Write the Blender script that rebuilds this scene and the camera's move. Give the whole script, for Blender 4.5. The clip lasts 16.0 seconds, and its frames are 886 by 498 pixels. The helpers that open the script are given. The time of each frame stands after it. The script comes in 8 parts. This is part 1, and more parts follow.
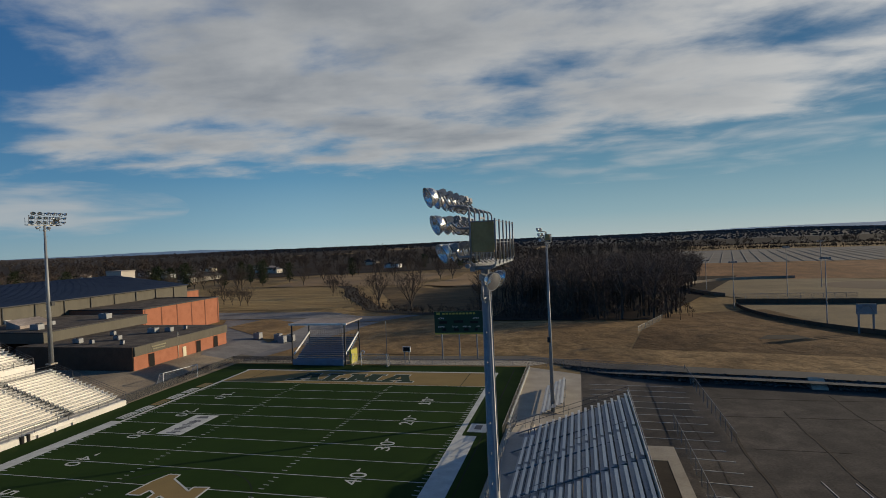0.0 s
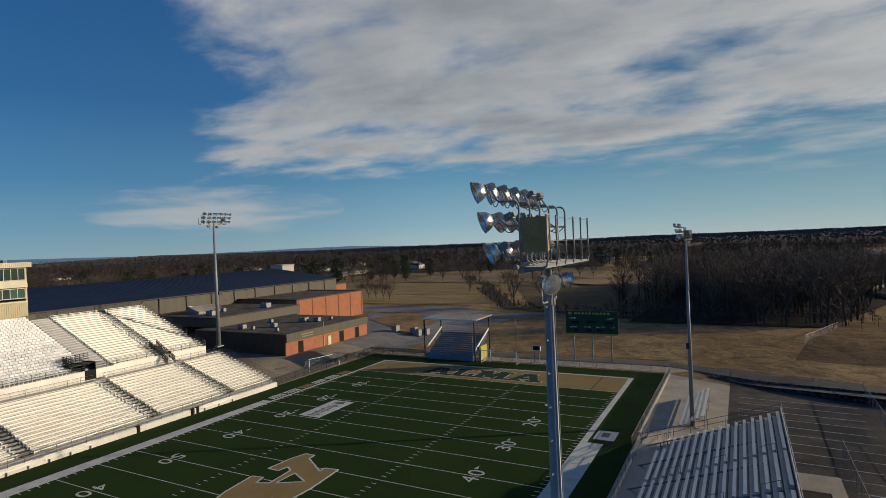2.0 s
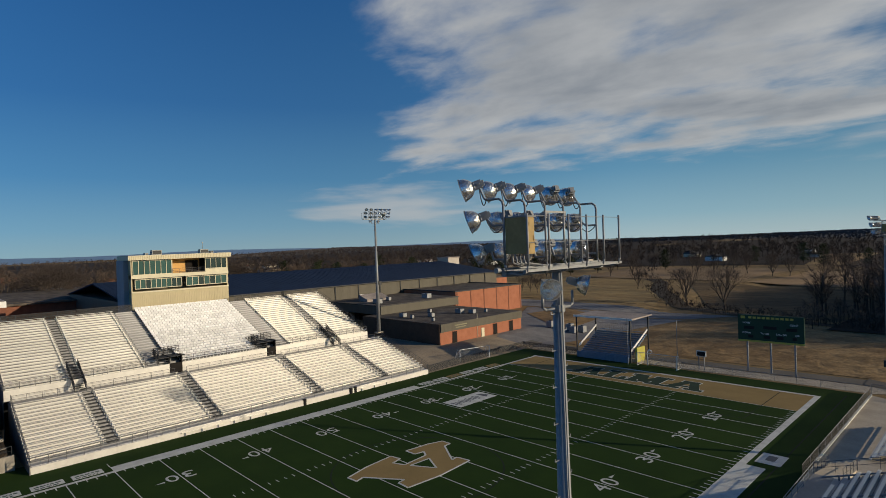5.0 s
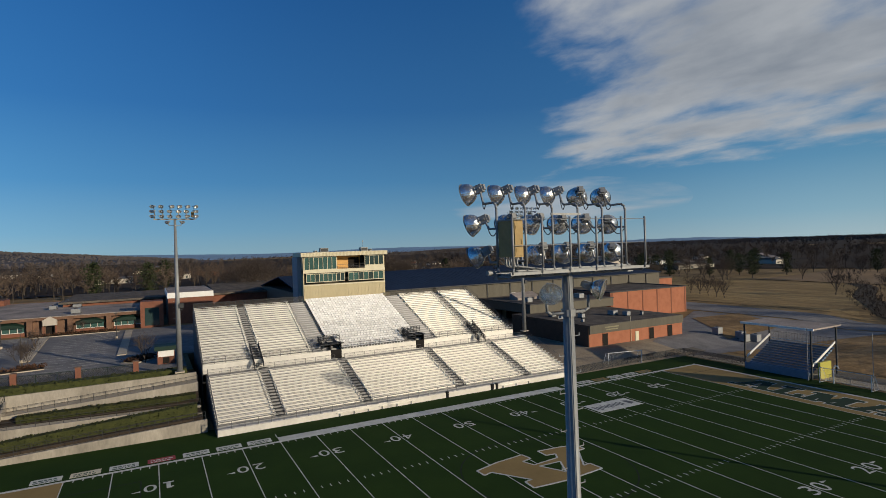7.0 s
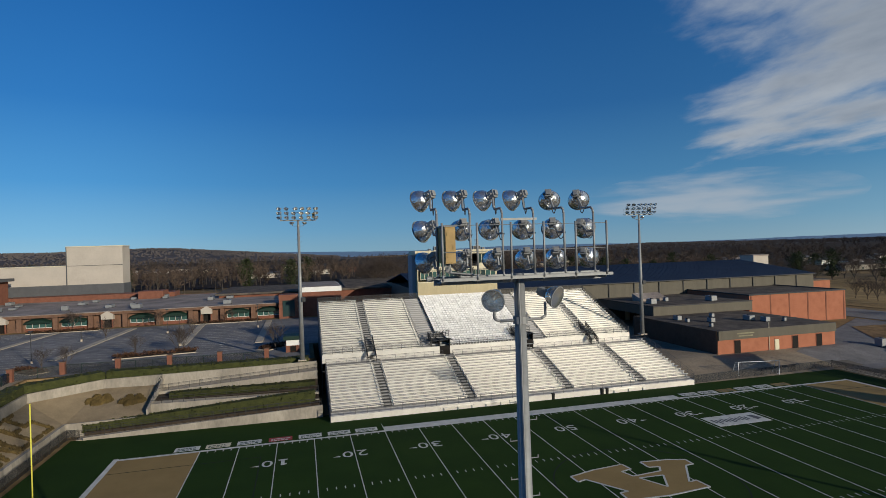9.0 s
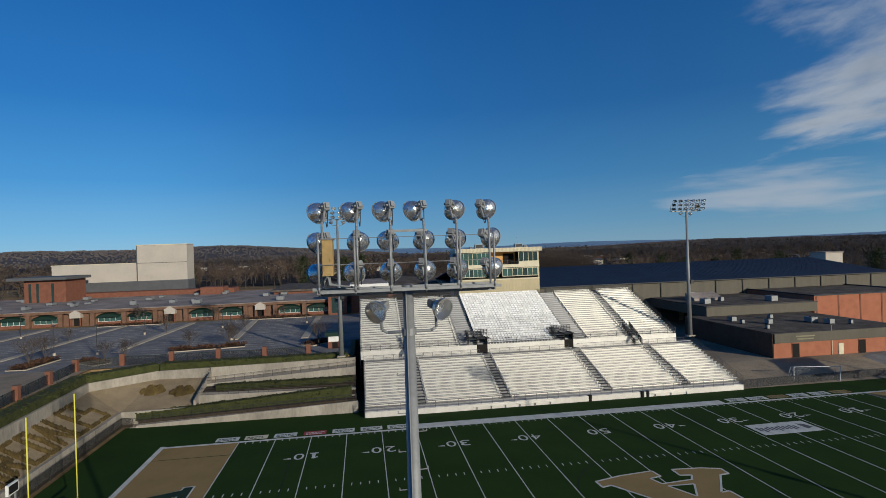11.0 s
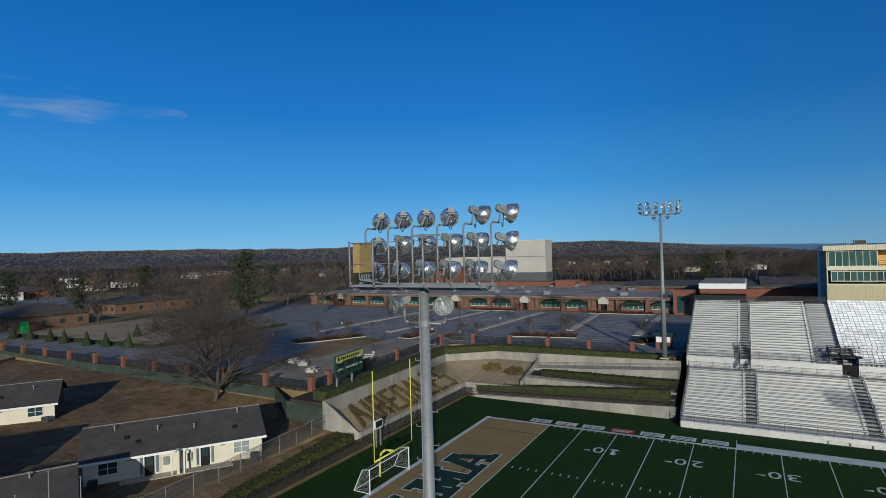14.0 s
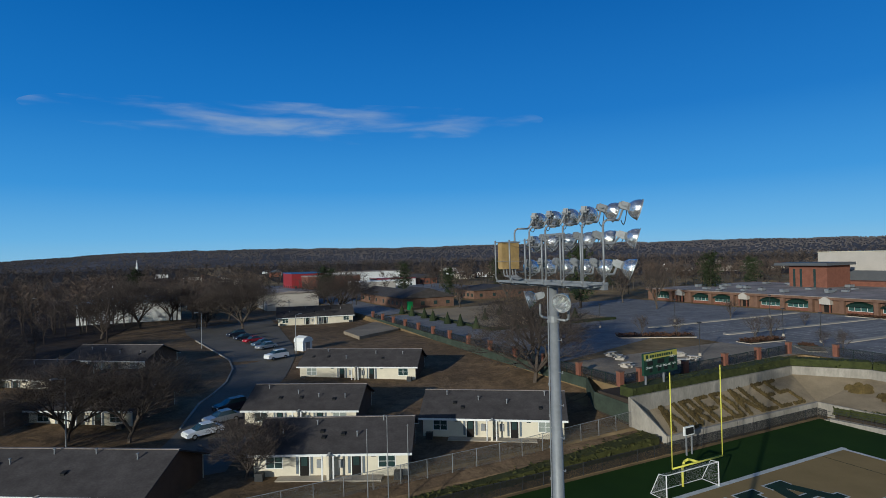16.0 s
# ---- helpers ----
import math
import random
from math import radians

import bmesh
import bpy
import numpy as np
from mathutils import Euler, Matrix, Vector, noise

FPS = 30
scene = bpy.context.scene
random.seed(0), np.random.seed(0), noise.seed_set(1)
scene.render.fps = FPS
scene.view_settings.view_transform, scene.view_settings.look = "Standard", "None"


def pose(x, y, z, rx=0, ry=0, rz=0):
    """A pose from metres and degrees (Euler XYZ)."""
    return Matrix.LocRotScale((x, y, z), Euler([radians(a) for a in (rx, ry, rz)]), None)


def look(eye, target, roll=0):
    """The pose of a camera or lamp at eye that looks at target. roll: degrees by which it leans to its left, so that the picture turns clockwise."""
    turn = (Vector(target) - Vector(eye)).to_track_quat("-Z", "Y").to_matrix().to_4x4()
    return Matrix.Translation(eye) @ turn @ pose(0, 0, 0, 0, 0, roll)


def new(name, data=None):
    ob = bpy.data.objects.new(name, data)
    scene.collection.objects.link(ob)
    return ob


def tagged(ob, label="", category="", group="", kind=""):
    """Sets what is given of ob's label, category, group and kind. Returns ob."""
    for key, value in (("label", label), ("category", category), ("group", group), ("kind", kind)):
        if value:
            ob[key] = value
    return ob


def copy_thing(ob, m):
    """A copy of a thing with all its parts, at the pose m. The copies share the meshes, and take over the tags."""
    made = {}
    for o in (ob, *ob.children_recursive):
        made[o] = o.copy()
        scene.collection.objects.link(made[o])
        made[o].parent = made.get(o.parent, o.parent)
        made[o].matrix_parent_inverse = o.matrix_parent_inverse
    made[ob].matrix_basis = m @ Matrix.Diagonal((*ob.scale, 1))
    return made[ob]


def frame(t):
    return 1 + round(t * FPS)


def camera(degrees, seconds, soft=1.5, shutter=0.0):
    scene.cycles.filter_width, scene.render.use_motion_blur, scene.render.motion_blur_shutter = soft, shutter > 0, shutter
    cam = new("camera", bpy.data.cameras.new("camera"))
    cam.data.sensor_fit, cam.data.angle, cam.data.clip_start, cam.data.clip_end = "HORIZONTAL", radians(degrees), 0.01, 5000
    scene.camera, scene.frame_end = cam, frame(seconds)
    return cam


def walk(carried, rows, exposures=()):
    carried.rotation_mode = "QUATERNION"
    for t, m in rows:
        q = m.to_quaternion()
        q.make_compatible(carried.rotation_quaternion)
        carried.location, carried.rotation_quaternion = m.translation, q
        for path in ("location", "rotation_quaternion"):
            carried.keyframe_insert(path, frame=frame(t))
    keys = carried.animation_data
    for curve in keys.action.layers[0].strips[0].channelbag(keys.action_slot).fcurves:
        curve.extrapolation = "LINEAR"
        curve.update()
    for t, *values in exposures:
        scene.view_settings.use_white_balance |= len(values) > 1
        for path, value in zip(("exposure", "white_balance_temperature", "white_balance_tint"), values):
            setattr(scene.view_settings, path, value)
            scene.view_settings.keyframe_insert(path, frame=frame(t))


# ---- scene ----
cam = camera(76.98, 16.0, soft=0.45)
# seconds, x, y, z, yaw, pitch, roll
PATH = [
    (0.00, 39.55, -43.77, 23.65, 13.72, -0.68, 2.44),
    (0.50, 40.02, -43.43, 23.82, 17.23, -0.70, 2.41),
    (1.00, 40.47, -42.88, 23.76, 21.12, -0.61, 2.40),
    (1.50, 41.01, -42.29, 23.59, 25.39, -0.46, 2.42),
    (2.00, 41.32, -42.03, 23.61, 28.18, -0.43, 2.38),
    (2.50, 41.67, -41.78, 23.64, 31.28, -0.35, 2.29),
    (3.00, 42.15, -41.34, 23.63, 35.43, -0.26, 2.22),
    (3.50, 42.72, -40.74, 23.61, 39.43, -0.20, 2.26),
    (6.00, 45.73, -38.14, 23.62, 51.58, -0.44, 2.01),
    (6.50, 46.48, -37.50, 23.58, 56.82, -0.24, 2.08),
    (7.00, 46.81, -36.61, 23.60, 62.35, -0.07, 1.88),
    (7.50, 47.41, -35.53, 23.63, 67.96, 0.09, 1.92),
    (8.00, 47.83, -34.61, 23.65, 72.55, 0.20, 1.89),
    (8.50, 48.18, -33.70, 23.64, 74.24, 0.18, 1.85),
    (9.00, 48.45, -32.94, 23.65, 75.73, 0.11, 1.80),
    (11.50, 49.50, -28.20, 23.88, 87.05, -0.16, 2.02),
    (12.00, 49.79, -27.03, 23.85, 96.51, 0.07, 1.78),
    (12.50, 49.93, -25.67, 23.78, 104.38, 0.37, 1.49),
    (13.00, 49.78, -24.23, 23.77, 104.05, 0.27, 1.44),
    (13.50, 49.57, -22.59, 23.79, 107.32, 0.26, 1.54),
    (14.00, 49.12, -21.07, 23.78, 118.72, 0.59, 1.49),
    (14.50, 48.69, -19.55, 23.78, 129.32, 0.65, 1.32),
    (15.00, 47.96, -18.38, 23.74, 137.74, 0.66, 1.16),
    (15.50, 47.10, -17.35, 23.80, 145.66, 0.74, 1.47),
    (16.00, 46.08, -16.42, 23.77, 153.62, 0.78, 1.33),
]
walk(cam, [(t, pose(x, y, z, 90 + pitch, roll, yaw)) for t, x, y, z, yaw, pitch, roll in PATH],
     [(0.0, -0.22, 6900, 10), (3.5, -0.2, 6900, 10), (6.5, -0.25, 6650, 10), (9.0, -0.3, 6100, 9), (12.0, -0.34, 5750, 8), (13.5, -0.36, 5450, 6), (16.0, -0.36, 5350, 5)])

# ---- sun, sky and exposure ----
SUN_AZ, SUN_EL = 60.1, 13.4          # degrees from +y towards +x, and above the ground
sun_way = Vector((math.sin(radians(SUN_AZ)) * math.cos(radians(SUN_EL)),
                  math.cos(radians(SUN_AZ)) * math.cos(radians(SUN_EL)), math.sin(radians(SUN_EL))))
sun = new("sun", bpy.data.lights.new("sun", "SUN"))
sun.data.energy, sun.data.angle, sun.data.color = 5.0, radians(0.6), (1.0, 0.86, 0.64)
sun.matrix_world = look(sun_way * 300, (0, 0, 0))
scene.view_settings.exposure = 0.0

world = bpy.data.worlds.new("sky")
scene.world = world
world.use_nodes = True
wt = world.node_tree
wt.nodes.clear()


def wnode(kind, **values):
    n = wt.nodes.new(kind)
    for key, value in values.items():
        n.inputs[key].default_value = value
    return n


def wmath(op, a, b=0.0, c=None):
    n = wt.nodes.new("ShaderNodeMath")
    n.operation = op
    for i, v in enumerate((a, b) if c is None else (a, b, c)):
        if isinstance(v, (int, float)):
            n.inputs[i].default_value = v
        else:
            wt.links.new(v, n.inputs[i])
    return n.outputs[0]


sky = wt.nodes.new("ShaderNodeTexSky")
sky.sky_type, sky.sun_disc = "NISHITA", False
sky.sun_elevation, sky.sun_rotation = radians(SUN_EL), radians(SUN_AZ)
sky.air_density, sky.dust_density, sky.ozone_density = 1.0, 0.35, 2.2
wco = wt.nodes.new("ShaderNodeTexCoord")
wsep = wt.nodes.new("ShaderNodeSeparateXYZ")
wt.links.new(wco.outputs["Generated"], wsep.inputs[0])
# clear winter blue by height above the horizon, over the physical sky
depth = wt.nodes.new("ShaderNodeValToRGB")
ramp_stops = ((0.0, (0.37, 0.65, 0.80)), (0.04, (0.23, 0.55, 0.83)), (0.12, (0.090, 0.370, 0.75)), (0.24, (0.034, 0.225, 0.60)), (0.42, (0.016, 0.142, 0.45)), (1.0, (0.002, 0.022, 0.085)))
while len(depth.color_ramp.elements) < len(ramp_stops):
    depth.color_ramp.elements.new(0.5)
for e, (at, c) in zip(depth.color_ramp.elements, ramp_stops):
    e.position, e.color = at, (*c, 1)
wt.links.new(wsep.outputs[2], depth.inputs[0])
dim = wt.nodes.new("ShaderNodeMix")
dim.data_type, dim.blend_type = "RGBA", "MULTIPLY"
dim.inputs[0].default_value, dim.inputs[7].default_value = 1.0, (0.10, 0.10, 0.10, 1)
wt.links.new(sky.outputs[0], dim.inputs[6])
# the quarter about the sun is paler and greener
sunny = wt.nodes.new("ShaderNodeValToRGB")
sun_stops = ((0.0, (0.42, 0.55, 0.60)), (0.04, (0.27, 0.45, 0.55)), (0.12, (0.125, 0.30, 0.44)), (0.24, (0.048, 0.16, 0.32)), (0.42, (0.020, 0.10, 0.24)), (1.0, (0.005, 0.028, 0.085)))
while len(sunny.color_ramp.elements) < len(sun_stops):
    sunny.color_ramp.elements.new(0.5)
for e, (at, c) in zip(sunny.color_ramp.elements, sun_stops):
    e.position, e.color = at, (*c, 1)
wt.links.new(wsep.outputs[2], sunny.inputs[0])
near_sun = wt.nodes.new("ShaderNodeMapRange")
near_sun.inputs[1].default_value, near_sun.inputs[2].default_value = -0.35, 0.95
wt.links.new(wmath("ADD", wmath("MULTIPLY", wsep.outputs[0], 0.42), wmath("MULTIPLY", wsep.outputs[1], 0.91)), near_sun.inputs[0])
hue = wt.nodes.new("ShaderNodeMix")
hue.data_type = "RGBA"
wt.links.new(near_sun.outputs[0], hue.inputs[0])
wt.links.new(depth.outputs[0], hue.inputs[6])
wt.links.new(sunny.outputs[0], hue.inputs[7])
clear = wt.nodes.new("ShaderNodeMix")
clear.data_type = "RGBA"
clear.inputs[0].default_value = 0.93
wt.links.new(dim.outputs[2], clear.inputs[6])
# deepest about a right angle from the sun
deep = wt.nodes.new("ShaderNodeMix")
deep.data_type, deep.blend_type = "RGBA", "MULTIPLY"
deep.inputs[7].default_value = (0.66, 0.69, 0.72, 1)
north_west = wt.nodes.new("ShaderNodeMapRange")
north_west.interpolation_type = "SMOOTHSTEP"
north_west.inputs[1].default_value, north_west.inputs[2].default_value = 0.72, 1.0
wt.links.new(wmath("ADD", wmath("MULTIPLY", wsep.outputs[0], -0.93), wmath("MULTIPLY", wsep.outputs[1], 0.36)), north_west.inputs[0])
wt.links.new(north_west.outputs[0], deep.inputs[0])
wt.links.new(hue.outputs[2], deep.inputs[6])
wt.links.new(deep.outputs[2], clear.inputs[7])
# cloud deck: the direction is laid onto a flat layer high above the ground
up = wmath("MAXIMUM", wsep.outputs[2], 0.01)
flat = wt.nodes.new("ShaderNodeCombineXYZ")
lift = wmath("ADD", up, 0.12)
wt.links.new(wmath("DIVIDE", wsep.outputs[0], lift), flat.inputs[0])
wt.links.new(wmath("DIVIDE", wsep.outputs[1], lift), flat.inputs[1])


def deck(shift):
    """The cloud layer's thickness noise, read at a place moved by shift along the layer."""
    t = wt.nodes.new("ShaderNodeMapping")
    t.inputs["Location"].default_value = (*shift, 0)
    t.inputs["Rotation"].default_value = (0, 0, radians(-16))
    t.inputs["Scale"].default_value = (0.80, 1.12, 1)
    wt.links.new(flat.outputs[0], t.inputs[0])
    masses = wnode("ShaderNodeTexNoise", Scale=0.75, Detail=2.0, Roughness=0.45, Distortion=0.3)
    puffs = wnode("ShaderNodeTexNoise", Scale=2.4, Detail=10.0, Roughness=0.55, Distortion=0.15)
    wt.links.new(t.outputs[0], masses.inputs["Vector"])
    wt.links.new(t.outputs[0], puffs.inputs["Vector"])
    return wmath("ADD", wmath("MULTIPLY", masses.outputs[0], 0.50), wmath("MULTIPLY", puffs.outputs[0], 0.50))


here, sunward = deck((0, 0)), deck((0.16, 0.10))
yaw = wmath("ADD", wmath("ARCTAN2", wmath("MULTIPLY", wsep.outputs[1], -1.0), wmath("MULTIPLY", wsep.outputs[0], -1.0)), math.pi / 2)
el = wmath("ARCSINE", wsep.outputs[2])
band = wt.nodes.new("ShaderNodeCombineXYZ")
wt.links.new(wmath("MULTIPLY", yaw, 7.0), band.inputs[0])
wt.links.new(wmath("MULTIPLY", el, 42.0), band.inputs[1])
streak = wnode("ShaderNodeTexNoise", Scale=1.0, Detail=7.0, Roughness=0.5, Distortion=0.25)
wt.links.new(band.outputs[0], streak.inputs["Vector"])


def slope(v, a, b):
    """0 at a, 1 at b, smooth between (degrees)."""
    n = wt.nodes.new("ShaderNodeMapRange")
    n.interpolation_type = "SMOOTHSTEP"
    n.inputs[1].default_value, n.inputs[2].default_value = radians(a), radians(b)
    wt.links.new(v, n.inputs[0])
    return n.outputs[0]


def bank_of_cloud(mid, height, wide, tall):
    """1 in the middle of a small bank of cloud at that yaw and height in degrees, 0 outside it."""
    s = wmath("DIVIDE", wmath("SUBTRACT", yaw, radians(mid)), radians(wide))
    e = wmath("DIVIDE", wmath("SUBTRACT", el, radians(height)), radians(tall))
    q = wmath("ADD", wmath("MULTIPLY", s, s), wmath("MULTIPLY", e, e))
    return wmath("MAXIMUM", wmath("SUBTRACT", 1.0, q), 0.0)


# the great bank: from the east round to the north-west, its foot lowest in the middle
cover = wmath("MULTIPLY", wmath("MULTIPLY", slope(yaw, 68, 40), slope(yaw, -95, -60)), slope(wmath("ADD", el, wmath("MULTIPLY", slope(yaw, 10, -35), -0.06)), 2.0, 11.5))
cover = wmath("MULTIPLY", cover, wmath("ADD", wmath("MULTIPLY", slope(el, 62, 32), 0.95), 0.05))
dens = wmath("ADD", here, wmath("SUBTRACT", wmath("MULTIPLY", cover, 0.42), 0.14))
mask = wt.nodes.new("ShaderNodeMapRange")
mask.interpolation_type = "SMOOTHSTEP"
mask.inputs[1].default_value, mask.inputs[2].default_value = 0.60, 0.80
wt.links.new(dens, mask.inputs[0])
thin = wmath("ADD", wmath("MULTIPLY", bank_of_cloud(50, 4.2, 12, 2.5), 0.40), wmath("MULTIPLY", bank_of_cloud(167, 13.4, 24, 2.0), 0.19))
thin = wmath("ADD", thin, wmath("MULTIPLY", bank_of_cloud(-8, 7.5, 26, 2.4), 0.20))
wisps = wt.nodes.new("ShaderNodeMapRange")
wisps.interpolation_type = "SMOOTHSTEP"
wisps.inputs[1].default_value, wisps.inputs[2].default_value, wisps.inputs[4].default_value = 0.50, 1.0, 0.75
wt.links.new(wmath("ADD", thin, streak.outputs[0]), wisps.inputs[0])
veil = wmath("MAXIMUM", mask.outputs[0], wmath("MULTIPLY", wisps.outputs[0], wmath("GREATER_THAN", thin, 0.001)))
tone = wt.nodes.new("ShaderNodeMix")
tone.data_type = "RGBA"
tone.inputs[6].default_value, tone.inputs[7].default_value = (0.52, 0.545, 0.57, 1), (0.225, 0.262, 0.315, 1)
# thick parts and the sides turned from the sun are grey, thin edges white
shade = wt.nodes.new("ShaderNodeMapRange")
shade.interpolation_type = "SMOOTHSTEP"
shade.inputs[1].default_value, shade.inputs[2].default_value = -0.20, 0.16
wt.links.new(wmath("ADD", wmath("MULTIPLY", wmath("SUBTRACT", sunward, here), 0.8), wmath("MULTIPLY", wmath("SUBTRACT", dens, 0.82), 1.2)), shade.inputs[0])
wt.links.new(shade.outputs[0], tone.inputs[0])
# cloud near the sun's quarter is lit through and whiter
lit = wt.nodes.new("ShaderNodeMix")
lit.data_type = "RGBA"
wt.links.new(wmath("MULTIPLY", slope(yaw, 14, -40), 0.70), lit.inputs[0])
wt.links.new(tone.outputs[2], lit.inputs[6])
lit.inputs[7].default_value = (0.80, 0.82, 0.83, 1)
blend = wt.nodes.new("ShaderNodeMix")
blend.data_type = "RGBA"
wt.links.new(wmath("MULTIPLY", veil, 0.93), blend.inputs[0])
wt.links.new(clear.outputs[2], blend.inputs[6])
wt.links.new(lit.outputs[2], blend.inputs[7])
back = wnode("ShaderNodeBackground", Strength=1.0)
wt.links.new(blend.outputs[2], back.inputs[0])
wout = wt.nodes.new("ShaderNodeOutputWorld")
wt.links.new(back.outputs[0], wout.inputs[0])

# ---- materials ----
def mat(name, color, rough=0.8, metal=0.0, vary=0.25, scale=1.0, fine=14.0, bump=0.0, tint=None, per_piece=0.0, stretch=(1, 1, 1), spec=0.25):
    """A surface with stains (scale, per metre) and grain (fine); tint: the second colour of the stains; per_piece: variation from piece to piece."""
    m = bpy.data.materials.new(name)
    m.use_nodes = True
    t = m.node_tree
    p = t.nodes["Principled BSDF"]
    p.inputs["Roughness"].default_value, p.inputs["Metallic"].default_value = rough, metal
    p.inputs["Specular IOR Level"].default_value = spec
    co = t.nodes.new("ShaderNodeTexCoord")
    mp = t.nodes.new("ShaderNodeMapping")
    mp.inputs["Scale"].default_value = stretch
    t.links.new(co.outputs["Object"], mp.inputs[0])
    n1, n2 = t.nodes.new("ShaderNodeTexNoise"), t.nodes.new("ShaderNodeTexNoise")
    for n, s, d in ((n1, scale, 5.0), (n2, fine, 3.0)):
        n.inputs["Scale"].default_value, n.inputs["Detail"].default_value, n.inputs["Roughness"].default_value = s, d, 0.6
        t.links.new(mp.outputs[0], n.inputs["Vector"])
    second = tint or tuple(c * (1 - vary) for c in color)
    mix = t.nodes.new("ShaderNodeMix")
    mix.data_type = "RGBA"
    ramp = t.nodes.new("ShaderNodeMapRange")
    ramp.inputs[1].default_value, ramp.inputs[2].default_value = 0.35, 0.68
    t.links.new(n1.outputs[0], ramp.inputs[0])
    t.links.new(ramp.outputs[0], mix.inputs[0])
    mix.inputs[6].default_value, mix.inputs[7].default_value = (*color, 1), (*second, 1)
    grain = t.nodes.new("ShaderNodeMapRange")
    grain.inputs[1].default_value, grain.inputs[2].default_value = 0.3, 0.7
    grain.inputs[3].default_value, grain.inputs[4].default_value = 1 - vary * 0.5, 1 + vary * 0.3
    t.links.new(n2.outputs[0], grain.inputs[0])
    mul = t.nodes.new("ShaderNodeMix")
    mul.data_type, mul.blend_type = "RGBA", "MULTIPLY"
    mul.inputs[0].default_value = 1.0
    t.links.new(mix.outputs[2], mul.inputs[6])
    t.links.new(grain.outputs[0], mul.inputs[7])
    last = mul.outputs[2]
    if per_piece:
        info = t.nodes.new("ShaderNodeObjectInfo")
        geo = t.nodes.new("ShaderNodeNewGeometry")
        add = t.nodes.new("ShaderNodeMath")
        add.operation = "ADD"
        t.links.new(info.outputs["Random"], add.inputs[0])
        t.links.new(geo.outputs["Random Per Island"], add.inputs[1])
        rng = t.nodes.new("ShaderNodeMapRange")
        rng.inputs[1].default_value, rng.inputs[2].default_value = 0.0, 2.0
        rng.inputs[3].default_value, rng.inputs[4].default_value = 1 - per_piece, 1 + per_piece
        t.links.new(add.outputs[0], rng.inputs[0])
        m2 = t.nodes.new("ShaderNodeMix")
        m2.data_type, m2.blend_type = "RGBA", "MULTIPLY"
        m2.inputs[0].default_value = 1.0
        t.links.new(last, m2.inputs[6])
        t.links.new(rng.outputs[0], m2.inputs[7])
        last = m2.outputs[2]
    t.links.new(last, p.inputs["Base Color"])
    if bump:
        b = t.nodes.new("ShaderNodeBump")
        b.inputs["Strength"].default_value, b.inputs["Distance"].default_value = min(bump, 1.0), 0.05 * bump
        t.links.new(n2.outputs[0], b.inputs["Height"])
        t.links.new(b.outputs[0], p.inputs["Normal"])
    return m


def ground_mat(name, light, mid_tone, dark, patch=0.03, clump=0.22, blade=2.5, bump=0.8, stretch=(1, 1, 1), edges=(0.42, 0.60)):
    """Worn ground: broad patches of light and dark, smaller clumps within them, and fine grain."""
    m = bpy.data.materials.new(name)
    m.use_nodes = True
    t = m.node_tree
    p = t.nodes["Principled BSDF"]
    p.inputs["Roughness"].default_value, p.inputs["Specular IOR Level"].default_value = 0.95, 0.08
    co, mp = t.nodes.new("ShaderNodeTexCoord"), t.nodes.new("ShaderNodeMapping")
    mp.inputs["Scale"].default_value = stretch
    t.links.new(co.outputs["Object"], mp.inputs[0])
    outs = []
    for scale, detail, lo, hi in ((patch, 4.0, *edges), (clump, 5.0, 0.38, 0.64), (blade, 4.0, 0.30, 0.70)):
        n, r = t.nodes.new("ShaderNodeTexNoise"), t.nodes.new("ShaderNodeMapRange")
        n.inputs["Scale"].default_value, n.inputs["Detail"].default_value, n.inputs["Roughness"].default_value = scale, detail, 0.62
        n.inputs["Distortion"].default_value = 0.4
        r.inputs[1].default_value, r.inputs[2].default_value = lo, hi
        t.links.new(mp.outputs[0], n.inputs["Vector"])
        t.links.new(n.outputs[0], r.inputs[0])
        outs.append(r.outputs[0])
    a, b, c = (t.nodes.new("ShaderNodeMix") for _ in range(3))
    for n in (a, b, c):
        n.data_type = "RGBA"
    a.inputs[6].default_value, a.inputs[7].default_value = (*light, 1), (*mid_tone, 1)
    b.inputs[7].default_value = (*dark, 1)
    half = t.nodes.new("ShaderNodeMath")
    half.operation, half.inputs[1].default_value = "MULTIPLY", 0.7
    t.links.new(outs[0], a.inputs[0])
    t.links.new(outs[1], half.inputs[0])
    t.links.new(half.outputs[0], b.inputs[0])
    t.links.new(a.outputs[2], b.inputs[6])
    grain = t.nodes.new("ShaderNodeMapRange")
    grain.inputs[3].default_value, grain.inputs[4].default_value = 0.72, 1.22
    t.links.new(outs[2], grain.inputs[0])
    c.blend_type, c.inputs[0].default_value = "MULTIPLY", 1.0
    t.links.new(b.outputs[2], c.inputs[6])
    t.links.new(grain.outputs[0], c.inputs[7])
    t.links.new(c.outputs[2], p.inputs["Base Color"])
    relief = t.nodes.new("ShaderNodeBump")
    relief.inputs["Strength"].default_value, relief.inputs["Distance"].default_value = min(1.0, bump), 0.12 * bump
    t.links.new(outs[1], relief.inputs["Height"])
    t.links.new(relief.outputs[0], p.inputs["Normal"])
    return m


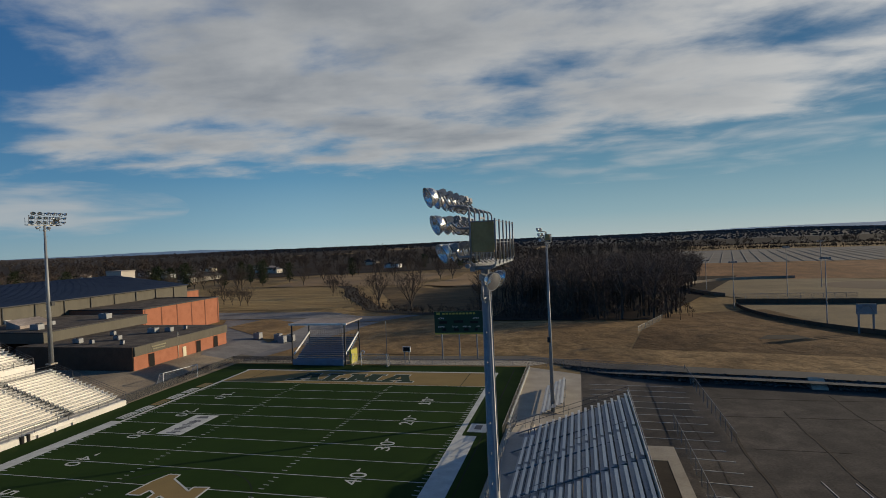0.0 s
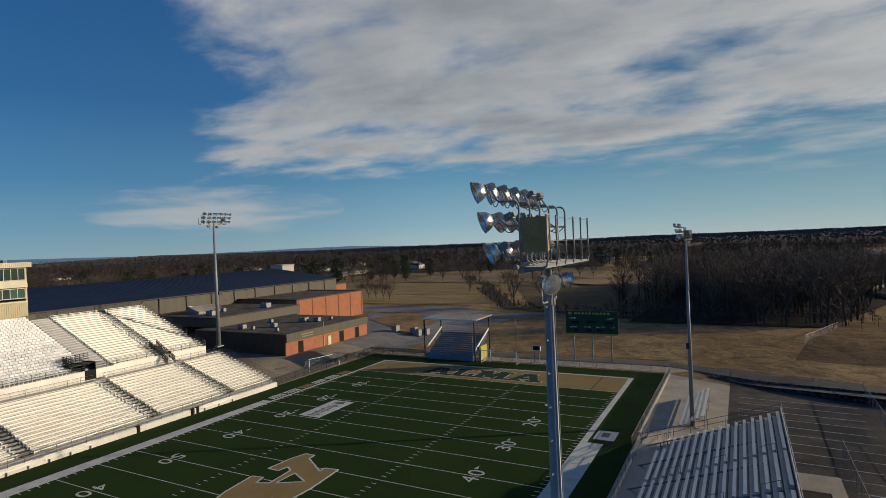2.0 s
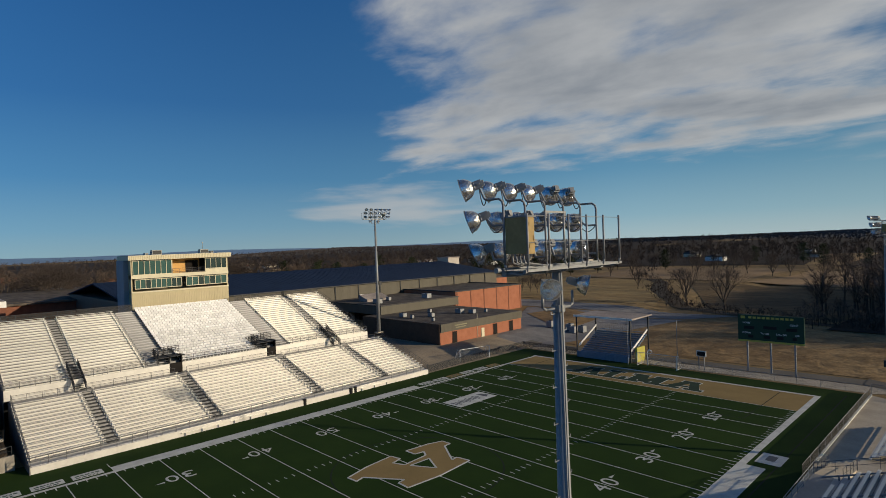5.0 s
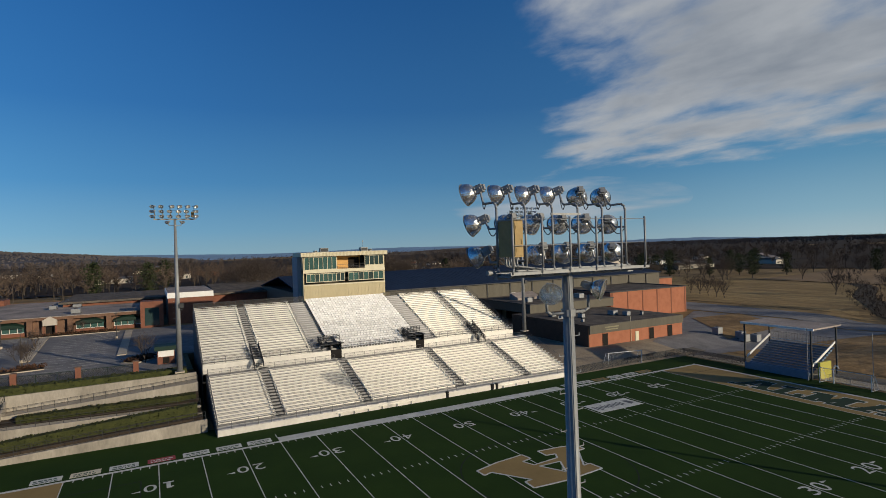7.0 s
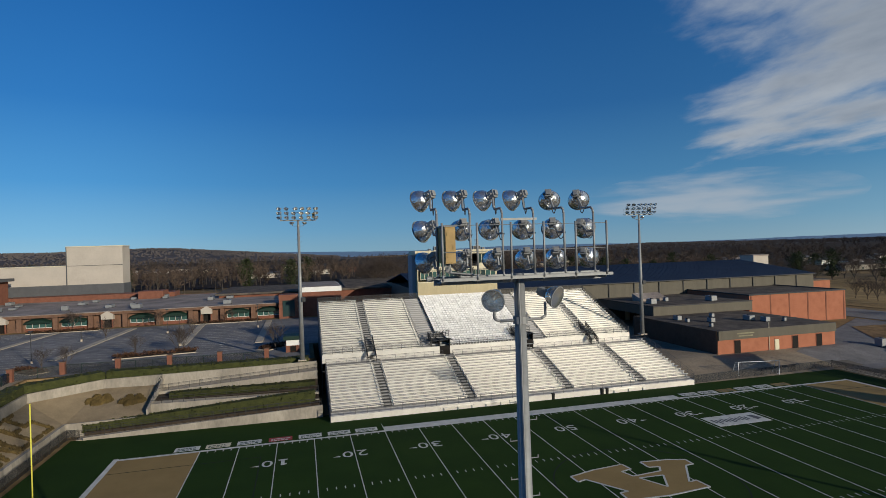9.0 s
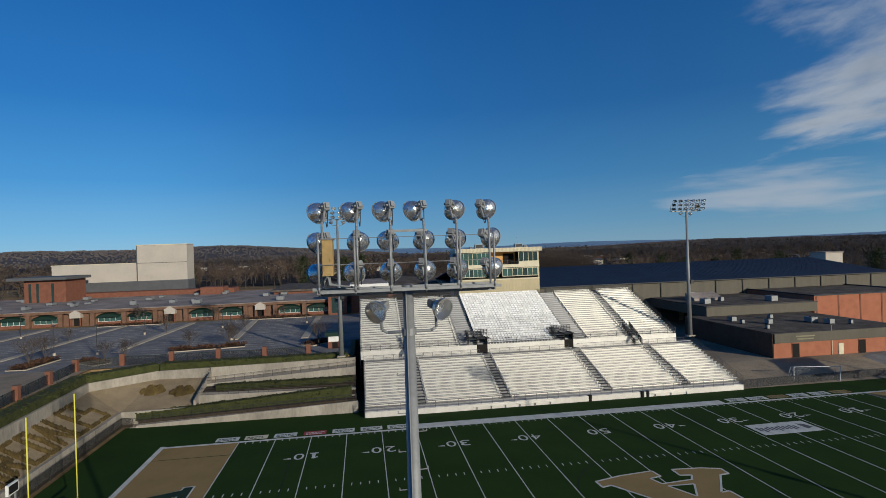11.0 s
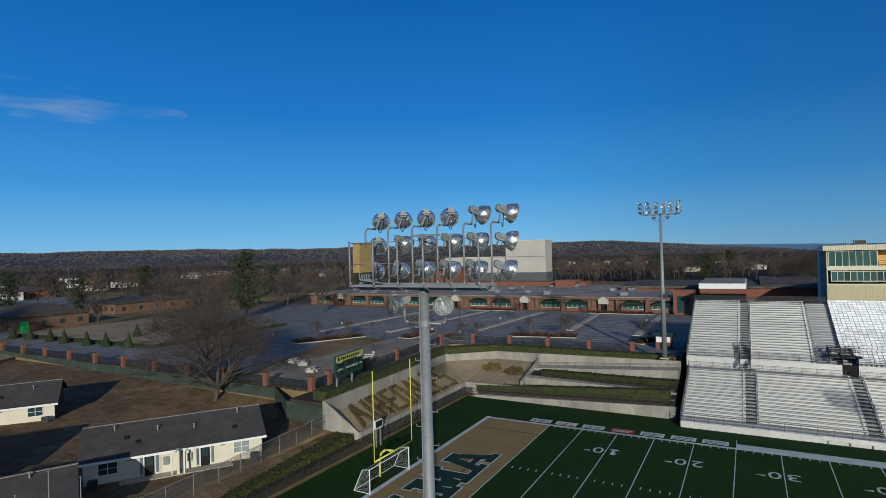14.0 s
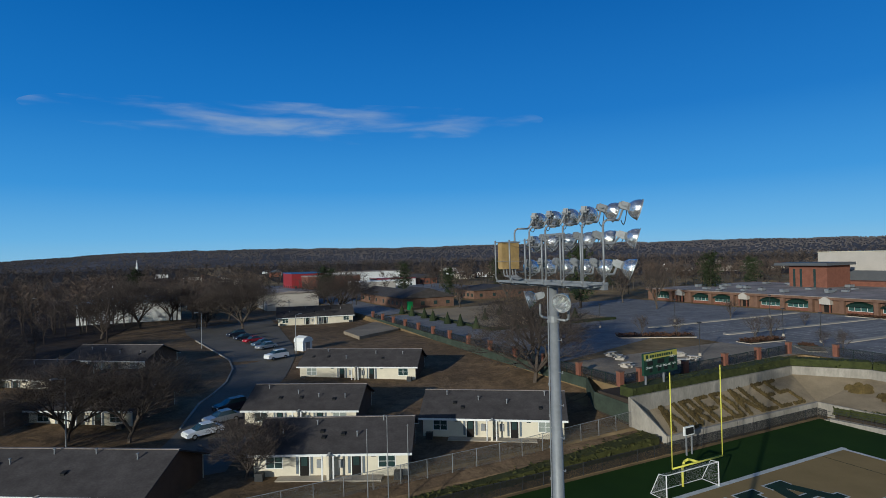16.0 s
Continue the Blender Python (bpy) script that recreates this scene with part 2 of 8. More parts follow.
TURF = mat("turf", (0.023, 0.049, 0.009), 0.9, vary=0.3, scale=0.12, fine=22, bump=0.3, tint=(0.017, 0.038, 0.008), spec=0.06)
PAINT = mat("white field paint", (0.58, 0.59, 0.56), 0.85, vary=0.25, scale=0.8, fine=20, spec=0.1)
GOLD = mat("gold turf", (0.295, 0.208, 0.090), 0.9, vary=0.18, scale=0.2, fine=22, bump=0.2, spec=0.08)
GREENP = mat("dark green turf letters", (0.012, 0.035, 0.018), 0.85, vary=0.25, scale=0.6, fine=20)
INFILL = mat("dark seam", (0.008, 0.016, 0.008), 0.9, vary=0.2)
DRY = ground_mat("dry winter grass", (0.35, 0.235, 0.118), (0.25, 0.160, 0.080), (0.12, 0.080, 0.043), 0.035, 0.22, 1.6, 1.0)
LAWN = ground_mat("winter lawn", (0.225, 0.150, 0.085), (0.150, 0.100, 0.058), (0.080, 0.058, 0.035), 0.09, 0.45, 3.0, 0.7)
FIELDS = ground_mat("farm fields", (0.31, 0.215, 0.105), (0.20, 0.138, 0.072), (0.11, 0.080, 0.045), 0.008, 0.06, 0.6, 0.8, (1.0, 0.7, 1))
ASPHALT = ground_mat("asphalt", (0.245, 0.236, 0.234), (0.200, 0.194, 0.195), (0.130, 0.128, 0.131), 0.04, 0.25, 4.0, 0.15)
OLDASPHALT = ground_mat("old asphalt", (0.125, 0.108, 0.092), (0.078, 0.069, 0.061), (0.044, 0.040, 0.037), 0.05, 0.30, 4.0, 0.25)
ROAD = mat("road", (0.15, 0.135, 0.115), 0.9, vary=0.3, scale=0.12, fine=3.0, spec=0.15)
CONC = mat("concrete", (0.47, 0.41, 0.325), 0.9, vary=0.25, scale=0.25, fine=4.0, bump=0.15, spec=0.15)
WALLCONC = mat("retaining wall concrete", (0.345, 0.315, 0.270), 0.85, vary=0.35, scale=0.3, fine=3.0, bump=0.15, stretch=(1, 1, 0.4))
GRAVEL = mat("gravel slope", (0.30, 0.235, 0.15), 0.95, vary=0.3, scale=0.4, fine=7.0, bump=0.5)
YARD = mat("worn concrete yard", (0.34, 0.28, 0.205), 0.9, vary=0.4, scale=0.12, fine=2.5, bump=0.2, tint=(0.20, 0.165, 0.125), spec=0.1)
ALUMID = mat("grey aluminium planks", (0.40, 0.40, 0.41), 0.5, metal=0.3, vary=0.15, scale=0.3, fine=3.0, per_piece=0.12)
FADED = mat("faded paint", (0.50, 0.49, 0.46), 0.9, vary=0.5, scale=1.2, fine=8.0)
ARCADE = mat("brown red brick", (0.185, 0.108, 0.074), 0.9, vary=0.3, scale=0.6, fine=8.0, bump=0.2)
RIPRAP = mat("grey rubble", (0.17, 0.165, 0.158), 0.95, vary=0.5, scale=0.8, fine=2.2, bump=0.9, per_piece=0.45)
ALU = mat("bleacher aluminium", (0.70, 0.685, 0.645), 0.42, metal=0.5, vary=0.12, scale=0.25, fine=3.0, per_piece=0.12, stretch=(1, 0.15, 1))
# dull metal, darkened further to stand in for shade beneath the benches
ALUDULLSHADE = mat("dull aluminium with bench shade painted in", (0.26, 0.26, 0.265), 0.5, metal=0.4, vary=0.15, scale=0.3, fine=3.0, per_piece=0.08)
ALUWHITE = mat("white riser panel", (0.66, 0.64, 0.60), 0.45, metal=0.3, vary=0.16, scale=0.2, fine=2.0)
STEEL = mat("galvanised steel", (0.27, 0.28, 0.29), 0.55, metal=0.3, vary=0.18, scale=1.5, fine=9.0)
DARKSTEEL = mat("dark steel", (0.05, 0.052, 0.055), 0.6, metal=0.3, vary=0.2)
RAILMAT = mat("rail steel", (0.13, 0.13, 0.135), 0.5, metal=0.4, vary=0.2)
CHROME = mat("spun aluminium reflector", (0.90, 0.90, 0.89), 0.16, metal=0.9, vary=0.30, scale=6, fine=13, bump=0.7)
LENS = mat("lamp lens", (0.62, 0.62, 0.58), 0.12, metal=0.0, vary=0.05, spec=0.8)
CLEAR = mat("clear lamp glass", (0.93, 0.93, 0.90), 0.08, vary=0.04)
CLEAR.node_tree.nodes["Principled BSDF"].inputs["Transmission Weight"].default_value = 0.9
CHAIRW = mat("white moulded plastic", (0.66, 0.66, 0.66), 0.45, vary=0.06, per_piece=0.30)
BRICK = mat("orange brick", (0.36, 0.142, 0.082), 0.85, vary=0.2, scale=0.6, fine=9.0, bump=0.2, tint=(0.30, 0.115, 0.066))
BRICKD = mat("red brick", (0.21, 0.088, 0.058), 0.85, vary=0.25, scale=0.8, fine=9.0, bump=0.2)
OLIVEGREY = mat("faded olive lettering", (0.24, 0.225, 0.15), 0.7, vary=0.2)
BROWNMETAL = mat("olive brown metal cladding", (0.108, 0.098, 0.076), 0.6, vary=0.15, scale=0.5, fine=5.0, stretch=(1, 1, 0.2))
# brown gables and fences, and the field house side with shade painted in
BROWNSHADEBRICK = mat("dark brown and shaded brick", (0.12, 0.075, 0.05), 0.9, vary=0.25, scale=0.6, fine=8.0)
BLUEROOF = mat("slate blue metal roof", (0.020, 0.034, 0.068), 0.75, metal=0.0, vary=0.2, scale=0.2, fine=3.0, spec=0.06)
FLATROOF = mat("tar and gravel roof", (0.150, 0.126, 0.105), 0.95, vary=0.5, scale=0.35, fine=3.0, tint=(0.062, 0.055, 0.050), spec=0.1)
GREYROOF = mat("weathered membrane roof", (0.38, 0.325, 0.29), 0.9, vary=0.4, scale=0.12, fine=2.0, tint=(0.19, 0.165, 0.15), spec=0.1)
TAN = mat("tan ribbed metal", (0.50, 0.43, 0.27), 0.55, vary=0.10, scale=0.6, fine=5.0, stretch=(1, 1, 0.25))
CREAMTRIM = mat("cream trim", (0.62, 0.57, 0.42), 0.6, vary=0.1)
SLATE = mat("slate grey metal panel", (0.10, 0.105, 0.115), 0.6, vary=0.15, scale=0.5, spec=0.15)
PRECAST = mat("pale precast panel", (0.46, 0.42, 0.37), 0.85, vary=0.12, scale=0.2, fine=2.5)
GLASS = mat("window glass", (0.03, 0.055, 0.055), 0.06, vary=0.2, scale=0.4, spec=0.9)
GLASSTEAL = mat("teal window glass", (0.05, 0.115, 0.105), 0.06, vary=0.25, scale=0.5, spec=0.9)
GLASSBLIND = mat("window with pale blinds", (0.30, 0.33, 0.30), 0.2, vary=0.25, scale=0.6, spec=0.8)
DARKIN = mat("dark opening", (0.015, 0.013, 0.012), 0.9, vary=0.2)
OCHRE = mat("ochre plaster wall", (0.62, 0.36, 0.13), 0.8, vary=0.15)
CREAM = mat("cream siding", (0.66, 0.60, 0.47), 0.8, vary=0.10, scale=0.7, fine=5.0)
WHITEP = mat("white paint", (0.74, 0.74, 0.72), 0.6, vary=0.08)
SHINGLE = mat("grey asphalt shingle", (0.078, 0.070, 0.068), 0.95, vary=0.35, scale=0.5, fine=5.0, bump=0.4, stretch=(1, 1, 2.2), spec=0.15)
EVERGREEN = mat("clipped hedge", (0.048, 0.054, 0.015), 0.9, vary=0.5, scale=1.2, fine=6.0, bump=0.8, per_piece=0.40, tint=(0.026, 0.032, 0.010))
OLIVE = mat("olive ivy", (0.075, 0.075, 0.018), 0.9, vary=0.5, scale=1.2, fine=6.0, bump=0.8, per_piece=0.35, tint=(0.045, 0.048, 0.014))
BROWNHEDGE = mat("brown winter hedge letters", (0.098, 0.070, 0.025), 0.95, vary=0.45, scale=1.0, fine=5.0, bump=0.8, per_piece=0.35, tint=(0.054, 0.039, 0.015))
PINE = mat("pine needles", (0.022, 0.036, 0.014), 0.9, vary=0.45, scale=0.6, fine=3.0, per_piece=0.5, tint=(0.034, 0.040, 0.016))
BARK = mat("grey bark", (0.105, 0.083, 0.066), 0.95, vary=0.35, scale=2.0, fine=12.0, bump=0.5)
TWIGS = mat("bare twigs", (0.080, 0.063, 0.053), 0.95, vary=0.35, scale=0.06, fine=1.0, per_piece=0.3)
WOODS = mat("bare winter woods", (0.145, 0.105, 0.080), 0.95, vary=0.5, scale=0.10, fine=0.4, per_piece=0.45, tint=(0.060, 0.046, 0.039))
FARWOODS = mat("far winter woods", (0.102, 0.079, 0.066), 0.95, vary=0.6, scale=0.055, fine=0.2, per_piece=0.45, tint=(0.036, 0.032, 0.032))
# carries the same painted haze tint as the hills below it
HILLTREES = mat("wooded slope crowns", (0.086, 0.076, 0.077), 0.95, vary=0.6, scale=0.004, fine=0.03, per_piece=0.10, tint=(0.050, 0.047, 0.053))
# darker than HILL: the backlit look of the north is put into the colour
NORTHHILL = mat("wooded rise with backlit shade painted in", (0.060, 0.055, 0.052), 0.95, vary=0.7, scale=0.006, fine=0.09, tint=(0.042, 0.042, 0.044))
DARKWOODS = mat("dark winter woods", (0.078, 0.058, 0.046), 0.95, vary=0.6, scale=0.065, fine=0.25, per_piece=0.45, tint=(0.024, 0.021, 0.020))
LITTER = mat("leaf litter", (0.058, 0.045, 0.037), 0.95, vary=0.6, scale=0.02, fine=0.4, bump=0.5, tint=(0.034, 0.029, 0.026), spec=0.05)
PALEBARK = mat("pale grey bark", (0.095, 0.080, 0.068), 0.95, vary=0.4, scale=1.0, fine=6.0, per_piece=0.3)
# the bluish tint paints in distance haze over the brown woods
HILL = mat("wooded hills", (0.090, 0.079, 0.080), 0.95, vary=0.9, scale=0.004, fine=0.025, tint=(0.052, 0.049, 0.056))
# distance haze is painted into this pale blue
HAZEHILL = mat("far hills with painted haze", (0.19, 0.31, 0.46), 0.95, vary=0.15, scale=0.003, fine=0.05)
REDSHRUB = mat("russet shrubs", (0.115, 0.060, 0.036), 0.95, vary=0.5, scale=1.0, fine=5.0, bump=0.7, per_piece=0.35)
YELLOW = mat("yellow goal paint", (0.66, 0.62, 0.09), 0.5, vary=0.12)
BLUEGREY = mat("blue grey bleacher", (0.16, 0.235, 0.335), 0.4, metal=0.3, vary=0.2, per_piece=0.15)
SHUTTER = mat("dull grey blue paint", (0.13, 0.155, 0.18), 0.6, vary=0.15)
STOREBLUE = mat("blue shop fascia", (0.05, 0.13, 0.30), 0.5, vary=0.15)
# blue shade of the press box's sunless side, put into the colour
TOWERSHADE = mat("side wall panel with painted blue shade", (0.24, 0.28, 0.33), 0.55, vary=0.15, scale=0.5, fine=4.0, stretch=(1, 1, 0.2))
BOARDGREEN = mat("dark green scoreboard", (0.016, 0.05, 0.032), 0.5, vary=0.12)
LIMEGOLD = mat("yellow green sign panel", (0.40, 0.37, 0.075), 0.5, vary=0.08)
GREENFAB = mat("faded green windscreen fabric", (0.060, 0.076, 0.058), 0.85, vary=0.4, scale=0.5, fine=4.0, spec=0.1)
AWNING = mat("dark green awning", (0.010, 0.030, 0.022), 0.6, vary=0.15)
RED = mat("red cladding", (0.28, 0.03, 0.035), 0.6, vary=0.2)
BLACK = mat("black rubber", (0.012, 0.012, 0.012), 0.7, vary=0.1)
BOXTAN = mat("weathered tan cabinet", (0.42, 0.29, 0.12), 0.6, vary=0.25, scale=2.0, fine=10.0)
GREENBOX = mat("bright green panel", (0.02, 0.20, 0.05), 0.6, vary=0.1)
DIRT = mat("bare dark soil", (0.05, 0.038, 0.028), 0.95, vary=0.3, scale=0.5, fine=4)
CLAY = mat("infield clay", (0.13, 0.088, 0.058), 0.95, vary=0.2, scale=0.1)


def chainlink(name, color, open_share):
    """A mesh fabric: thin wires with gaps between them."""
    m = bpy.data.materials.new(name)
    m.use_nodes = True
    t = m.node_tree
    p = t.nodes["Principled BSDF"]
    p.inputs["Base Color"].default_value, p.inputs["Roughness"].default_value = (*color, 1), 0.6
    co = t.nodes.new("ShaderNodeTexCoord")
    n = t.nodes.new("ShaderNodeTexNoise")
    n.inputs["Scale"].default_value, n.inputs["Detail"].default_value = 34.0, 0.0
    t.links.new(co.outputs["Object"], n.inputs["Vector"])
    r = t.nodes.new("ShaderNodeMath")
    r.operation, r.inputs[1].default_value = "GREATER_THAN", 0.5 + (open_share - 0.5) * 0.28
    t.links.new(n.outputs[0], r.inputs[0])
    t.links.new(r.outputs[0], p.inputs["Alpha"])
    return m


LINKGREY = chainlink("galvanised chain link", (0.13, 0.13, 0.125), 1.05)
LINKBLACK = chainlink("black chain link", (0.02, 0.02, 0.02), 0.62)
NET = chainlink("white goal net", (0.35, 0.35, 0.35), 1.05)


# ---- mesh building ----
class Build:
    """Collects vertices and faces; made into ONE mesh object by part() or solid()."""

    def __init__(self):
        self.v, self.f = [], []

    def add(self, verts, faces):
        k = len(self.v)
        self.v.extend(verts)
        self.f.extend([tuple(i + k for i in f) for f in faces])
        return self

    def box(self, x0, x1, y0, y1, z0, z1, m=None):
        p = [(x, y, z) for z in (z0, z1) for x, y in ((x0, y0), (x1, y0), (x1, y1), (x0, y1))]
        if m is not None:
            p = [tuple(m @ Vector(q)) for q in p]
        return self.add(p, [(3, 2, 1, 0), (4, 5, 6, 7), (0, 1, 5, 4), (1, 2, 6, 5), (2, 3, 7, 6), (3, 0, 4, 7)])

    def prism(self, poly, z0, z1):
        n = len(poly)
        area = sum(poly[i][0] * poly[(i + 1) % n][1] - poly[(i + 1) % n][0] * poly[i][1] for i in range(n))
        if area < 0:
            poly = poly[::-1]
        top = z1 if isinstance(z1, (list, tuple)) else [z1] * n
        bot = z0 if isinstance(z0, (list, tuple)) else [z0] * n
        if area < 0:
            top, bot = list(top)[::-1], list(bot)[::-1]
        p = [(x, y, b) for (x, y), b in zip(poly, bot)] + [(x, y, c) for (x, y), c in zip(poly, top)]
        return self.add(p, [tuple(range(n))[::-1], tuple(range(n, 2 * n))] + [(i, (i + 1) % n, n + (i + 1) % n, n + i) for i in range(n)])

    def tube(self, a, b, r0, r1=None, n=8, caps=True):
        a, b = Vector(a), Vector(b)
        r1 = r0 if r1 is None else r1
        d = (b - a).normalized()
        s = d.cross(Vector((0, 0, 1) if abs(d.z) < 0.9 else (1, 0, 0))).normalized()
        u = s.cross(d)
        ring = [(math.cos(2 * math.pi * i / n), math.sin(2 * math.pi * i / n)) for i in range(n)]
        p = [tuple(a + (s * c + u * e) * r0) for c, e in ring] + [tuple(b + (s * c + u * e) * r1) for c, e in ring]
        f = [(i, n + i, n + (i + 1) % n, (i + 1) % n) for i in range(n)]
        if caps:
            f += [tuple(range(n)), tuple(range(n, 2 * n))[::-1]]
        return self.add(p, f)

    def pipe(self, points, r, n=8):
        for a, b in zip(points, points[1:]):
            self.tube(a, b, r, n=n)
        return self

    def lathe(self, profile, m, n=20, close=True):
        """profile: (radius, height) from one end to the other, turned round m's z."""
        k = len(profile)
        p = [tuple(m @ Vector((r * math.cos(2 * math.pi * i / n), r * math.sin(2 * math.pi * i / n), h))) for i in range(n) for r, h in profile]
        f = [(i * k + j, ((i + 1) % n) * k + j, ((i + 1) % n) * k + j + 1, i * k + j + 1) for i in range(n) for j in range(k - 1)]
        return self.add(p, f)

    def wall_line(self, a, b, thick, z0, z1):
        """An upright slab from a to b (plan points); z0, z1: numbers or pairs for the two ends."""
        d = (Vector(b) - Vector(a)).normalized()
        s = Vector((-d.y, d.x)) * thick / 2
        za, zb = z0 if isinstance(z0, tuple) else (z0, z0)
        ta, tb = z1 if isinstance(z1, tuple) else (z1, z1)
        return self.prism([(a[0] + s.x, a[1] + s.y), (b[0] + s.x, b[1] + s.y), (b[0] - s.x, b[1] - s.y), (a[0] - s.x, a[1] - s.y)], [za, zb, zb, za], [ta, tb, tb, ta])

    def mesh(self, name, material, smooth=False):
        me = bpy.data.meshes.new(name)
        me.from_pydata(self.v, [], self.f)
        me.materials.append(material)
        if smooth:
            me.polygons.foreach_set("use_smooth", [True] * len(me.polygons))
        me.update()
        return me


def part(name, b, material, parent, label="", smooth=False, kind=""):
    ob = new(name, b.mesh(name, material, smooth))
    ob.parent = parent
    return tagged(ob, label, kind=kind)


def solid(name, b, material, label="", category="", group="", kind="", smooth=False):
    return tagged(new(name, b.mesh(name, material, smooth)), label, category, group, kind)


def thing(name, label, category, group="", kind="", at=(0, 0, 0)):
    ob = new(name)
    ob.location = at
    ob.empty_display_size = 0.5
    return tagged(ob, label, category, group, kind)


def text_mesh(words, height, depth=0.004):
    """Upright letters of the built-in font, height metres tall, centred on the origin."""
    cu = bpy.data.curves.new("words", "FONT")
    cu.body, cu.extrude, cu.align_x = words, depth, "CENTER"
    ob = bpy.data.objects.new("words", cu)
    me = bpy.data.meshes.new_from_object(ob)
    xs, ys = [v.co.x for v in me.vertices], [v.co.y for v in me.vertices]
    s = height / (max(ys) - min(ys))
    cx, cy = (max(xs) + min(xs)) / 2, (max(ys) + min(ys)) / 2
    b = Build()
    b.v = [((v.co.x - cx) * s, (v.co.y - cy) * s, v.co.z) for v in me.vertices]
    b.f = [tuple(p.vertices) for p in me.polygons]
    bpy.data.objects.remove(ob)
    bpy.data.curves.remove(cu)
    return b


def fit_width(b, width):
    xs = [v[0] for v in b.v]
    k = width / (max(xs) - min(xs))
    b.v = [(x * k, y, z) for x, y, z in b.v]
    return b


def placed(b, m):
    b.v = [tuple(m @ Vector(v)) for v in b.v]
    return b

# ---- ground: one sheet to the horizon ----
LOT = 5.8                            # height of the school's car park above the playing field


def ramp01(v, a, b):
    return min(1.0, max(0.0, (v - a) / (b - a)))


def land(x, y):
    z = -0.06
    if y > 20 and x < -33:
        z += 1.4 * ramp01(-x, 33, 43) * ramp01(y, 20, 30)
    if (x < -50 and y < -31) or (x < -9 and y < -74):
        z = LOT - 0.06
    if x < -66 and -31 <= y < 30:
        z = -0.06 + LOT - (LOT - 1.4) * ramp01(y, 0, 28)
    if x >= -9 and y < -64:
        z = -0.06 + (1.2 + 1.0 * ramp01(-y, 64, 68) + 2.2 * ramp01(-y, 78, 130)) * ramp01(-y, 64, 64.5)
        if x < 5:
            z += (LOT - 1.0 - z) * ramp01(-x, -5, 9) ** 2 * ramp01(-y, 70, 80) * 0.6
    if y > 72:
        z += 0.9 * ramp01(y, 72, 92) * ramp01(-y, -170, -110) * ramp01(x, -30, -5) * ramp01(-x, -100, -60)
    if y > 260:
        z += 8.0 * ramp01(y, 300, 1200) * ramp01(-x, 100, 500)
    return z


def axis(lo, hi, step, breaks):
    a = list(np.arange(lo, hi + 0.1, step))
    for b in breaks:
        a = [v for v in a if abs(v - b) > 0.9] + [b - 0.25, b + 0.25]
    d, v = step, hi
    while v < 4600:
        d *= 1.28
        v += d
        a += [v]
    d, v = step, lo
    while v > -4600:
        d *= 1.28
        v -= d
        a += [v]
    return sorted(a)


gx, gy = axis(-132, 132, 4, (-50, -9, -66, -33)), axis(-220, 220, 4, (-74, -31, -64, 20, 72))
ground = Build()
ground.v = [(x, y, land(x, y)) for y in gy for x in gx]
nx = len(gx)
ground.f = [(j * nx + i, j * nx + i + 1, (j + 1) * nx + i + 1, (j + 1) * nx + i) for j in range(len(gy) - 1) for i in range(nx - 1)]
solid("ground", ground, FIELDS, "wide flat winter grassland reaching to the horizon", "ground", kind="structure")


def sheet(name, corners, material, label, category, lift=0.05, step=4.0, thick=0.0, at=None):
    """A surface laid over the ground between four plan corners (in order round)."""
    a, b, c, d = (Vector(p) for p in corners)
    n = max(1, int(max((b - a).length, (c - d).length) / step))
    m = max(1, int(max((d - a).length, (c - b).length) / step))
    s = Build()
    for j in range(m + 1):
        for i in range(n + 1):
            u, v = i / n, j / m
            p = a * (1 - u) * (1 - v) + b * u * (1 - v) + c * u * v + d * (1 - u) * v
            s.v.append((p.x, p.y, (land(p.x, p.y) if at is None else at) + lift))
    s.f = [(j * (n + 1) + i, j * (n + 1) + i + 1, (j + 1) * (n + 1) + i + 1, (j + 1) * (n + 1) + i) for j in range(m) for i in range(n)]
    return solid(name, s, material, label, category, kind="structure")


# visitors' side: apron, car park, road, rubble bank
sheet("pavement", [(29.75, -30), (39.0, -30), (39.0, 54.2), (29.75, 59.3)], CONC, "pale concrete apron beside the playing field", "pavement", 0.06)
sheet("car_park_visitors", [(39.0, -60), (190, -60), (190, 48), (39.0, 57)], OLDASPHALT, "worn dark asphalt car park with faded bay lines", "car park", 0.05, 6)
sheet("road_field_end", [(-36, 63.0), (36, 65.2), (36, 69.2), (-36, 67.0)], ROAD, "narrow grey service road behind the end zone", "road", 0.06)
sheet("grass_field_end", [(-33, 60.3), (30, 60.3), (36, 65.0), (-36, 62.8)], CONC, "concrete strip behind the end zone", "pavement", 0.055)
sheet("dry_grass_bank", [(-30, 69.5), (47.5, 70.5), (59, 122), (-30, 118)], DRY, "dry brown winter grass", "grass", 0.06)
sheet("dry_grass_east", [(47.5, 68.0), (210, 42), (210, 190), (59, 122)], ground_mat("brown winter grass", (0.205, 0.128, 0.066), (0.125, 0.078, 0.042), (0.075, 0.050, 0.028), 0.035, 0.22, 1.6, 1.0), "dry brown winter grass", "grass", 0.055)
sheet("drain_patch", [(75.5, 86.0), (86.5, 87.0), (84.5, 91.2), (78.5, 90.6)], DIRT, "dark asphalt patch in the dry grass", "pavement", 0.09)
sheet("grass_island", [(-61, 99), (-59, 117), (-39, 105), (-36.5, 80)], DRY, "mound of dry grass between the yards", "grass", 0.16, 3)
# home side, far corner: concourse and back road
sheet("concourse", [(-120, 30), (-31.6, 30), (-31.6, 63.0), (-120, 90)], YARD, "grey concrete and asphalt yard beside the field house", "pavement", 0.06, 2.5)
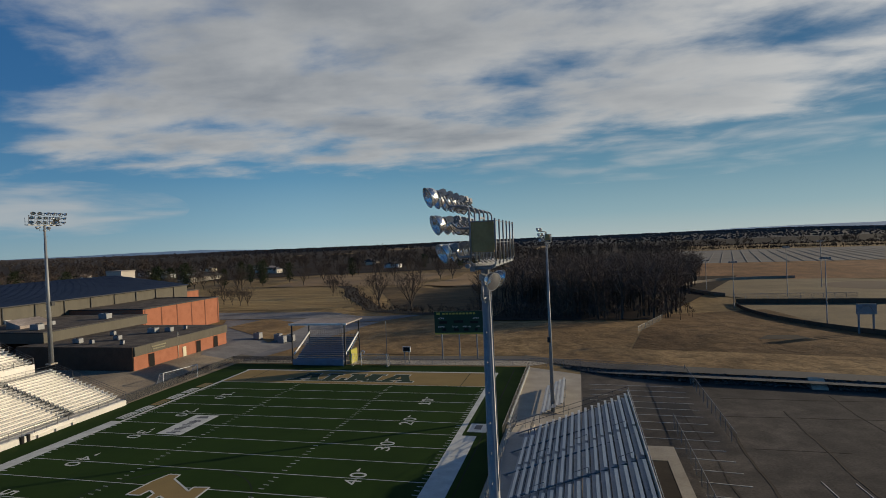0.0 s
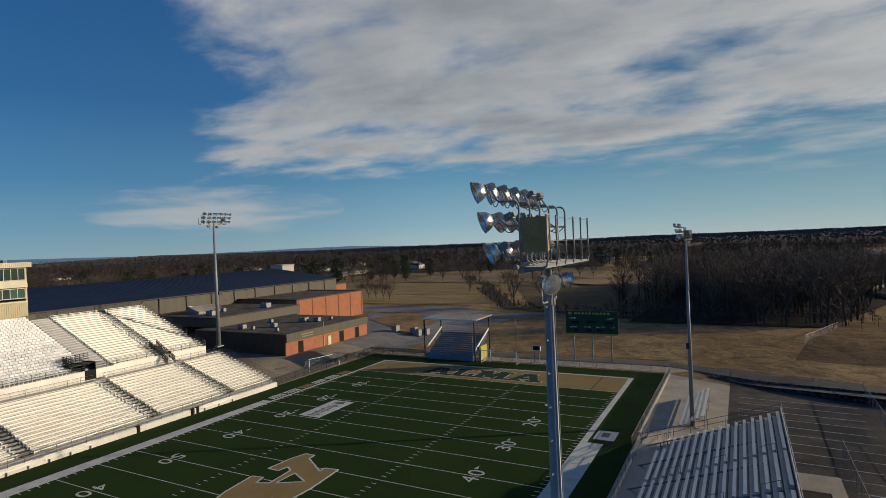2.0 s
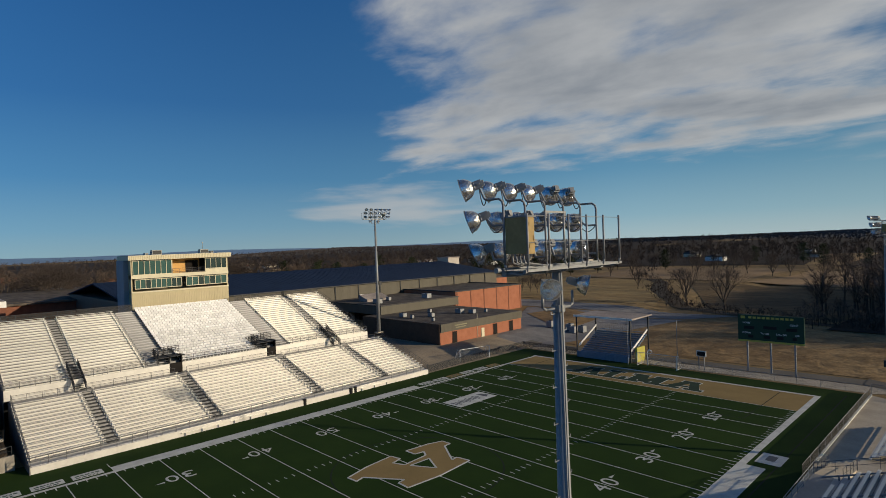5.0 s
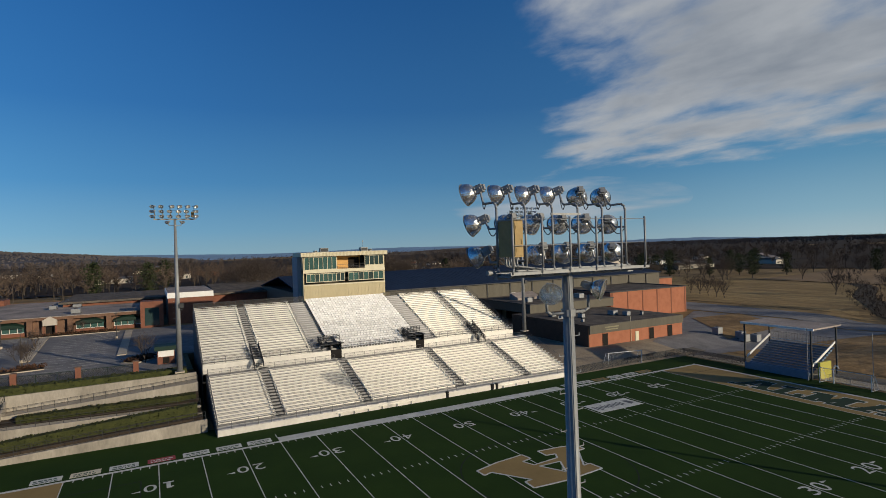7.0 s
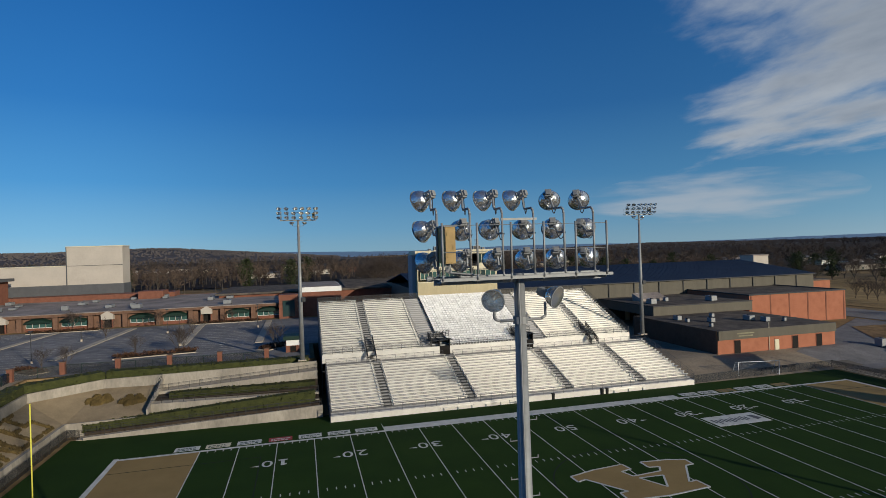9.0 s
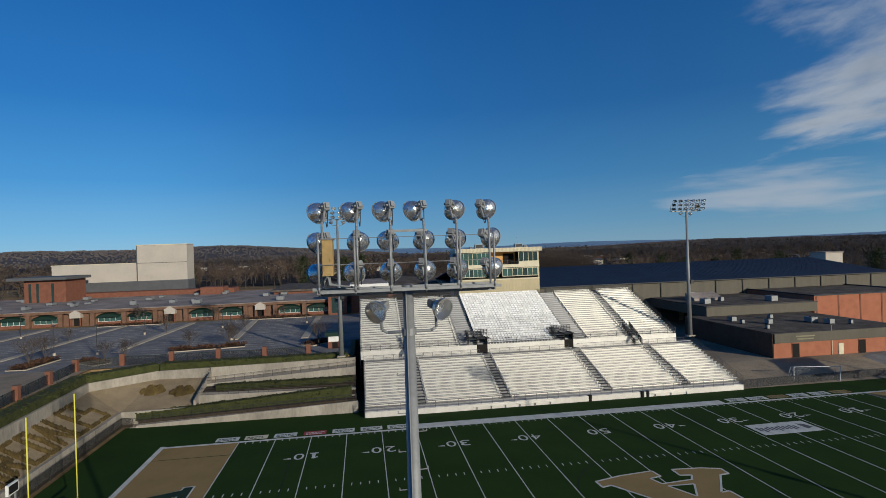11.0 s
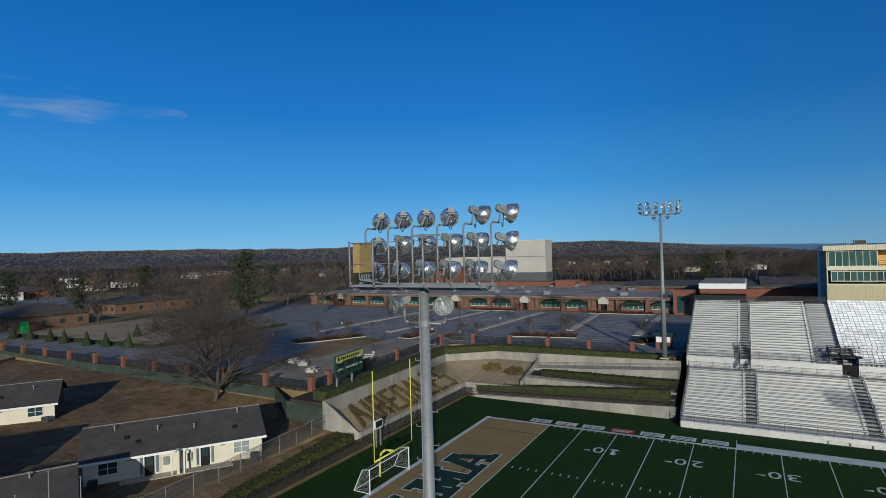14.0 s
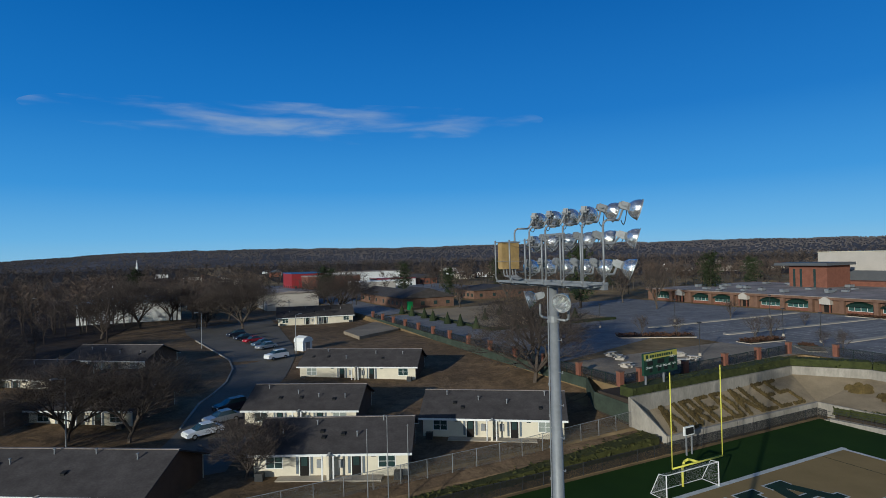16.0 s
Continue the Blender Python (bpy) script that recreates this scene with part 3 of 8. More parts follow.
sheet("back_road", [(-120, 114), (-20, 118), (-10, 130), (-130, 136)], ASPHALT, "grey asphalt back road", "road", 0.09, 4)
sheet("yard_link", [(-42, 62), (-30, 62), (-20, 116.5), (-72, 114)], ASPHALT, "grey asphalt yard", "road", 0.075, 4)
# school car park
sheet("car_park_school", [(-114, -125), (-50.6, -125), (-50.6, -32), (-114, -32)], ASPHALT, "blue grey asphalt car park in front of the school", "car park", 0.08, 4)
sheet("car_park_school_south", [(-114, -178), (-9.6, -178), (-9.6, -90), (-114, -125)], ASPHALT, "blue grey asphalt car park and drive", "car park", 0.07, 4)
sheet("plaza", [(-50.6, -90), (-9.6, -90), (-9.6, -74.6), (-50.6, -74.6)], YARD, "concrete plaza by the stadium fence", "pavement", 0.085, 4)
sheet("lot_east_end", [(-114, -32), (-66.6, -32), (-66.6, -2), (-114, -2)], ASPHALT, "asphalt beside the stand", "road", 0.08, 4)
# housing area
sheet("lawn", [(-8.4, -250), (130, -250), (130, -66.6), (-8.4, -66.6)], LAWN, "brown patchy winter lawn round the houses", "lawn", 0.05, 3)
sheet("fence_verge", [(-6.5, -66.8), (70, -66.8), (70, -63.9), (-6.5, -63.9)], LAWN, "brown verge along the turf fence", "lawn", 0.06, 1.0)


def strip(name, pairs, material, label, category, lift=0.1, at=None):
    """A curving surface between pairs of plan points (one on either edge); at: heights, where it leaves the ground."""
    g, n = Build(), 6
    for k, (a, b) in enumerate(pairs):
        for i in range(n + 1):
            p = Vector(a).lerp(Vector(b), i / n)
            g.v.append((p.x, p.y, (land(p.x, p.y) if at is None else at[k]) + lift))
    g.f = [(k * (n + 1) + i, k * (n + 1) + i + 1, (k + 1) * (n + 1) + i + 1, (k + 1) * (n + 1) + i) for k in range(len(pairs) - 1) for i in range(n)]
    return solid(name, g, material, label, category, kind="structure")


DRIVE = [((41.7, -196), (16, -205)), ((41.7, -181), (16.4, -190)), ((39.9, -166.5), (18.2, -172)), ((37.4, -148), (20.4, -147)), ((35.4, -133.6), (23.3, -130)), ((35.6, -124.5), (26, -121)), ((37.6, -115), (28, -114.8)), ((40.1, -108.7), (31, -108)), ((42.2, -104.4), (32.9, -104.3)), ((44.9, -94), (35.5, -93)), ((47.4, -87), (37, -87.8)), ((50, -78), (41, -78))]
strip("drive", DRIVE, ROAD, "curving asphalt drive between the houses", "road", 0.11)
for (a, _), (b, _) in zip(DRIVE[2:9], DRIVE[3:10]):
    solid("kerb", Build().wall_line(a, b, 0.25, (land(*a), land(*b)), (land(*a) + 0.27, land(*b) + 0.27)), WALLCONC, "grey concrete kerb along the drive", "kerb", kind="structure")

# ---- playing field ----
S, YD = 24.384, 0.9144
field = thing("football_field", "green artificial turf football field with white yard lines", "football field", kind="structure")
part("turf", Build().prism([(-34.6, -63.4), (30.1, -63.4), (30.1, 60.3), (-33.0, 60.3), (-33.0, 30), (-34.6, 30)], -0.05, 0.0), TURF, field, "dark green artificial turf")
for sgn in (-1, 1):
    y0, y1 = sorted((sgn * 45.72, sgn * 54.864))
    part("end_zone", Build().box(-S, S, y0, y1, 0.0, 0.004), GOLD, field, "tan gold turf end zone")
    y0, y1 = sorted((sgn * 54.864, sgn * 55.45))
    part("end_line", Build().box(-S - 0.75, S + 0.75, y0, y1, 0, 0.008), PAINT, field)
    for x0, x1 in ((-S - 0.5, -S), (S, S + 0.75)):
        ya, yb = sorted((sgn * 22.86, sgn * 54.864))
        part("sideline", Build().box(x0, x1, ya, yb, 0, 0.008), PAINT, field)
for x0, x1 in ((-S - 2.0, -S), (S, S + 2.6)):
    part("team_area", Build().box(x0, x1, -22.86, 22.86, 0, 0.008), PAINT, field, "broad white team box stripe")
for k in range(-10, 11):
    part("yard_line", Build().box(-S, S, k * 5 * YD - 0.05, k * 5 * YD + 0.05, 0, 0.010), PAINT, field)
part("field_border_line", Build().box(-S - 3.4, -S - 2.1, -22.90, -22.80, 0, 0.008), PAINT, field)
marks = Build()
for k in range(-49, 50):
    if k % 5:
        for x0, x1 in ((-S + 0.05, -S + 0.66), (-8.13 - 0.61, -8.13), (8.13, 8.74), (S - 0.66, S - 0.05)):
            marks.box(x0, x1, k * YD - 0.05, k * YD + 0.05, 0, 0.009)
part("hash_mark", marks, PAINT, field, "short white yard marks", kind="stuff")

digits = {c: fit_width(text_mesh(c, 1.83), 1.2) for c in "02345"}
digits["1"] = Build().prism([(-0.5, -0.915), (0.5, -0.915), (0.5, -0.6), (0.2, -0.6), (0.2, 0.915), (-0.12, 0.915), (-0.5, 0.62), (-0.5, 0.36), (-0.2, 0.5), (-0.2, -0.6), (-0.5, -0.6)], -0.004, 0.004)
for k in range(-4, 5):
    n = str(50 - abs(k) * 10)
    for x, rz in ((S - 7.5, 90), (-17.6, -90)):
        side = 1 if x > 0 else -1
        for i, c in enumerate(n):
            b = Build()
            b.v, b.f = digits[c].v, digits[c].f
            ob = part("field_number", b, PAINT, field, "white field number digit")
            ob.matrix_basis = pose(x, k * 10 * YD + side * (i * 2 - 1) * 0.86, 0.006, 0, 0, rz)
        if k:
            s2 = 1 if k > 0 else -1
            y = k * 10 * YD + s2 * 1.75
            part("direction_arrow", Build().prism([(x - side * 0.45 - 0.2, y), (x - side * 0.45 + 0.2, y), (x - side * 0.45, y + s2 * 0.9)], 0, 0.009), PAINT, field)


def block_letter(c, w, h, t):
    """Slab-serif block letters for the end zones, as prisms round the origin; t: stroke."""
    b, s = [], t * 0.62

    def bar(x0, x1, y0, y1):
        b.append([(x0, y0), (x1, y0), (x1, y1), (x0, y1)])

    def slant(xa, xb, y0, y1, width):
        b.append([(xa - width / 2, y0), (xa + width / 2, y0), (xb + width / 2, y1), (xb - width / 2, y1)])
    x0, x1, y0, y1 = -w / 2, w / 2, -h / 2, h / 2
    if c == "A":
        slant(x0 + t * 0.9, -t * 0.15, y0 + s, y1, t)
        slant(x1 - t * 0.9, t * 0.15, y0 + s, y1, t)
        bar(-w * 0.22, w * 0.22, y0 + h * 0.27, y0 + h * 0.42)
        bar(x0, x0 + t * 1.9, y0, y0 + s)
        bar(x1 - t * 1.9, x1, y0, y0 + s)
        bar(-t * 0.9, t * 0.9, y1 - s, y1)
    if c == "L":
        bar(x0 + t * 0.4, x0 + t * 1.5, y0, y1)
        bar(x0, x0 + t * 1.9, y1 - s, y1)
        bar(x0, x1, y0, y0 + s)
        bar(x1 - t * 0.7, x1, y0, y0 + h * 0.42)
    if c == "M":
        for e in (-1, 1):
            xa = e * (w / 2 - t * 0.95)
            bar(xa - t * 0.5, xa + t * 0.5, y0, y1)
            bar(xa - t * 0.95, xa + t * 0.95, y0, y0 + s)
            bar(xa - t * 0.95, xa + t * 0.95, y1 - s, y1)
            slant(e * t * 0.05, e * (w / 2 - t * 1.25), y0 + h * 0.12, y1, t * 0.95)
    return b


def grown(poly, g):
    c = sum((Vector(p) for p in poly), Vector((0, 0))) / len(poly)
    out = []
    for p in poly:
        d = Vector(p) - c
        out.append((p[0] + math.copysign(g, d.x), p[1] + math.copysign(g, d.y)))
    return out


for sgn in (-1, 1):
    x = -12.4
    for c, w in (("A", 6.4), ("L", 4.6), ("M", 6.8), ("A", 6.4)):
        for g, z, m, lab in ((0.17, 0.009, PAINT, "white letter outline"), (0.0, 0.013, GREENP, "dark green block letter")):
            b = Build()
            for i, poly in enumerate(block_letter(c, w, 5.4, 1.5)):
                b.prism([(sgn * (px + x + w / 2), sgn * (py + 50.2)) for px, py in grown(poly, g)], 0.004, z + 0.0004 * i)
            part("end_zone_letter", b, m, field, lab)
        x += w - 0.15
# midfield letter: a slanted block A, its foot towards the home stand
LETTER = [(-3.5, -6.6), (-2.1, -6.5), (-2.4, -5.5), (1.3, -3.0), (1.4, -3.9), (3.0, -4.0), (3.3, 0.2), (2.9, 5.0), (1.2, 4.8), (1.3, 3.9), (-2.3, 6.3),
          (-2.4, 7.3), (-3.7, 7.3), (-4.3, 5.4), (-4.6, 2.3), (-3.1, 2.3), (-2.9, 3.5), (-1.9, 2.9), (-1.6, -0.5), (-3.0, -1.0), (-3.3, 0.3), (-4.7, 0.1), (-4.3, -3.6)]
COUNTER = [(-1.0, -0.2), (-0.9, 2.5), (1.6, 1.2)]
part("midfield_letter", Build().prism(LETTER, 0.0, 0.016), GOLD, field, "large tan gold midfield letter with a white edge")
part("letter_counter", Build().prism(COUNTER, 0.0, 0.020), TURF, field)
for poly in (LETTER, COUNTER):
    edge = Build()
    for p, q in zip(poly, poly[1:] + poly[:1]):
        edge.wall_line(p, q, 0.2, 0.0, 0.024)
    part("letter_edge", edge, PAINT, field, "white painted edge of the midfield letter")
ring = Build()
for i in range(64):
    a0, a1 = 2 * math.pi * i / 64, 2 * math.pi * (i + 1) / 64
    ring.prism([(9.1 * math.cos(a0), 9.1 * math.sin(a0)), (9.25 * math.cos(a0), 9.25 * math.sin(a0)), (9.25 * math.cos(a1), 9.25 * math.sin(a1)), (9.1 * math.cos(a1), 9.1 * math.sin(a1))], 0.0, 0.006)
part("centre_circle", ring, INFILL, field, "dark inlaid soccer circle")
for x0, x1, y0, y1 in ((27.6, 27.75, -50, 58), *[(e * 20.15 - 0.06, e * 20.15 + 0.06, *sorted((q * 54.8, q * 38.3))) for e in (-1, 1) for q in (-1, 1)], (-20.15, 20.15, -38.36, -38.24), (-20.15, 20.15, 38.24, 38.36), (-9.2, 9.2, -49.4, -49.28), (-9.2, 9.2, 49.28, 49.4)):
    part("soccer_line", Build().box(x0, x1, y0, y1, 0, 0.0065), INFILL, field, "dark inlaid soccer line")
field.matrix_basis = Matrix.Translation((-0.42, -0.33, 0)) @ Matrix.Diagonal((1, 0.9905, 1, 1))
# advertisement panels lying flat on the turf
for i, (yc, m) in enumerate(((-47.0, PAINT), (-43.4, CREAMTRIM), (-39.7, PAINT), (-35.9, RED), (-32.2, PAINT), (-28.5, PAINT), (-24.9, PAINT),
                             (25.2, PAINT), (28.6, PAINT), (32.0, GOLD), (35.4, PAINT), (39.0, PAINT), (42.6, GOLD))):
    sign = thing("field_banner", "flat printed advertisement panel lying on the turf", "banner", "banners along the sideline")
    part("panel", Build().box(-26.75, -25.3, yc - 1.45, yc + 1.45, 0, 0.015), m, sign, "plain panel")
    r = random.Random(i)
    for row in range(2):
        y = yc - 1.15
        while y < yc + 0.9:
            w = r.uniform(0.15, 0.5)
            part("print_bar", Build().box(-25.75 - row * 0.55, -25.45 - row * 0.55, y, min(y + w, yc + 1.2), 0.015, 0.019), PAINT if m is RED else BOARDGREEN, sign)
            y += w + 0.12
    sign.location = (-0.42, -0.33, 0)
ban = thing("sponsor_banner", "white rectangular sponsor panel on the turf with dark print", "banner")
part("panel", Build().box(-15.3, -11.5, 18.6, 26.6, 0.0, 0.016), PAINT, ban, "white panel")
for k, (y0, y1) in enumerate([(19.1 + i * 0.5, 19.42 + i * 0.5) for i in range(11)]):
    part("print_bar", Build().box(-13.9 - 0.3 * (k % 3 == 0), -12.8 + 0.35 * (k % 4 == 1), y0, y1, 0.016, 0.020), SLATE, ban)
part("print_bar", Build().prism([(-14.5, 25.0), (-12.4, 25.2), (-12.9, 26.2), (-14.1, 25.9)], 0.016, 0.020), SLATE, ban)
ban.location = (-0.42, -0.33, 0)
ban = thing("sideline_banner", "white sponsor mat beside the near sideline", "banner")
part("panel", Build().box(25.6, 28.0, 24.0, 27.2, 0.0, 0.016), PAINT, ban, "white panel")
part("print_bar", Build().box(26.3, 27.2, 25.0, 26.6, 0.016, 0.02), SLATE, ban, "grey bar of print")
ban.location = (-0.5, -0.33, 0)
kerb = solid("kerb", Build().box(29.62, 29.90, 27.5, 59.3, -0.05, 0.16), PAINT, "white painted kerb along the turf", "kerb", kind="structure")

# ---- home stand ----
LO_ROWS, UP_ROWS = 16, 24
FRONT, MID, BACK = -31.2, -46.0, -65.2
LO_T, LO_R = 0.845, 0.265               # tread and rise of the lower rows
UP_T, UP_R = 0.765, 0.305
Y0, Y1 = -29.6, 29.7
lo_aisles = (-21.3, -8.5, 7.65, 20.75)
stand = thing("home_grandstand", "large white aluminium home grandstand with benches and a chair-back block", "grandstand")


def lo_z(i):
    return 1.15 + i * LO_R


def up_z(i):
    return 6.65 + i * UP_R


# decking and risers, row by row, the shade under the benches in their colour
for i in range(LO_ROWS):
    x = FRONT - 1.15 - i * LO_T
    part("deck_step", Build().box(x - LO_T, x, Y0, Y1, lo_z(i) - LO_R - 0.02, lo_z(i) - 0.03), ALUDULLSHADE, stand)
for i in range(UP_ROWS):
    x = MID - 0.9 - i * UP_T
    part("deck_step", Build().box(x - UP_T, x, Y0 - 0.5, Y1 - 2.0, up_z(i) - UP_R - 0.02, up_z(i) - 0.03), ALUDULLSHADE, stand)


def bench_rows(y_from, y_to, rows, x_of, z_of):
    for i in rows:
        x, z = x_of(i), z_of(i)
        b = Build().box(x - 0.62, x - 0.30, y_from, y_to, z + 0.38, z + 0.43)
        b.box(x - 0.66, x - 0.62, y_from, y_to, z - 0.02, z + 0.20)
        for y in (y_from + 0.25, y_to - 0.25):
            b.box(x - 0.58, x - 0.36, y - 0.03, y + 0.03, z - 0.03, z + 0.38)
        part("bench", b, ALU, stand)


edges = [Y0, *[v for a in lo_aisles for v in (a - 0.65, a + 0.65)], Y1]
for a, b in zip(edges[::2], edges[1::2]):
    bench_rows(a, b, range(LO_ROWS), lambda i: FRONT - 1.15 - i * LO_T, lo_z)
UX = lambda i: MID - 0.9 - i * UP_T
for a, b in ((Y0 - 0.5, -22.6), (-21.3, -13.0), (10.6, 18.8), (20.1, Y1 - 2.0)):
    bench_rows(a, b, range(UP_ROWS), UX, up_z)
# aisle steps
step_mesh = {w: Build().box(-0.36, 0, -w, w, -0.03, 0.11).mesh("aisle_step", ALUMID if w > 1 else DARKSTEEL) for w in (0.6, 1.3)}


def aisle_step(x, y, z, w):
    ob = new("aisle_step", step_mesh[w])
    ob.parent, ob.location = stand, (x, y, z)


for ya in lo_aisles:
    for i in range(LO_ROWS):
        aisle_step(FRONT - 1.15 - i * LO_T, ya, lo_z(i), 0.6)
for ya, w in ((-21.95, 0.6), (-11.4, 1.3), (8.9, 1.3), (19.45, 0.6)):
    for i in range(UP_ROWS):
        aisle_step(UX(i), ya, up_z(i), w)
# moulded chairs in the middle block
chair = Build().box(-0.24, 0.24, -0.25, 0.25, 0.40, 0.45).box(-0.28, -0.22, -0.25, 0.25, 0.45, 0.74).box(-0.05, 0.05, -0.05, 0.05, 0, 0.40)
chair_mesh = chair.mesh("chair", CHAIRW)
rest, count, rc = Build(), 0, random.Random(4)
for i in range(UP_ROWS):
    y_from = -9.6 if i > 4 else -8.2 + 0.0
    y_to = 7.2 if i > 4 else 4.2
    n = int((y_to - y_from) / 0.56)
    for j in range(n):
        y, x, z = y_from + 0.28 + j * 0.56, UX(i) - 0.42, up_z(i) - 0.03
        if i < 12 and count < 300:
            ob = new("chair", chair_mesh)
            ob.parent, ob.location = stand, (x, y, z)
            count += 1
        else:
            rest.add([(vx + x, vy + y, vz + z) for vx, vy, vz in chair.v], chair.f)
part("chair_block", rest, CHAIRW, stand, "rows of white moulded chairs", kind="stuff")
# front wall, cross aisle and the wall above it
part("front_wall", Build().box(FRONT - 0.25, FRONT, Y0, Y1, -0.04, 0.80), ALUWHITE, stand, "low white front wall")
part("front_walk", Build().box(FRONT - 1.2, FRONT - 0.25, Y0, Y1, 0.50, 0.86), ALUMID, stand)
part("cross_aisle", Build().box(MID - 0.2, MID + 1.3, Y0, Y1, lo_z(15) + 0.1, lo_z(15) + 0.22), ALUDULLSHADE, stand)
gaps = [Y0 - 0.5, -9.9, -8.0, 6.1, 7.8, Y1 - 2.0]
for a, b in zip(gaps[::2], gaps[1::2]):
    part("upper_wall", Build().box(MID - 0.9, MID - 0.72, a, b, lo_z(15) + 0.2, up_z(0) + 0.12), ALUWHITE, stand, "white wall below the upper rows")
for a, b in ((-9.9, -8.0), (6.1, 7.8)):
    v = Build().box(MID - 4.2, MID - 0.75, a, a + 0.12, lo_z(15) + 0.2, up_z(4)).box(MID - 4.2, MID - 0.75, b - 0.12, b, lo_z(15) + 0.2, up_z(4))
    v.box(MID - 4.2, MID - 0.75, a, b, lo_z(15) + 0.14, lo_z(15) + 0.2).box(MID - 0.80, MID - 0.72, a + 0.12, b - 0.12, lo_z(15) + 0.2, up_z(0) + 0.15)
    part("vomitory", v, DARKIN, stand, "dark stair opening")
    part("vomitory_deck", Build().box(MID - 3.8, MID - 1.0, a - 1.6, b + 0.6, up_z(3) + 0.15, up_z(3) + 0.21), DARKSTEEL, stand, "dark railing platform over the stair")
# end walls and substructure
for y, top in ((Y0 - 0.05, Y0), (Y1 + 0.02, Y1)):
    s = Build()
    ye = 0 if y < 0 else -2.0
    prof = [(FRONT, 0), (FRONT, 0.9), (FRONT - 1.2, 0.9), (MID + 1.2, lo_z(15)), (MID - 0.9, lo_z(15)), (MID - 0.9, 0)]
    k = len(prof)
    s.add([(x, y - 0.05, z) for x, z in prof] + [(x, y + 0.05, z) for x, z in prof], [tuple(range(k)), tuple(range(k, 2 * k))[::-1]] + [(i, k + i, k + (i + 1) % k, (i + 1) % k) for i in range(k)])
    part("end_wall", s, SLATE, stand, "dark end wall")
    s = Build()
    y = y - 0.5 if y < 0 else y - 2.0
    prof = [(MID - 0.9, 0), (MID - 0.9, up_z(0)), (BACK, up_z(23)), (BACK, 0)]
    s.add([(x, y - 0.05, z) for x, z in prof] + [(x, y + 0.05, z) for x, z in prof], [(0, 1, 2, 3), (7, 6, 5, 4), (0, 4, 5, 1), (1, 5, 6, 2), (2, 6, 7, 3), (3, 7, 4, 0)])
    part("end_wall", s, SLATE, stand, "dark end wall")
part("back_wall", Build().box(BACK - 0.2, BACK, Y0 - 0.5, Y1 - 2.0, 0, up_z(23) + 0.1), SLATE, stand, "grey metal back wall")


def railing(name, a, b, parent, height=1.0, step=1.8, rails=(1.0, 0.55), r=0.028, material=None, label=""):
    """A pipe railing between two points on the floor, posts included."""
    a, b = Vector(a), Vector(b)
    n = max(1, round((b - a).length / step))
    g = Build()
    for k in range(n + 1):
        p = a.lerp(b, k / n)
        g.tube(p, p + Vector((0, 0, height)), r, n=5)
    for q in rails:
        g.tube(a + Vector((0, 0, q * height)), b + Vector((0, 0, q * height)), r, n=5)
    return part(name, g, material or RAILMAT, parent, label)


railing("front_rail", (FRONT - 0.12, Y0, 0.80), (FRONT - 0.12, Y1, 0.80), stand, 1.0, 1.7, (1.0, 0.55), 0.036)
railing("aisle_rail", (MID + 1.2, Y0, lo_z(15) + 0.2), (MID + 1.2, -9.8, lo_z(15) + 0.2), stand, 1.0, 1.7)
railing("aisle_rail", (MID + 1.2, -8.1, lo_z(15) + 0.2), (MID + 1.2, 6.2, lo_z(15) + 0.2), stand, 1.0, 1.7)
railing("aisle_rail", (MID + 1.2, 7.7, lo_z(15) + 0.2), (MID + 1.2, Y1, lo_z(15) + 0.2), stand, 1.0, 1.7)
for a, b in zip(gaps[::2], gaps[1::2]):
    railing("upper_rail", (MID - 0.8, a, up_z(0) + 0.1), (MID - 0.8, b, up_z(0) + 0.1), stand, 1.0, 1.7, (1.0, 0.6, 0.3), 0.036)
for a, b in ((Y0 - 0.5, -9.8), (8.7, Y1 - 2.0)):
    railing("back_rail", (BACK + 0.1, a, up_z(23)), (BACK + 0.1, b, up_z(23)), stand, 1.25, 1.8, (1.0, 0.5, 0.08))
    part("back_mesh", Build().box(BACK + 0.05, BACK + 0.06, a, b, up_z(23) + 0.1, up_z(23) + 1.2), LINKBLACK, stand, "dark mesh in the back railing")
for ye, xa, za, xb, zb in ((Y0, FRONT, 0.95, MID + 1.2, lo_z(15) + 0.3), (Y1, FRONT, 0.95, MID + 1.2, lo_z(15) + 0.3), (Y0 - 0.5, MID - 0.9, up_z(0) + 0.1, BACK, up_z(23)), (Y1 - 2.0, MID - 0.9, up_z(0) + 0.1, BACK, up_z(23))):
    railing("side_rail", (xa, ye, za), (xb, ye, zb), stand, 1.05, 1.8, (1.0, 0.66, 0.33))
for ya in (-21.95, 19.45):
    for e in (-0.72, 0.72):
        za, zb = lo_z(15) + 0.25, up_z(4)
        part("stair_mesh", Build().wall_line((MID + 0.9, ya + e), (UX(4), ya + e), 0.02, (za, zb), (za + 1.0, zb + 1.0)), LINKBLACK, stand, "dark mesh beside the stair")
    for q in range(7):
        part("stair_tread", Build().box(MID - 0.9 + 0.25 * (3 - q), MID - 0.6 + 0.25 * (3 - q), ya - 0.65, ya + 0.65, lo_z(15) + 0.25 + q * 0.22, lo_z(15) + 0.30 + q * 0.22), DARKSTEEL, stand)
    for e in (-0.7, 0.7):
        railing("stair_rail", (MID + 0.9, ya + e, lo_z(15) + 0.2), (UX(4), ya + e, up_z(4)), stand, 1.15, 0.8, (1.0, 0.75, 0.5, 0.25), 0.045, DARKSTEEL)
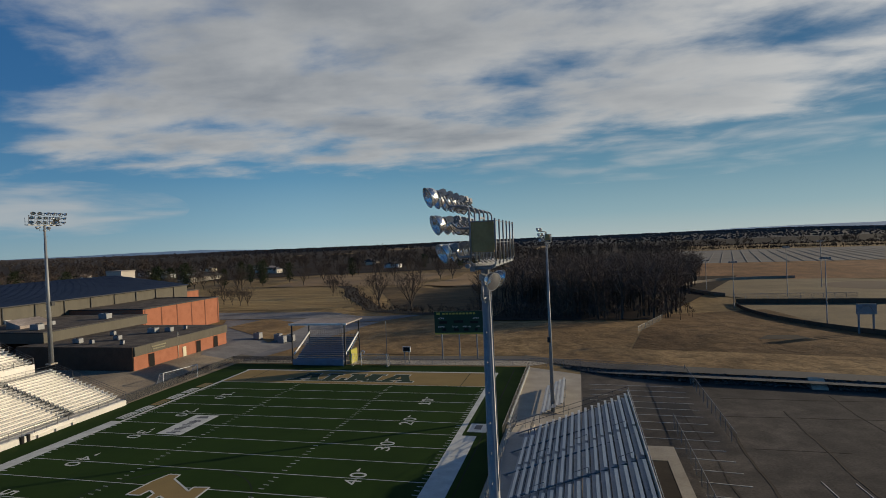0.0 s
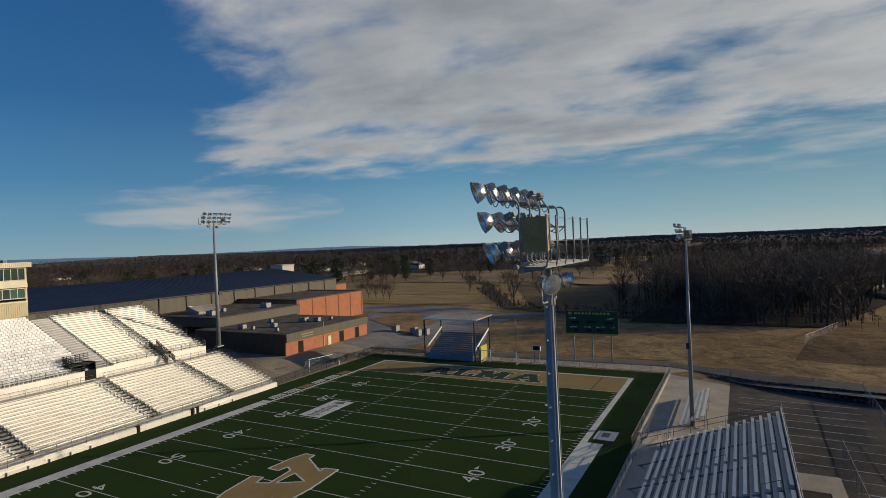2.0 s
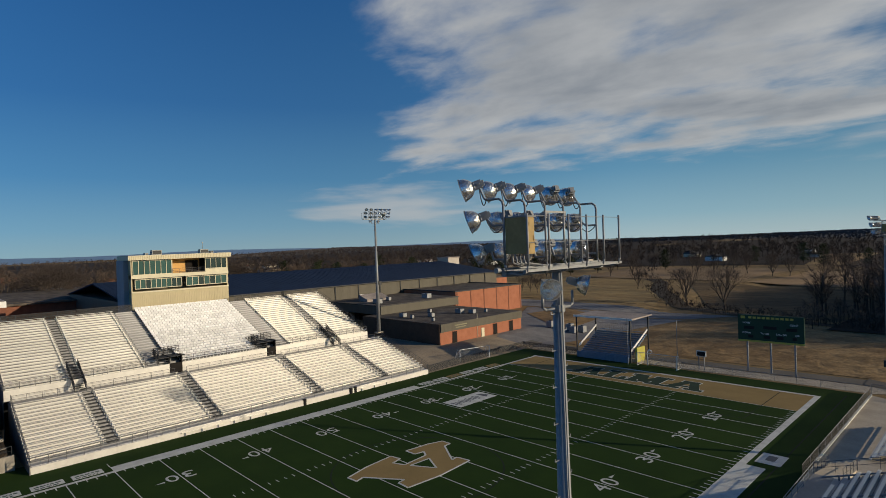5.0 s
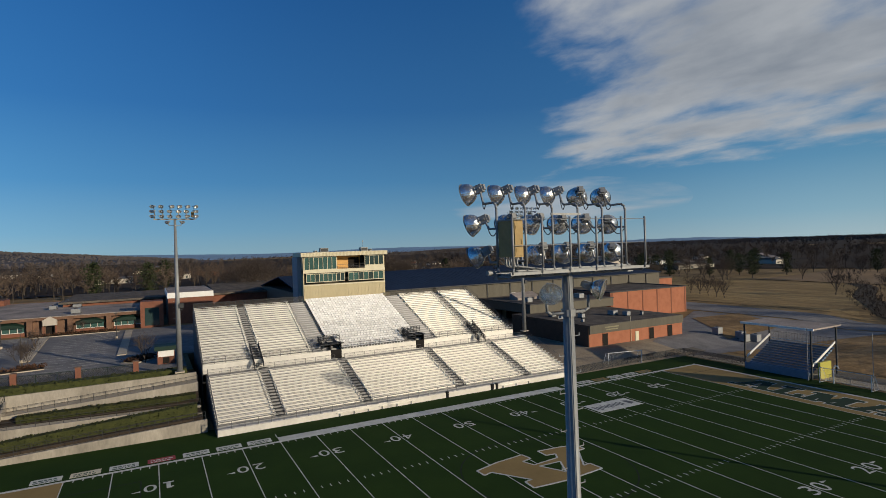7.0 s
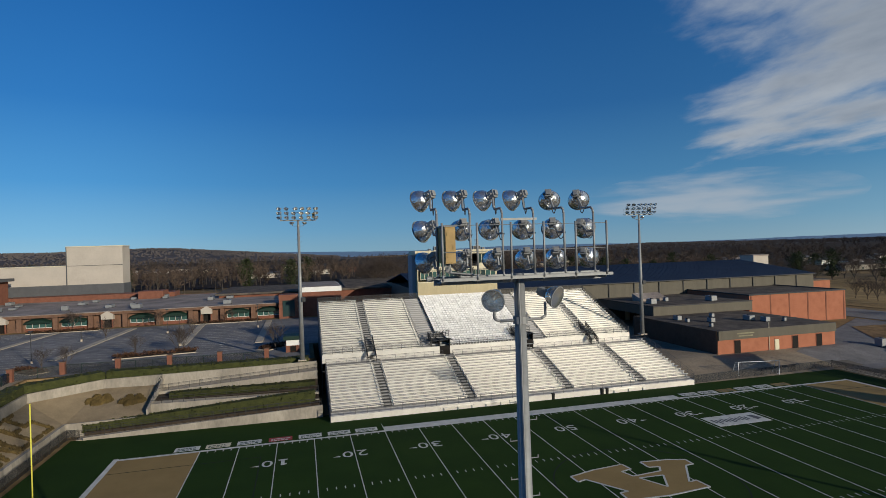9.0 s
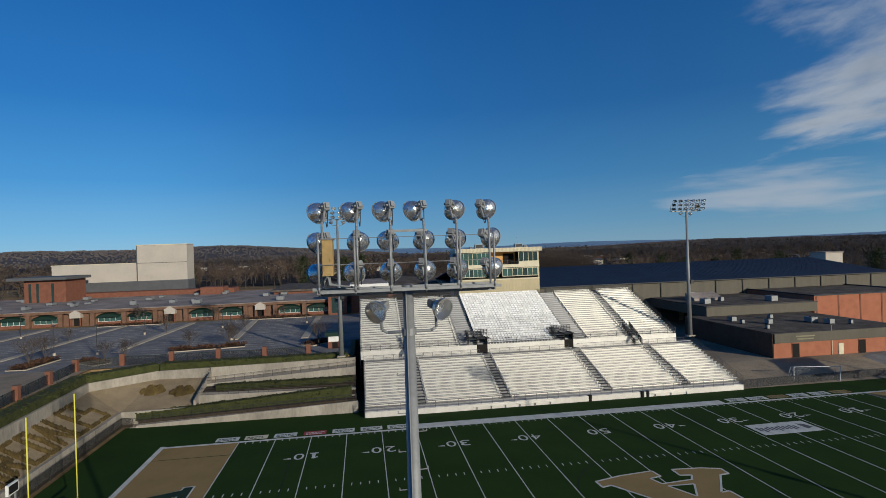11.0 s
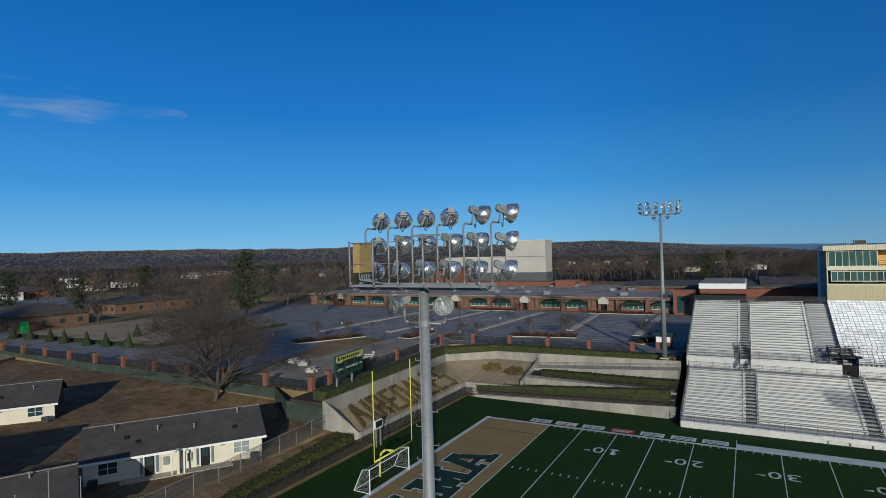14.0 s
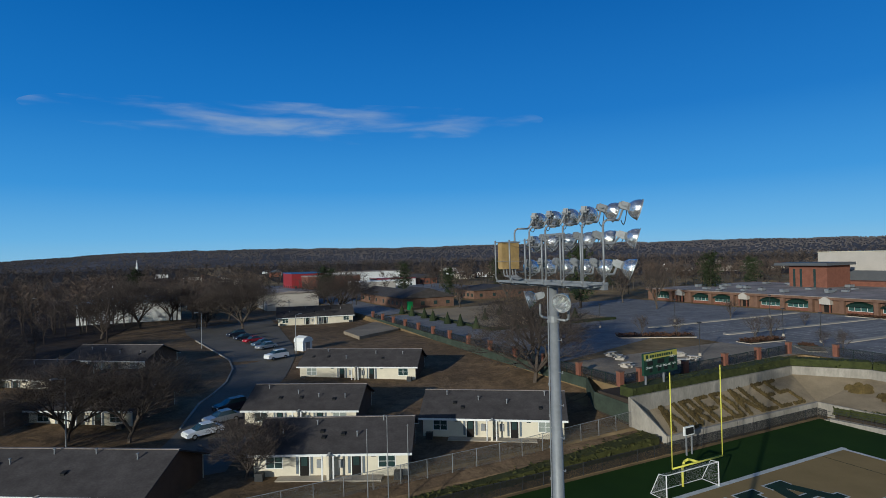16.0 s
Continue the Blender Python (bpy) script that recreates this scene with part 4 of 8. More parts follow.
for a, b in ((-9.9, -8.0), (6.1, 7.8)):
    for q in range(3):
        railing("opening_rail", (MID - 1.0, a - 1.4 + q * 0.0, up_z(0) + q * 0.5), (MID - 3.6, a - 1.4, up_z(3) + q * 0.2), stand, 1.0, 0.6, (1.0, 0.66, 0.33), 0.045, DARKSTEEL)
    railing("opening_rail", (MID - 3.8, a - 1.5, up_z(4)), (MID - 3.8, b + 0.6, up_z(4)), stand, 1.1, 0.6, (1.0, 0.75, 0.5, 0.25), 0.045, DARKSTEEL)

# team benches in front of the stand
for y0, y1 in ((-13.8, -8.5), (-7.3, -1.6), (14.2, 20.4)):
    tb = thing("team_bench", "long white aluminium team bench", "bench", "benches before the home stand")
    part("seat", Build().box(-31.3, -31.0, y0, y1, 0.44, 0.50), ALU, tb)
    part("backrest", Build().box(-31.36, -31.31, y0, y1, 0.62, 0.86), ALU, tb)
    for y in (y0 + 0.5, (y0 + y1) / 2, y1 - 0.5):
        part("leg", Build().box(-31.35, -31.0, y - 0.04, y + 0.04, 0.0, 0.44), STEEL, tb)
bin_mesh = Build().lathe([(0.0, 0.0), (0.27, 0.0), (0.30, 0.9), (0.0, 0.92)], Matrix.Identity(4), 12)
for x, y in ((-31.2, 12.6), (-31.3, 13.5), (-31.3, 4.2)):
    can = solid("litter_bin", Build().add(bin_mesh.v, bin_mesh.f), BLACK, "black litter bin in front of the stand", "bin")
    can.location = (x, y, 0)

# ---- press box ----
press = thing("press_box", "two-storey tan metal press box with window bands", "press box")
PX, PY0, PY1 = -67.2, -9.6, 8.5
part("wall", Build().box(PX - 5.6, PX, PY0 + 0.3, PY1, 13.0, 16.9), TAN, press, "tan ribbed metal wall")
ribs = Build()
y = PY0 + 0.5
while y < PY1:
    ribs.box(PX, PX + 0.035, y, y + 0.09, 13.4, 16.7)
    y += 0.32
part("rib", ribs, TAN, press, kind="stuff")
part("stair_tower", Build().box(PX - 6.0, PX - 1.6, PY0 - 0.5, PY0 + 0.3, 6.0, 22.7), TOWERSHADE, press, "side tower with blue grey shade in its colour")
part("back_wall", Build().box(PX - 5.6, PX - 5.3, PY0 + 0.3, PY1, 16.9, 23.0), SLATE, press)
for y0, y1 in ((PY0 + 0.3, PY0 + 0.5), (PY1 - 0.25, PY1)):
    part("side_wall", Build().box(PX - 5.3, PX, y0, y1, 16.9, 23.0), TAN, press)
part("floor_slab", Build().box(PX - 5.3, PX + 0.12, PY0 + 0.3, PY1, 16.75, 17.0), CREAMTRIM, press, "cream floor band")
part("floor_slab", Build().box(PX - 5.3, PX + 0.2, PY0 + 0.3, PY1, 19.35, 20.0), CREAMTRIM, press, "cream floor band")
roof = part("roof", Build().box(PX - 6.6, PX + 0.7, PY0 - 0.2, PY1 + 0.5, 22.75, 23.6), CREAMTRIM, press, "flat roof with pale ribbed fascia")
fascia = Build()
y = PY0
while y < PY1 + 0.4:
    fascia.box(PX + 0.7, PX + 0.73, y, y + 0.1, 22.8, 23.55)
    y += 0.3
part("fascia_rib", fascia, TAN, press, kind="stuff")


def window_band(y0, y1, n, z0, z1, glass, sash=()):
    w = (y1 - y0) / n
    for k in range(n):
        f = part("window", Build().box(PX - 0.02, PX + 0.06, y0 + k * w, y0 + k * w + 0.09, z0, z1), CREAMTRIM, press)
        g = glass if not sash or k not in sash else GLASS
        p = part("pane", Build().box(PX - 0.08, PX - 0.03, y0 + k * w + 0.09, y0 + (k + 1) * w, z0, z1), g, f)
    part("window_frame", Build().box(PX - 0.04, PX + 0.06, y0, y1 + 0.09, z0 - 0.12, z0).box(PX - 0.04, PX + 0.06, y0, y1 + 0.09, z1, z1 + 0.1).box(PX - 0.02, PX + 0.05, y1, y1 + 0.09, z0, z1), CREAMTRIM, press)


window_band(PY0 + 0.6, -2.3, 7, 20.1, 22.55, GLASSTEAL)
window_band(4.0, PY1 - 0.3, 4, 20.65, 22.55, GLASS)
part("spandrel", Build().box(PX - 0.1, PX + 0.05, 4.0, PY1, 20.0, 20.5), CREAMTRIM, press)
window_band(PY0 + 0.9, -0.6, 9, 17.55, 19.1, GLASSTEAL, (2, 7, 8))
window_band(0.3, PY1 - 0.4, 7, 17.55, 19.1, GLASSTEAL, (2, 4))
part("balcony_wall", Build().box(PX - 2.8, PX - 2.7, -2.2, 3.9, 20.0, 22.7), OCHRE, press, "sunlit ochre balcony wall")
part("balcony_side", Build().box(PX - 2.7, PX, -2.2, -2.1, 20.0, 22.7), TAN, press)
part("balcony_opening", Build().box(PX - 2.69, PX - 2.64, 1.2, 3.6, 20.0, 22.3), DARKIN, press, "dark doorway of the balcony")
railing("balcony_rail", (PX + 0.05, -2.1, 20.0), (PX + 0.05, 3.9, 20.0), press, 0.9, 1.2, (1.0, 0.6, 0.3))
for y0, y1, h in ((-5.0, -3.3, 0.9), (3.9, 5.5, 0.8), (6.0, 6.5, 0.45), (-6.2, -5.7, 0.4)):
    u = thing("rooftop_unit", "grey metal air conditioning unit on the press box roof", "air conditioner", "roof units")
    part("casing", Build().box(PX - 3.2, PX - 1.9, y0, y1, 23.6, 23.6 + h), STEEL, u)
    part("grille", Build().box(PX - 1.9, PX - 1.86, y0 + 0.1, y1 - 0.1, 23.7, 23.5 + h), DARKSTEEL, u)
solid("antenna", Build().tube((PX - 2, 4.4, 23.6), (PX - 2, 4.4, 25.8), 0.04).box(PX - 2.1, PX - 1.9, 4.3, 4.5, 25.6, 25.9), STEEL, "thin antenna mast on the press box roof", "antenna")

# ---- visitors' stand ----
vs = thing("visitor_bleacher", "bare aluminium visitors' bleacher beside the field", "bleacher")
VX0, VY0, VY1 = 32.6, -26.0, 21.0
VT, VR, VN = 0.72, 0.29, 16
for i in range(VN):
    x, z = VX0 + i * VT, 1.25 + i * VR
    part("deck_step", Build().box(x, x + VT - 0.05, VY0, VY1 - 0.02 * i, z - 0.08, z - 0.02), ALUMID, vs)
    part("riser", Build().box(x + 0.66, x + 0.69, VY0, VY1 - 0.02 * i, z - 0.02, z + VR - 0.08), DARKSTEEL, vs)
    for a, b in ((VY0, -14), (-12.6, 2.0), (2.9, 9.8), (10.4, VY1 - 0.1 if i > 1 else VY1 - 3)):
        part("bench", Build().box(x + 0.30, x + 0.56, a, b, z + 0.38, z + 0.43).box(x + 0.30, x + 0.32, a, b, z + 0.30, z + 0.38), ALU, vs)
    part("bench_bracket", Build().box(x + 0.36, x + 0.5, VY1 - 0.6, VY1 - 0.5, z, z + 0.38).box(x + 0.36, x + 0.5, VY0 + 0.5, VY0 + 0.6, z, z + 0.38), STEEL, vs)
part("walkway", Build().box(30.9, VX0, VY0, VY1, 1.05, 1.15), ALUDULLSHADE, vs, "grey front walkway")
part("back_board", Build().box(VX0 + VN * VT, VX0 + VN * VT + 0.06, VY0, VY1, 5.0, 6.4), ALU, vs)
vb = Build()
for k in range(9):
    y = VY0 + 0.5 + k * (VY1 - VY0 - 1) / 8
    vb.box(31.0, 31.15, y - 0.07, y + 0.07, 0, 1.05).box(43.6, 43.75, y - 0.07, y + 0.07, 0, 5.6).box(37.5, 37.65, y - 0.07, y + 0.07, 0, 3.0)
    vb.tube((31.0, y, 0.9), (44.0, y, 5.6), 0.08, n=5)
part("frame", vb, STEEL, vs, "galvanised support frame")
part("skirt", Build().box(30.86, 30.9, VY0, VY1, 0.2, 1.1), SLATE, vs)
railing("front_rail", (30.95, VY0, 1.15), (30.95, VY1, 1.15), vs, 1.05, 1.8, (1.0, 0.66, 0.33), 0.03, STEEL)
railing("side_rail", (31.0, VY1, 1.15), (44.2, VY1, 5.7), vs, 1.05, 1.8, (1.0, 0.5), 0.025)
railing("back_rail", (44.2, VY0, 5.6), (44.2, VY1, 5.6), vs, 1.1, 1.8, (1.0, 0.5), 0.03, STEEL)
for ya in (-13.3, 2.45, 10.1):
    for i in (3, 8, 13):
        g = Build()
        z, x = 1.25 + i * VR, VX0 + i * VT
        g.pipe([(x, ya, z), (x, ya, z + 0.9), (x + 1.2, ya, z + 1.4), (x + 1.2, ya, z + 0.5)], 0.022, 5)
        part("aisle_handrail", g, STEEL, vs)
ramp = Build()
ramp.prism([(30.9, 21.0), (33.2, 21.0), (33.2, 27.5), (30.9, 27.5)], -0.02, [1.1, 1.1, 0.05, 0.05])
ra = thing("access_ramp", "concrete access ramp with pipe rails at the bleacher", "ramp")
part("slab", ramp, CONC, ra)
railing("ramp_rail", (33.2, 21.2, 1.1), (33.2, 27.4, 0.05), ra, 1.05, 1.5, (1.0, 0.5), 0.03)
railing("ramp_rail", (30.9, 21.2, 1.1), (30.9, 27.4, 0.05), ra, 1.05, 1.5, (1.0, 0.5), 0.03)

# small five-row bleacher on the apron
sb = thing("small_bleacher", "small five-row aluminium bleacher on the concrete apron", "bleacher")
for i in range(5):
    x, z = 33.6 + i * 0.62, 0.40 + i * 0.32
    part("bench", Build().box(x + 0.28, x + 0.58, 30.8, 44.5, z + 0.12, z + 0.17), ALU, sb)
    part("footboard", Build().box(x, x + 0.24, 30.8, 44.5, z - 0.16, z - 0.12), ALUMID, sb)
for y in (31.4, 35.0, 39.6, 43.9):
    f = Build().tube((33.6, y, 0.1), (36.7, y, 0.1), 0.04, n=5).tube((33.7, y, 0.25), (36.7, y, 1.75), 0.04, n=5).tube((36.7, y, 0.1), (36.7, y, 1.75), 0.04, n=5)
    part("frame", f, STEEL, sb)

# ---- blue end-zone bleacher with a roof ----
eb = thing("covered_bleacher", "small blue grey bleacher under a flat canopy", "bleacher")
for i in range(11):
    y, z = 59.9 + i * 0.62, 1.2 + i * 0.32
    part("deck_step", Build().box(-17.8, -7.0, y, y + 0.6, z - 0.3, z - 0.03), BLUEGREY, eb)
    part("bench", Build().box(-17.6, -7.2, y + 0.25, y + 0.52, z + 0.36, z + 0.42), BLUEGREY, eb)
part("front_wall", Build().box(-18.0, -6.8, 58.7, 58.8, 0.0, 1.2), BLUEGREY, eb)
part("front_walk", Build().box(-18.0, -6.8, 58.8, 59.9, 0.8, 0.9), BLUEGREY, eb)
part("roof", Build().prism([(-18.4, 58.6), (-5.9, 58.6), (-5.9, 66.9), (-18.4, 66.9)], [8.15, 8.15, 8.2, 8.2], [8.4, 8.4, 8.45, 8.45]), GREYROOF, eb, "flat metal canopy roof")
part("fascia", Build().box(-18.5, -5.8, 58.45, 58.6, 8.1, 8.45), WHITEP, eb)
for x in (-18.2, -6.6):
    for y in (59.2, 66.6):
        part("post", Build().box(x - 0.11, x + 0.11, y - 0.11, y + 0.11, 0.0, 8.2), DARKSTEEL, eb)
for x in (-18.0, -6.7):
    g = Build()
    g.prism([(x - 0.06, 59.5), (x + 0.06, 59.5), (x + 0.06, 66.4), (x - 0.06, 66.4)], [1.9, 1.9, 5.2, 5.2], [2.35, 2.35, 5.6, 5.6])
    part("side_panel", g, WHITEP, eb, "pale slanted side rail")
railing("back_rail", (-18, 66.7, 4.6), (-6.7, 66.7, 4.6), eb, 1.4, 0.5, (1.0,), 0.025)
part("ticket_box", Build().box(-6.3, -5.9, 60.4, 63.6, 0.0, 2.7), LIMEGOLD, eb, "yellow plywood side enclosure")

# ---- floodlight masts ----
def lamp(parent, at, aim, size=0.25, lens=False):
    """A bowl-shaped floodlight: spun reflector, back housing, yoke and cable, aimed along aim from at (the bowl's rim centre)."""
    q = Vector(aim).normalized().to_track_quat("Z", "Y").to_matrix().to_4x4()
    m = Matrix.Translation(at) @ q
    outer = [(size, 0.0), (size * 0.98, -0.05), (size * 0.90, -0.12), (size * 0.74, -0.19), (size * 0.52, -0.245), (size * 0.34, -0.27), (0.0, -0.28)]
    inner = [(size, 0.0), (size * 0.96, -0.04), (size * 0.87, -0.11), (size * 0.70, -0.18), (size * 0.46, -0.23), (0.0, -0.26)]
    head = part("floodlight", Build().lathe(outer, m, 24).lathe(inner, m, 24), CHROME, parent, "polished aluminium floodlight bowl", smooth=True)
    part("rim", Build().lathe([(size + 0.012, -0.012), (size + 0.016, 0.004), (size - 0.006, 0.006)], m, 24), STEEL, head)
    part("housing", Build().box(-0.075, 0.075, -0.09, 0.09, -0.46, -0.27, m).box(-0.05, 0.05, -0.06, 0.06, -0.51, -0.46, m).box(-0.10, 0.10, -0.02, 0.02, -0.40, -0.30, m).lathe([(0.07, -0.26), (0.11, -0.29), (0.08, -0.31)], m, 10), STEEL, head)
    part("bulb", Build().lathe([(0.0, -0.04), (0.045, -0.07), (0.05, -0.18), (0.03, -0.27)], m, 8), LENS, head, smooth=True)
    if lens:
        part("lens", Build().lathe([(0.0, 0.035), (size * 0.5, 0.027), (size * 0.98, 0.0)], m, 24), CLEAR, head, "clear glass lens", smooth=True)
    return m


def mast(top_z, base_z):
    """A tapered steel mast with a catwalk rack of eighteen floodlights that face local -x; the origin is at the mast's axis, z = 0 the playing field."""
    mt = thing("floodlight_mast", "tall galvanised steel floodlight mast with a rack of eighteen lamps", "floodlight mast", "stadium floodlight masts")
    Z = top_z + 0.08
    part("pole", Build().tube((0, 0, base_z), (0, 0, Z + 0.05), 0.29, 0.115, 20), STEEL, mt, smooth=True)
    part("base_plate", Build().box(-0.45, 0.45, -0.45, 0.45, base_z - 0.1, base_z + 0.08), CONC, mt, "concrete footing")
    for k in range(34):
        z, s = Z - 1.1 - k * 0.42, 1 if k % 2 else -1
        if z < base_z + 2:
            break
        part("climbing_peg", Build().tube((0, s * 0.10, z), (0, s * (0.30 + 0.004 * k), z), 0.011, n=5).tube((0, s * (0.29 + 0.004 * k), z), (0, s * (0.29 + 0.004 * k), z + 0.06), 0.011, n=5), STEEL, mt)
    part("conduit", Build().tube((0.14, -0.06, Z), (0.18, -0.06, Z - 6.4), 0.016, n=6), STEEL, mt)
    # catwalk
    y0, y1 = -1.92, 1.98
    part("beam", Build().box(-0.06, 0.06, y0, y1, Z - 0.14, Z - 0.02), STEEL, mt)
    part("edge_beam", Build().box(-0.07, -0.01, y0, y1, Z - 0.04, Z + 0.04).tube((-0.09, y0 - 0.02, Z), (-0.09, y0 - 0.14, Z), 0.06, n=10), STEEL, mt)
    part("edge_beam", Build().box(0.52, 0.57, y0, y1, Z - 0.04, Z + 0.02), STEEL, mt)
    grate = Build()
    for k in range(9):
        x = 0.02 + k * 0.06
        grate.box(x - 0.006, x + 0.006, y0, y1, Z - 0.012, Z + 0.008)
    for k in range(12):
        y = y0 + 0.1 + k * (y1 - y0 - 0.2) / 11
        grate.box(0.0, 0.54, y - 0.012, y + 0.012, Z - 0.04, Z - 0.013)
    part("grating", grate, STEEL, mt, "open steel catwalk grating")
    ys = [-1.85 + 0.74 * k for k in range(6)]
    for k, y in enumerate(ys):
        g = [(0.0, y, Z - 0.08), (0.46, y, Z - 0.08), (0.56, y, Z - 0.02), (0.60, y, Z + 0.10), (0.60, y, Z + 1.15)]
        part("guard_post", Build().pipe([(a, b - 0.02, c) for a, b, c in g], 0.024, 8), STEEL, mt, smooth=True)
        p = [(0.30, y + 0.03, Z - 0.06), (0.10, y + 0.03, Z - 0.06), (0.0, y + 0.03, Z), (-0.04, y + 0.03, Z + 0.1), (-0.04, y + 0.03, Z + 1.36), (-0.07, y + 0.03, Z + 1.45), (-0.16, y + 0.03, Z + 1.50), (-0.52, y + 0.03, Z + 1.50)]
        part("lamp_post", Build().pipe(p, 0.026, 8), STEEL, mt, smooth=True)
        for row, (dx, dz, tilt) in enumerate(((-1.04, 1.74, -0.40), (-0.88, 1.04, -0.44), (-0.74, 0.32, -0.58))):
            if row == 0:
                ay = (-0.72, -0.66, -0.62, -0.70, 0.55, 0.75)[k]
            elif row == 1:
                ay = (-0.75, 0.10, -0.10, 0.35, 0.45, 1.0)[k]
            else:
                ay = (-0.80, -0.35, 0.05, 0.30, 0.45, 0.95)[k]
            aim = Vector((-1.0, ay, tilt)).normalized()
            rim = Vector((dx, y + 0.03 + ay * 0.24, Z + dz))
            m = lamp(mt, rim, aim)
            back = m @ Vector((0, 0, -0.38))
            foot = Vector((-0.50, y + 0.03, Z + 1.50)) if row == 0 else Vector((-0.04, y + 0.03, Z + dz - 0.10))
            mid = foot + Vector((-0.30, 0, 0)) if row else foot + Vector((-0.06, 0, 0.04))
            part("bracket", Build().pipe([tuple(foot), tuple(mid), tuple(back)], 0.026, 6).box(-0.12, 0.12, -0.02, 0.02, -0.42, -0.36, m), STEEL, mt)
            loop = [tuple(foot.lerp(back, q) + Vector((-0.05, 0.06, -0.26 * math.sin(math.pi * q)))) for q in (0, 0.17, 0.33, 0.5, 0.67, 0.83, 1.0)]
            part("cable", Build().pipe(loop, 0.011, 5), DARKSTEEL, mt, "dark drooping cable")
    part("guard_rail", Build().tube((0.60, ys[0] - 0.02, Z + 1.10), (0.60, ys[-1] - 0.02, Z + 1.10), 0.007, n=5), STEEL, mt, "thin guard wire")
    part("guard_rail", Build().tube((0.60, ys[0] - 0.02, Z + 0.56), (0.60, ys[-1] - 0.02, Z + 0.56), 0.007, n=5), STEEL, mt, "thin guard wire")
    part("lamp_rail", Build().box(-0.06, -0.02, ys[2], ys[3] + 0.1, Z + 1.22, Z + 1.27), STEEL, mt)
    cabn = part("control_cabinet", Build().box(-0.02, 0.55, -1.80, -1.58, Z + 0.33, Z + 1.08), BOXTAN, mt, "weathered tan steel control cabinet")
    part("cabinet_door", Build().box(0.55, 0.565, -1.79, -1.59, Z + 0.36, Z + 1.05).box(0.565, 0.58, -1.64, -1.62, Z + 0.6, Z + 0.7).box(0.565, 0.575, -1.77, -1.73, Z + 0.45, Z + 0.52).box(0.565, 0.575, -1.77, -1.73, Z + 0.9, Z + 0.97), BOXTAN, cabn)
    part("cabinet_lid", Build().box(-0.05, 0.59, -1.83, -1.55, Z + 1.08, Z + 1.11), STEEL, cabn)
    for k in range(5):
        part("cabinet_conduit", Build().pipe([(0.05 + k * 0.1, -1.69, Z + 0.33), (0.05 + k * 0.1, -1.66, Z + 0.14), (0.05 + k * 0.1, -1.35 + 0.1 * k, Z + 0.05)], 0.018, 6), STEEL, cabn)
    # two lamps on a yoke below the rack, turned away from the field
    part("yoke", Build().pipe([(0.0, -0.60, Z - 0.62), (0.0, -0.60, Z - 0.92), (0.0, -0.48, Z - 0.98), (0.0, 0.48, Z - 0.98), (0.0, 0.60, Z - 0.92), (0.0, 0.60, Z - 0.62)], 0.032, 8), STEEL, mt, smooth=True)
    part("collar", Build().lathe([(0.14, -0.08), (0.16, -0.08), (0.16, 0.08), (0.14, 0.08)], Matrix.Translation((0, 0, Z - 0.98)), 14), STEEL, mt)
    for s in (-1, 1):
        lamp(mt, (0.34, s * 0.74, Z - 0.50), (0.8, s * 0.55, -0.30), 0.24, True)
    # service box low on the mast
    part("speaker", Build().box(-0.35, 0.05, -0.55, -0.12, 9.6, 10.3).box(-0.1, 0.1, -0.12, 0.3, 9.9, 10.0), DARKSTEEL, mt, "dark loudspeaker box on the mast")
    return mt


near_mast = mast(22.96, 0.0)
near_mast.matrix_basis = pose(36.96, -28.31, 0)
copy_thing(near_mast, pose(35.25, 32.6, 0))
for y in (-33.3, 30.25):
    c = copy_thing(near_mast, pose(-46.25, y, 6.3, 0, 0, 180))
    c.scale = (1.3, 1.46, 1.0)

# ---- field house, brick hall and gymnasium beyond the far corner ----
def unit(x, y, z, w=1.6, d=1.2, h=0.9, label="pale metal air conditioning unit on a flat roof"):
    u = thing("rooftop_unit", label, "air conditioner", "roof units")
    part("casing", Build().box(x - w / 2, x + w / 2, y - d / 2, y + d / 2, z + 0.12, z + h), STEEL, u)
    part("base", Build().box(x - w / 2 - 0.1, x + w / 2 + 0.1, y - d / 2 - 0.1, y + d / 2 + 0.1, z, z + 0.12), DARKSTEEL, u)
    part("fan_cowl", Build().lathe([(0.35, 0), (0.35, 0.16), (0.0, 0.16)], Matrix.Translation((x, y, z + h)), 12), DARKSTEEL, u)
    return u


fh = thing("field_house", "low orange brick field house with an olive metal parapet", "building")
part("wall", Build().box(-73, -44.5, 45.8, 74.7, 1.0, 4.15), BRICK, fh, "orange brick wall")
# side turned from the sun: its shade is put into a darker brick colour
part("side_wall", Build().box(-73, -44.6, 45.68, 45.8, 1.0, 6.0), BROWNSHADEBRICK, fh, "brown side wall with shade painted in")
part("parapet", Build().box(-73.2, -44.3, 45.9, 74.9, 4.15, 5.95), BROWNMETAL, fh, "olive brown metal parapet")
rib = Build()
for k in range(66):
    rib.box(-44.3, -44.288, 46.1 + k * 0.435, 46.2 + k * 0.435, 4.2, 5.9)
part("parapet_rib", rib, BROWNMETAL, fh, kind="stuff")
part("roof", Build().box(-72.9, -44.6, 46.2, 74.6, 5.95, 5.97), FLATROOF, fh, "dark gravel roof")
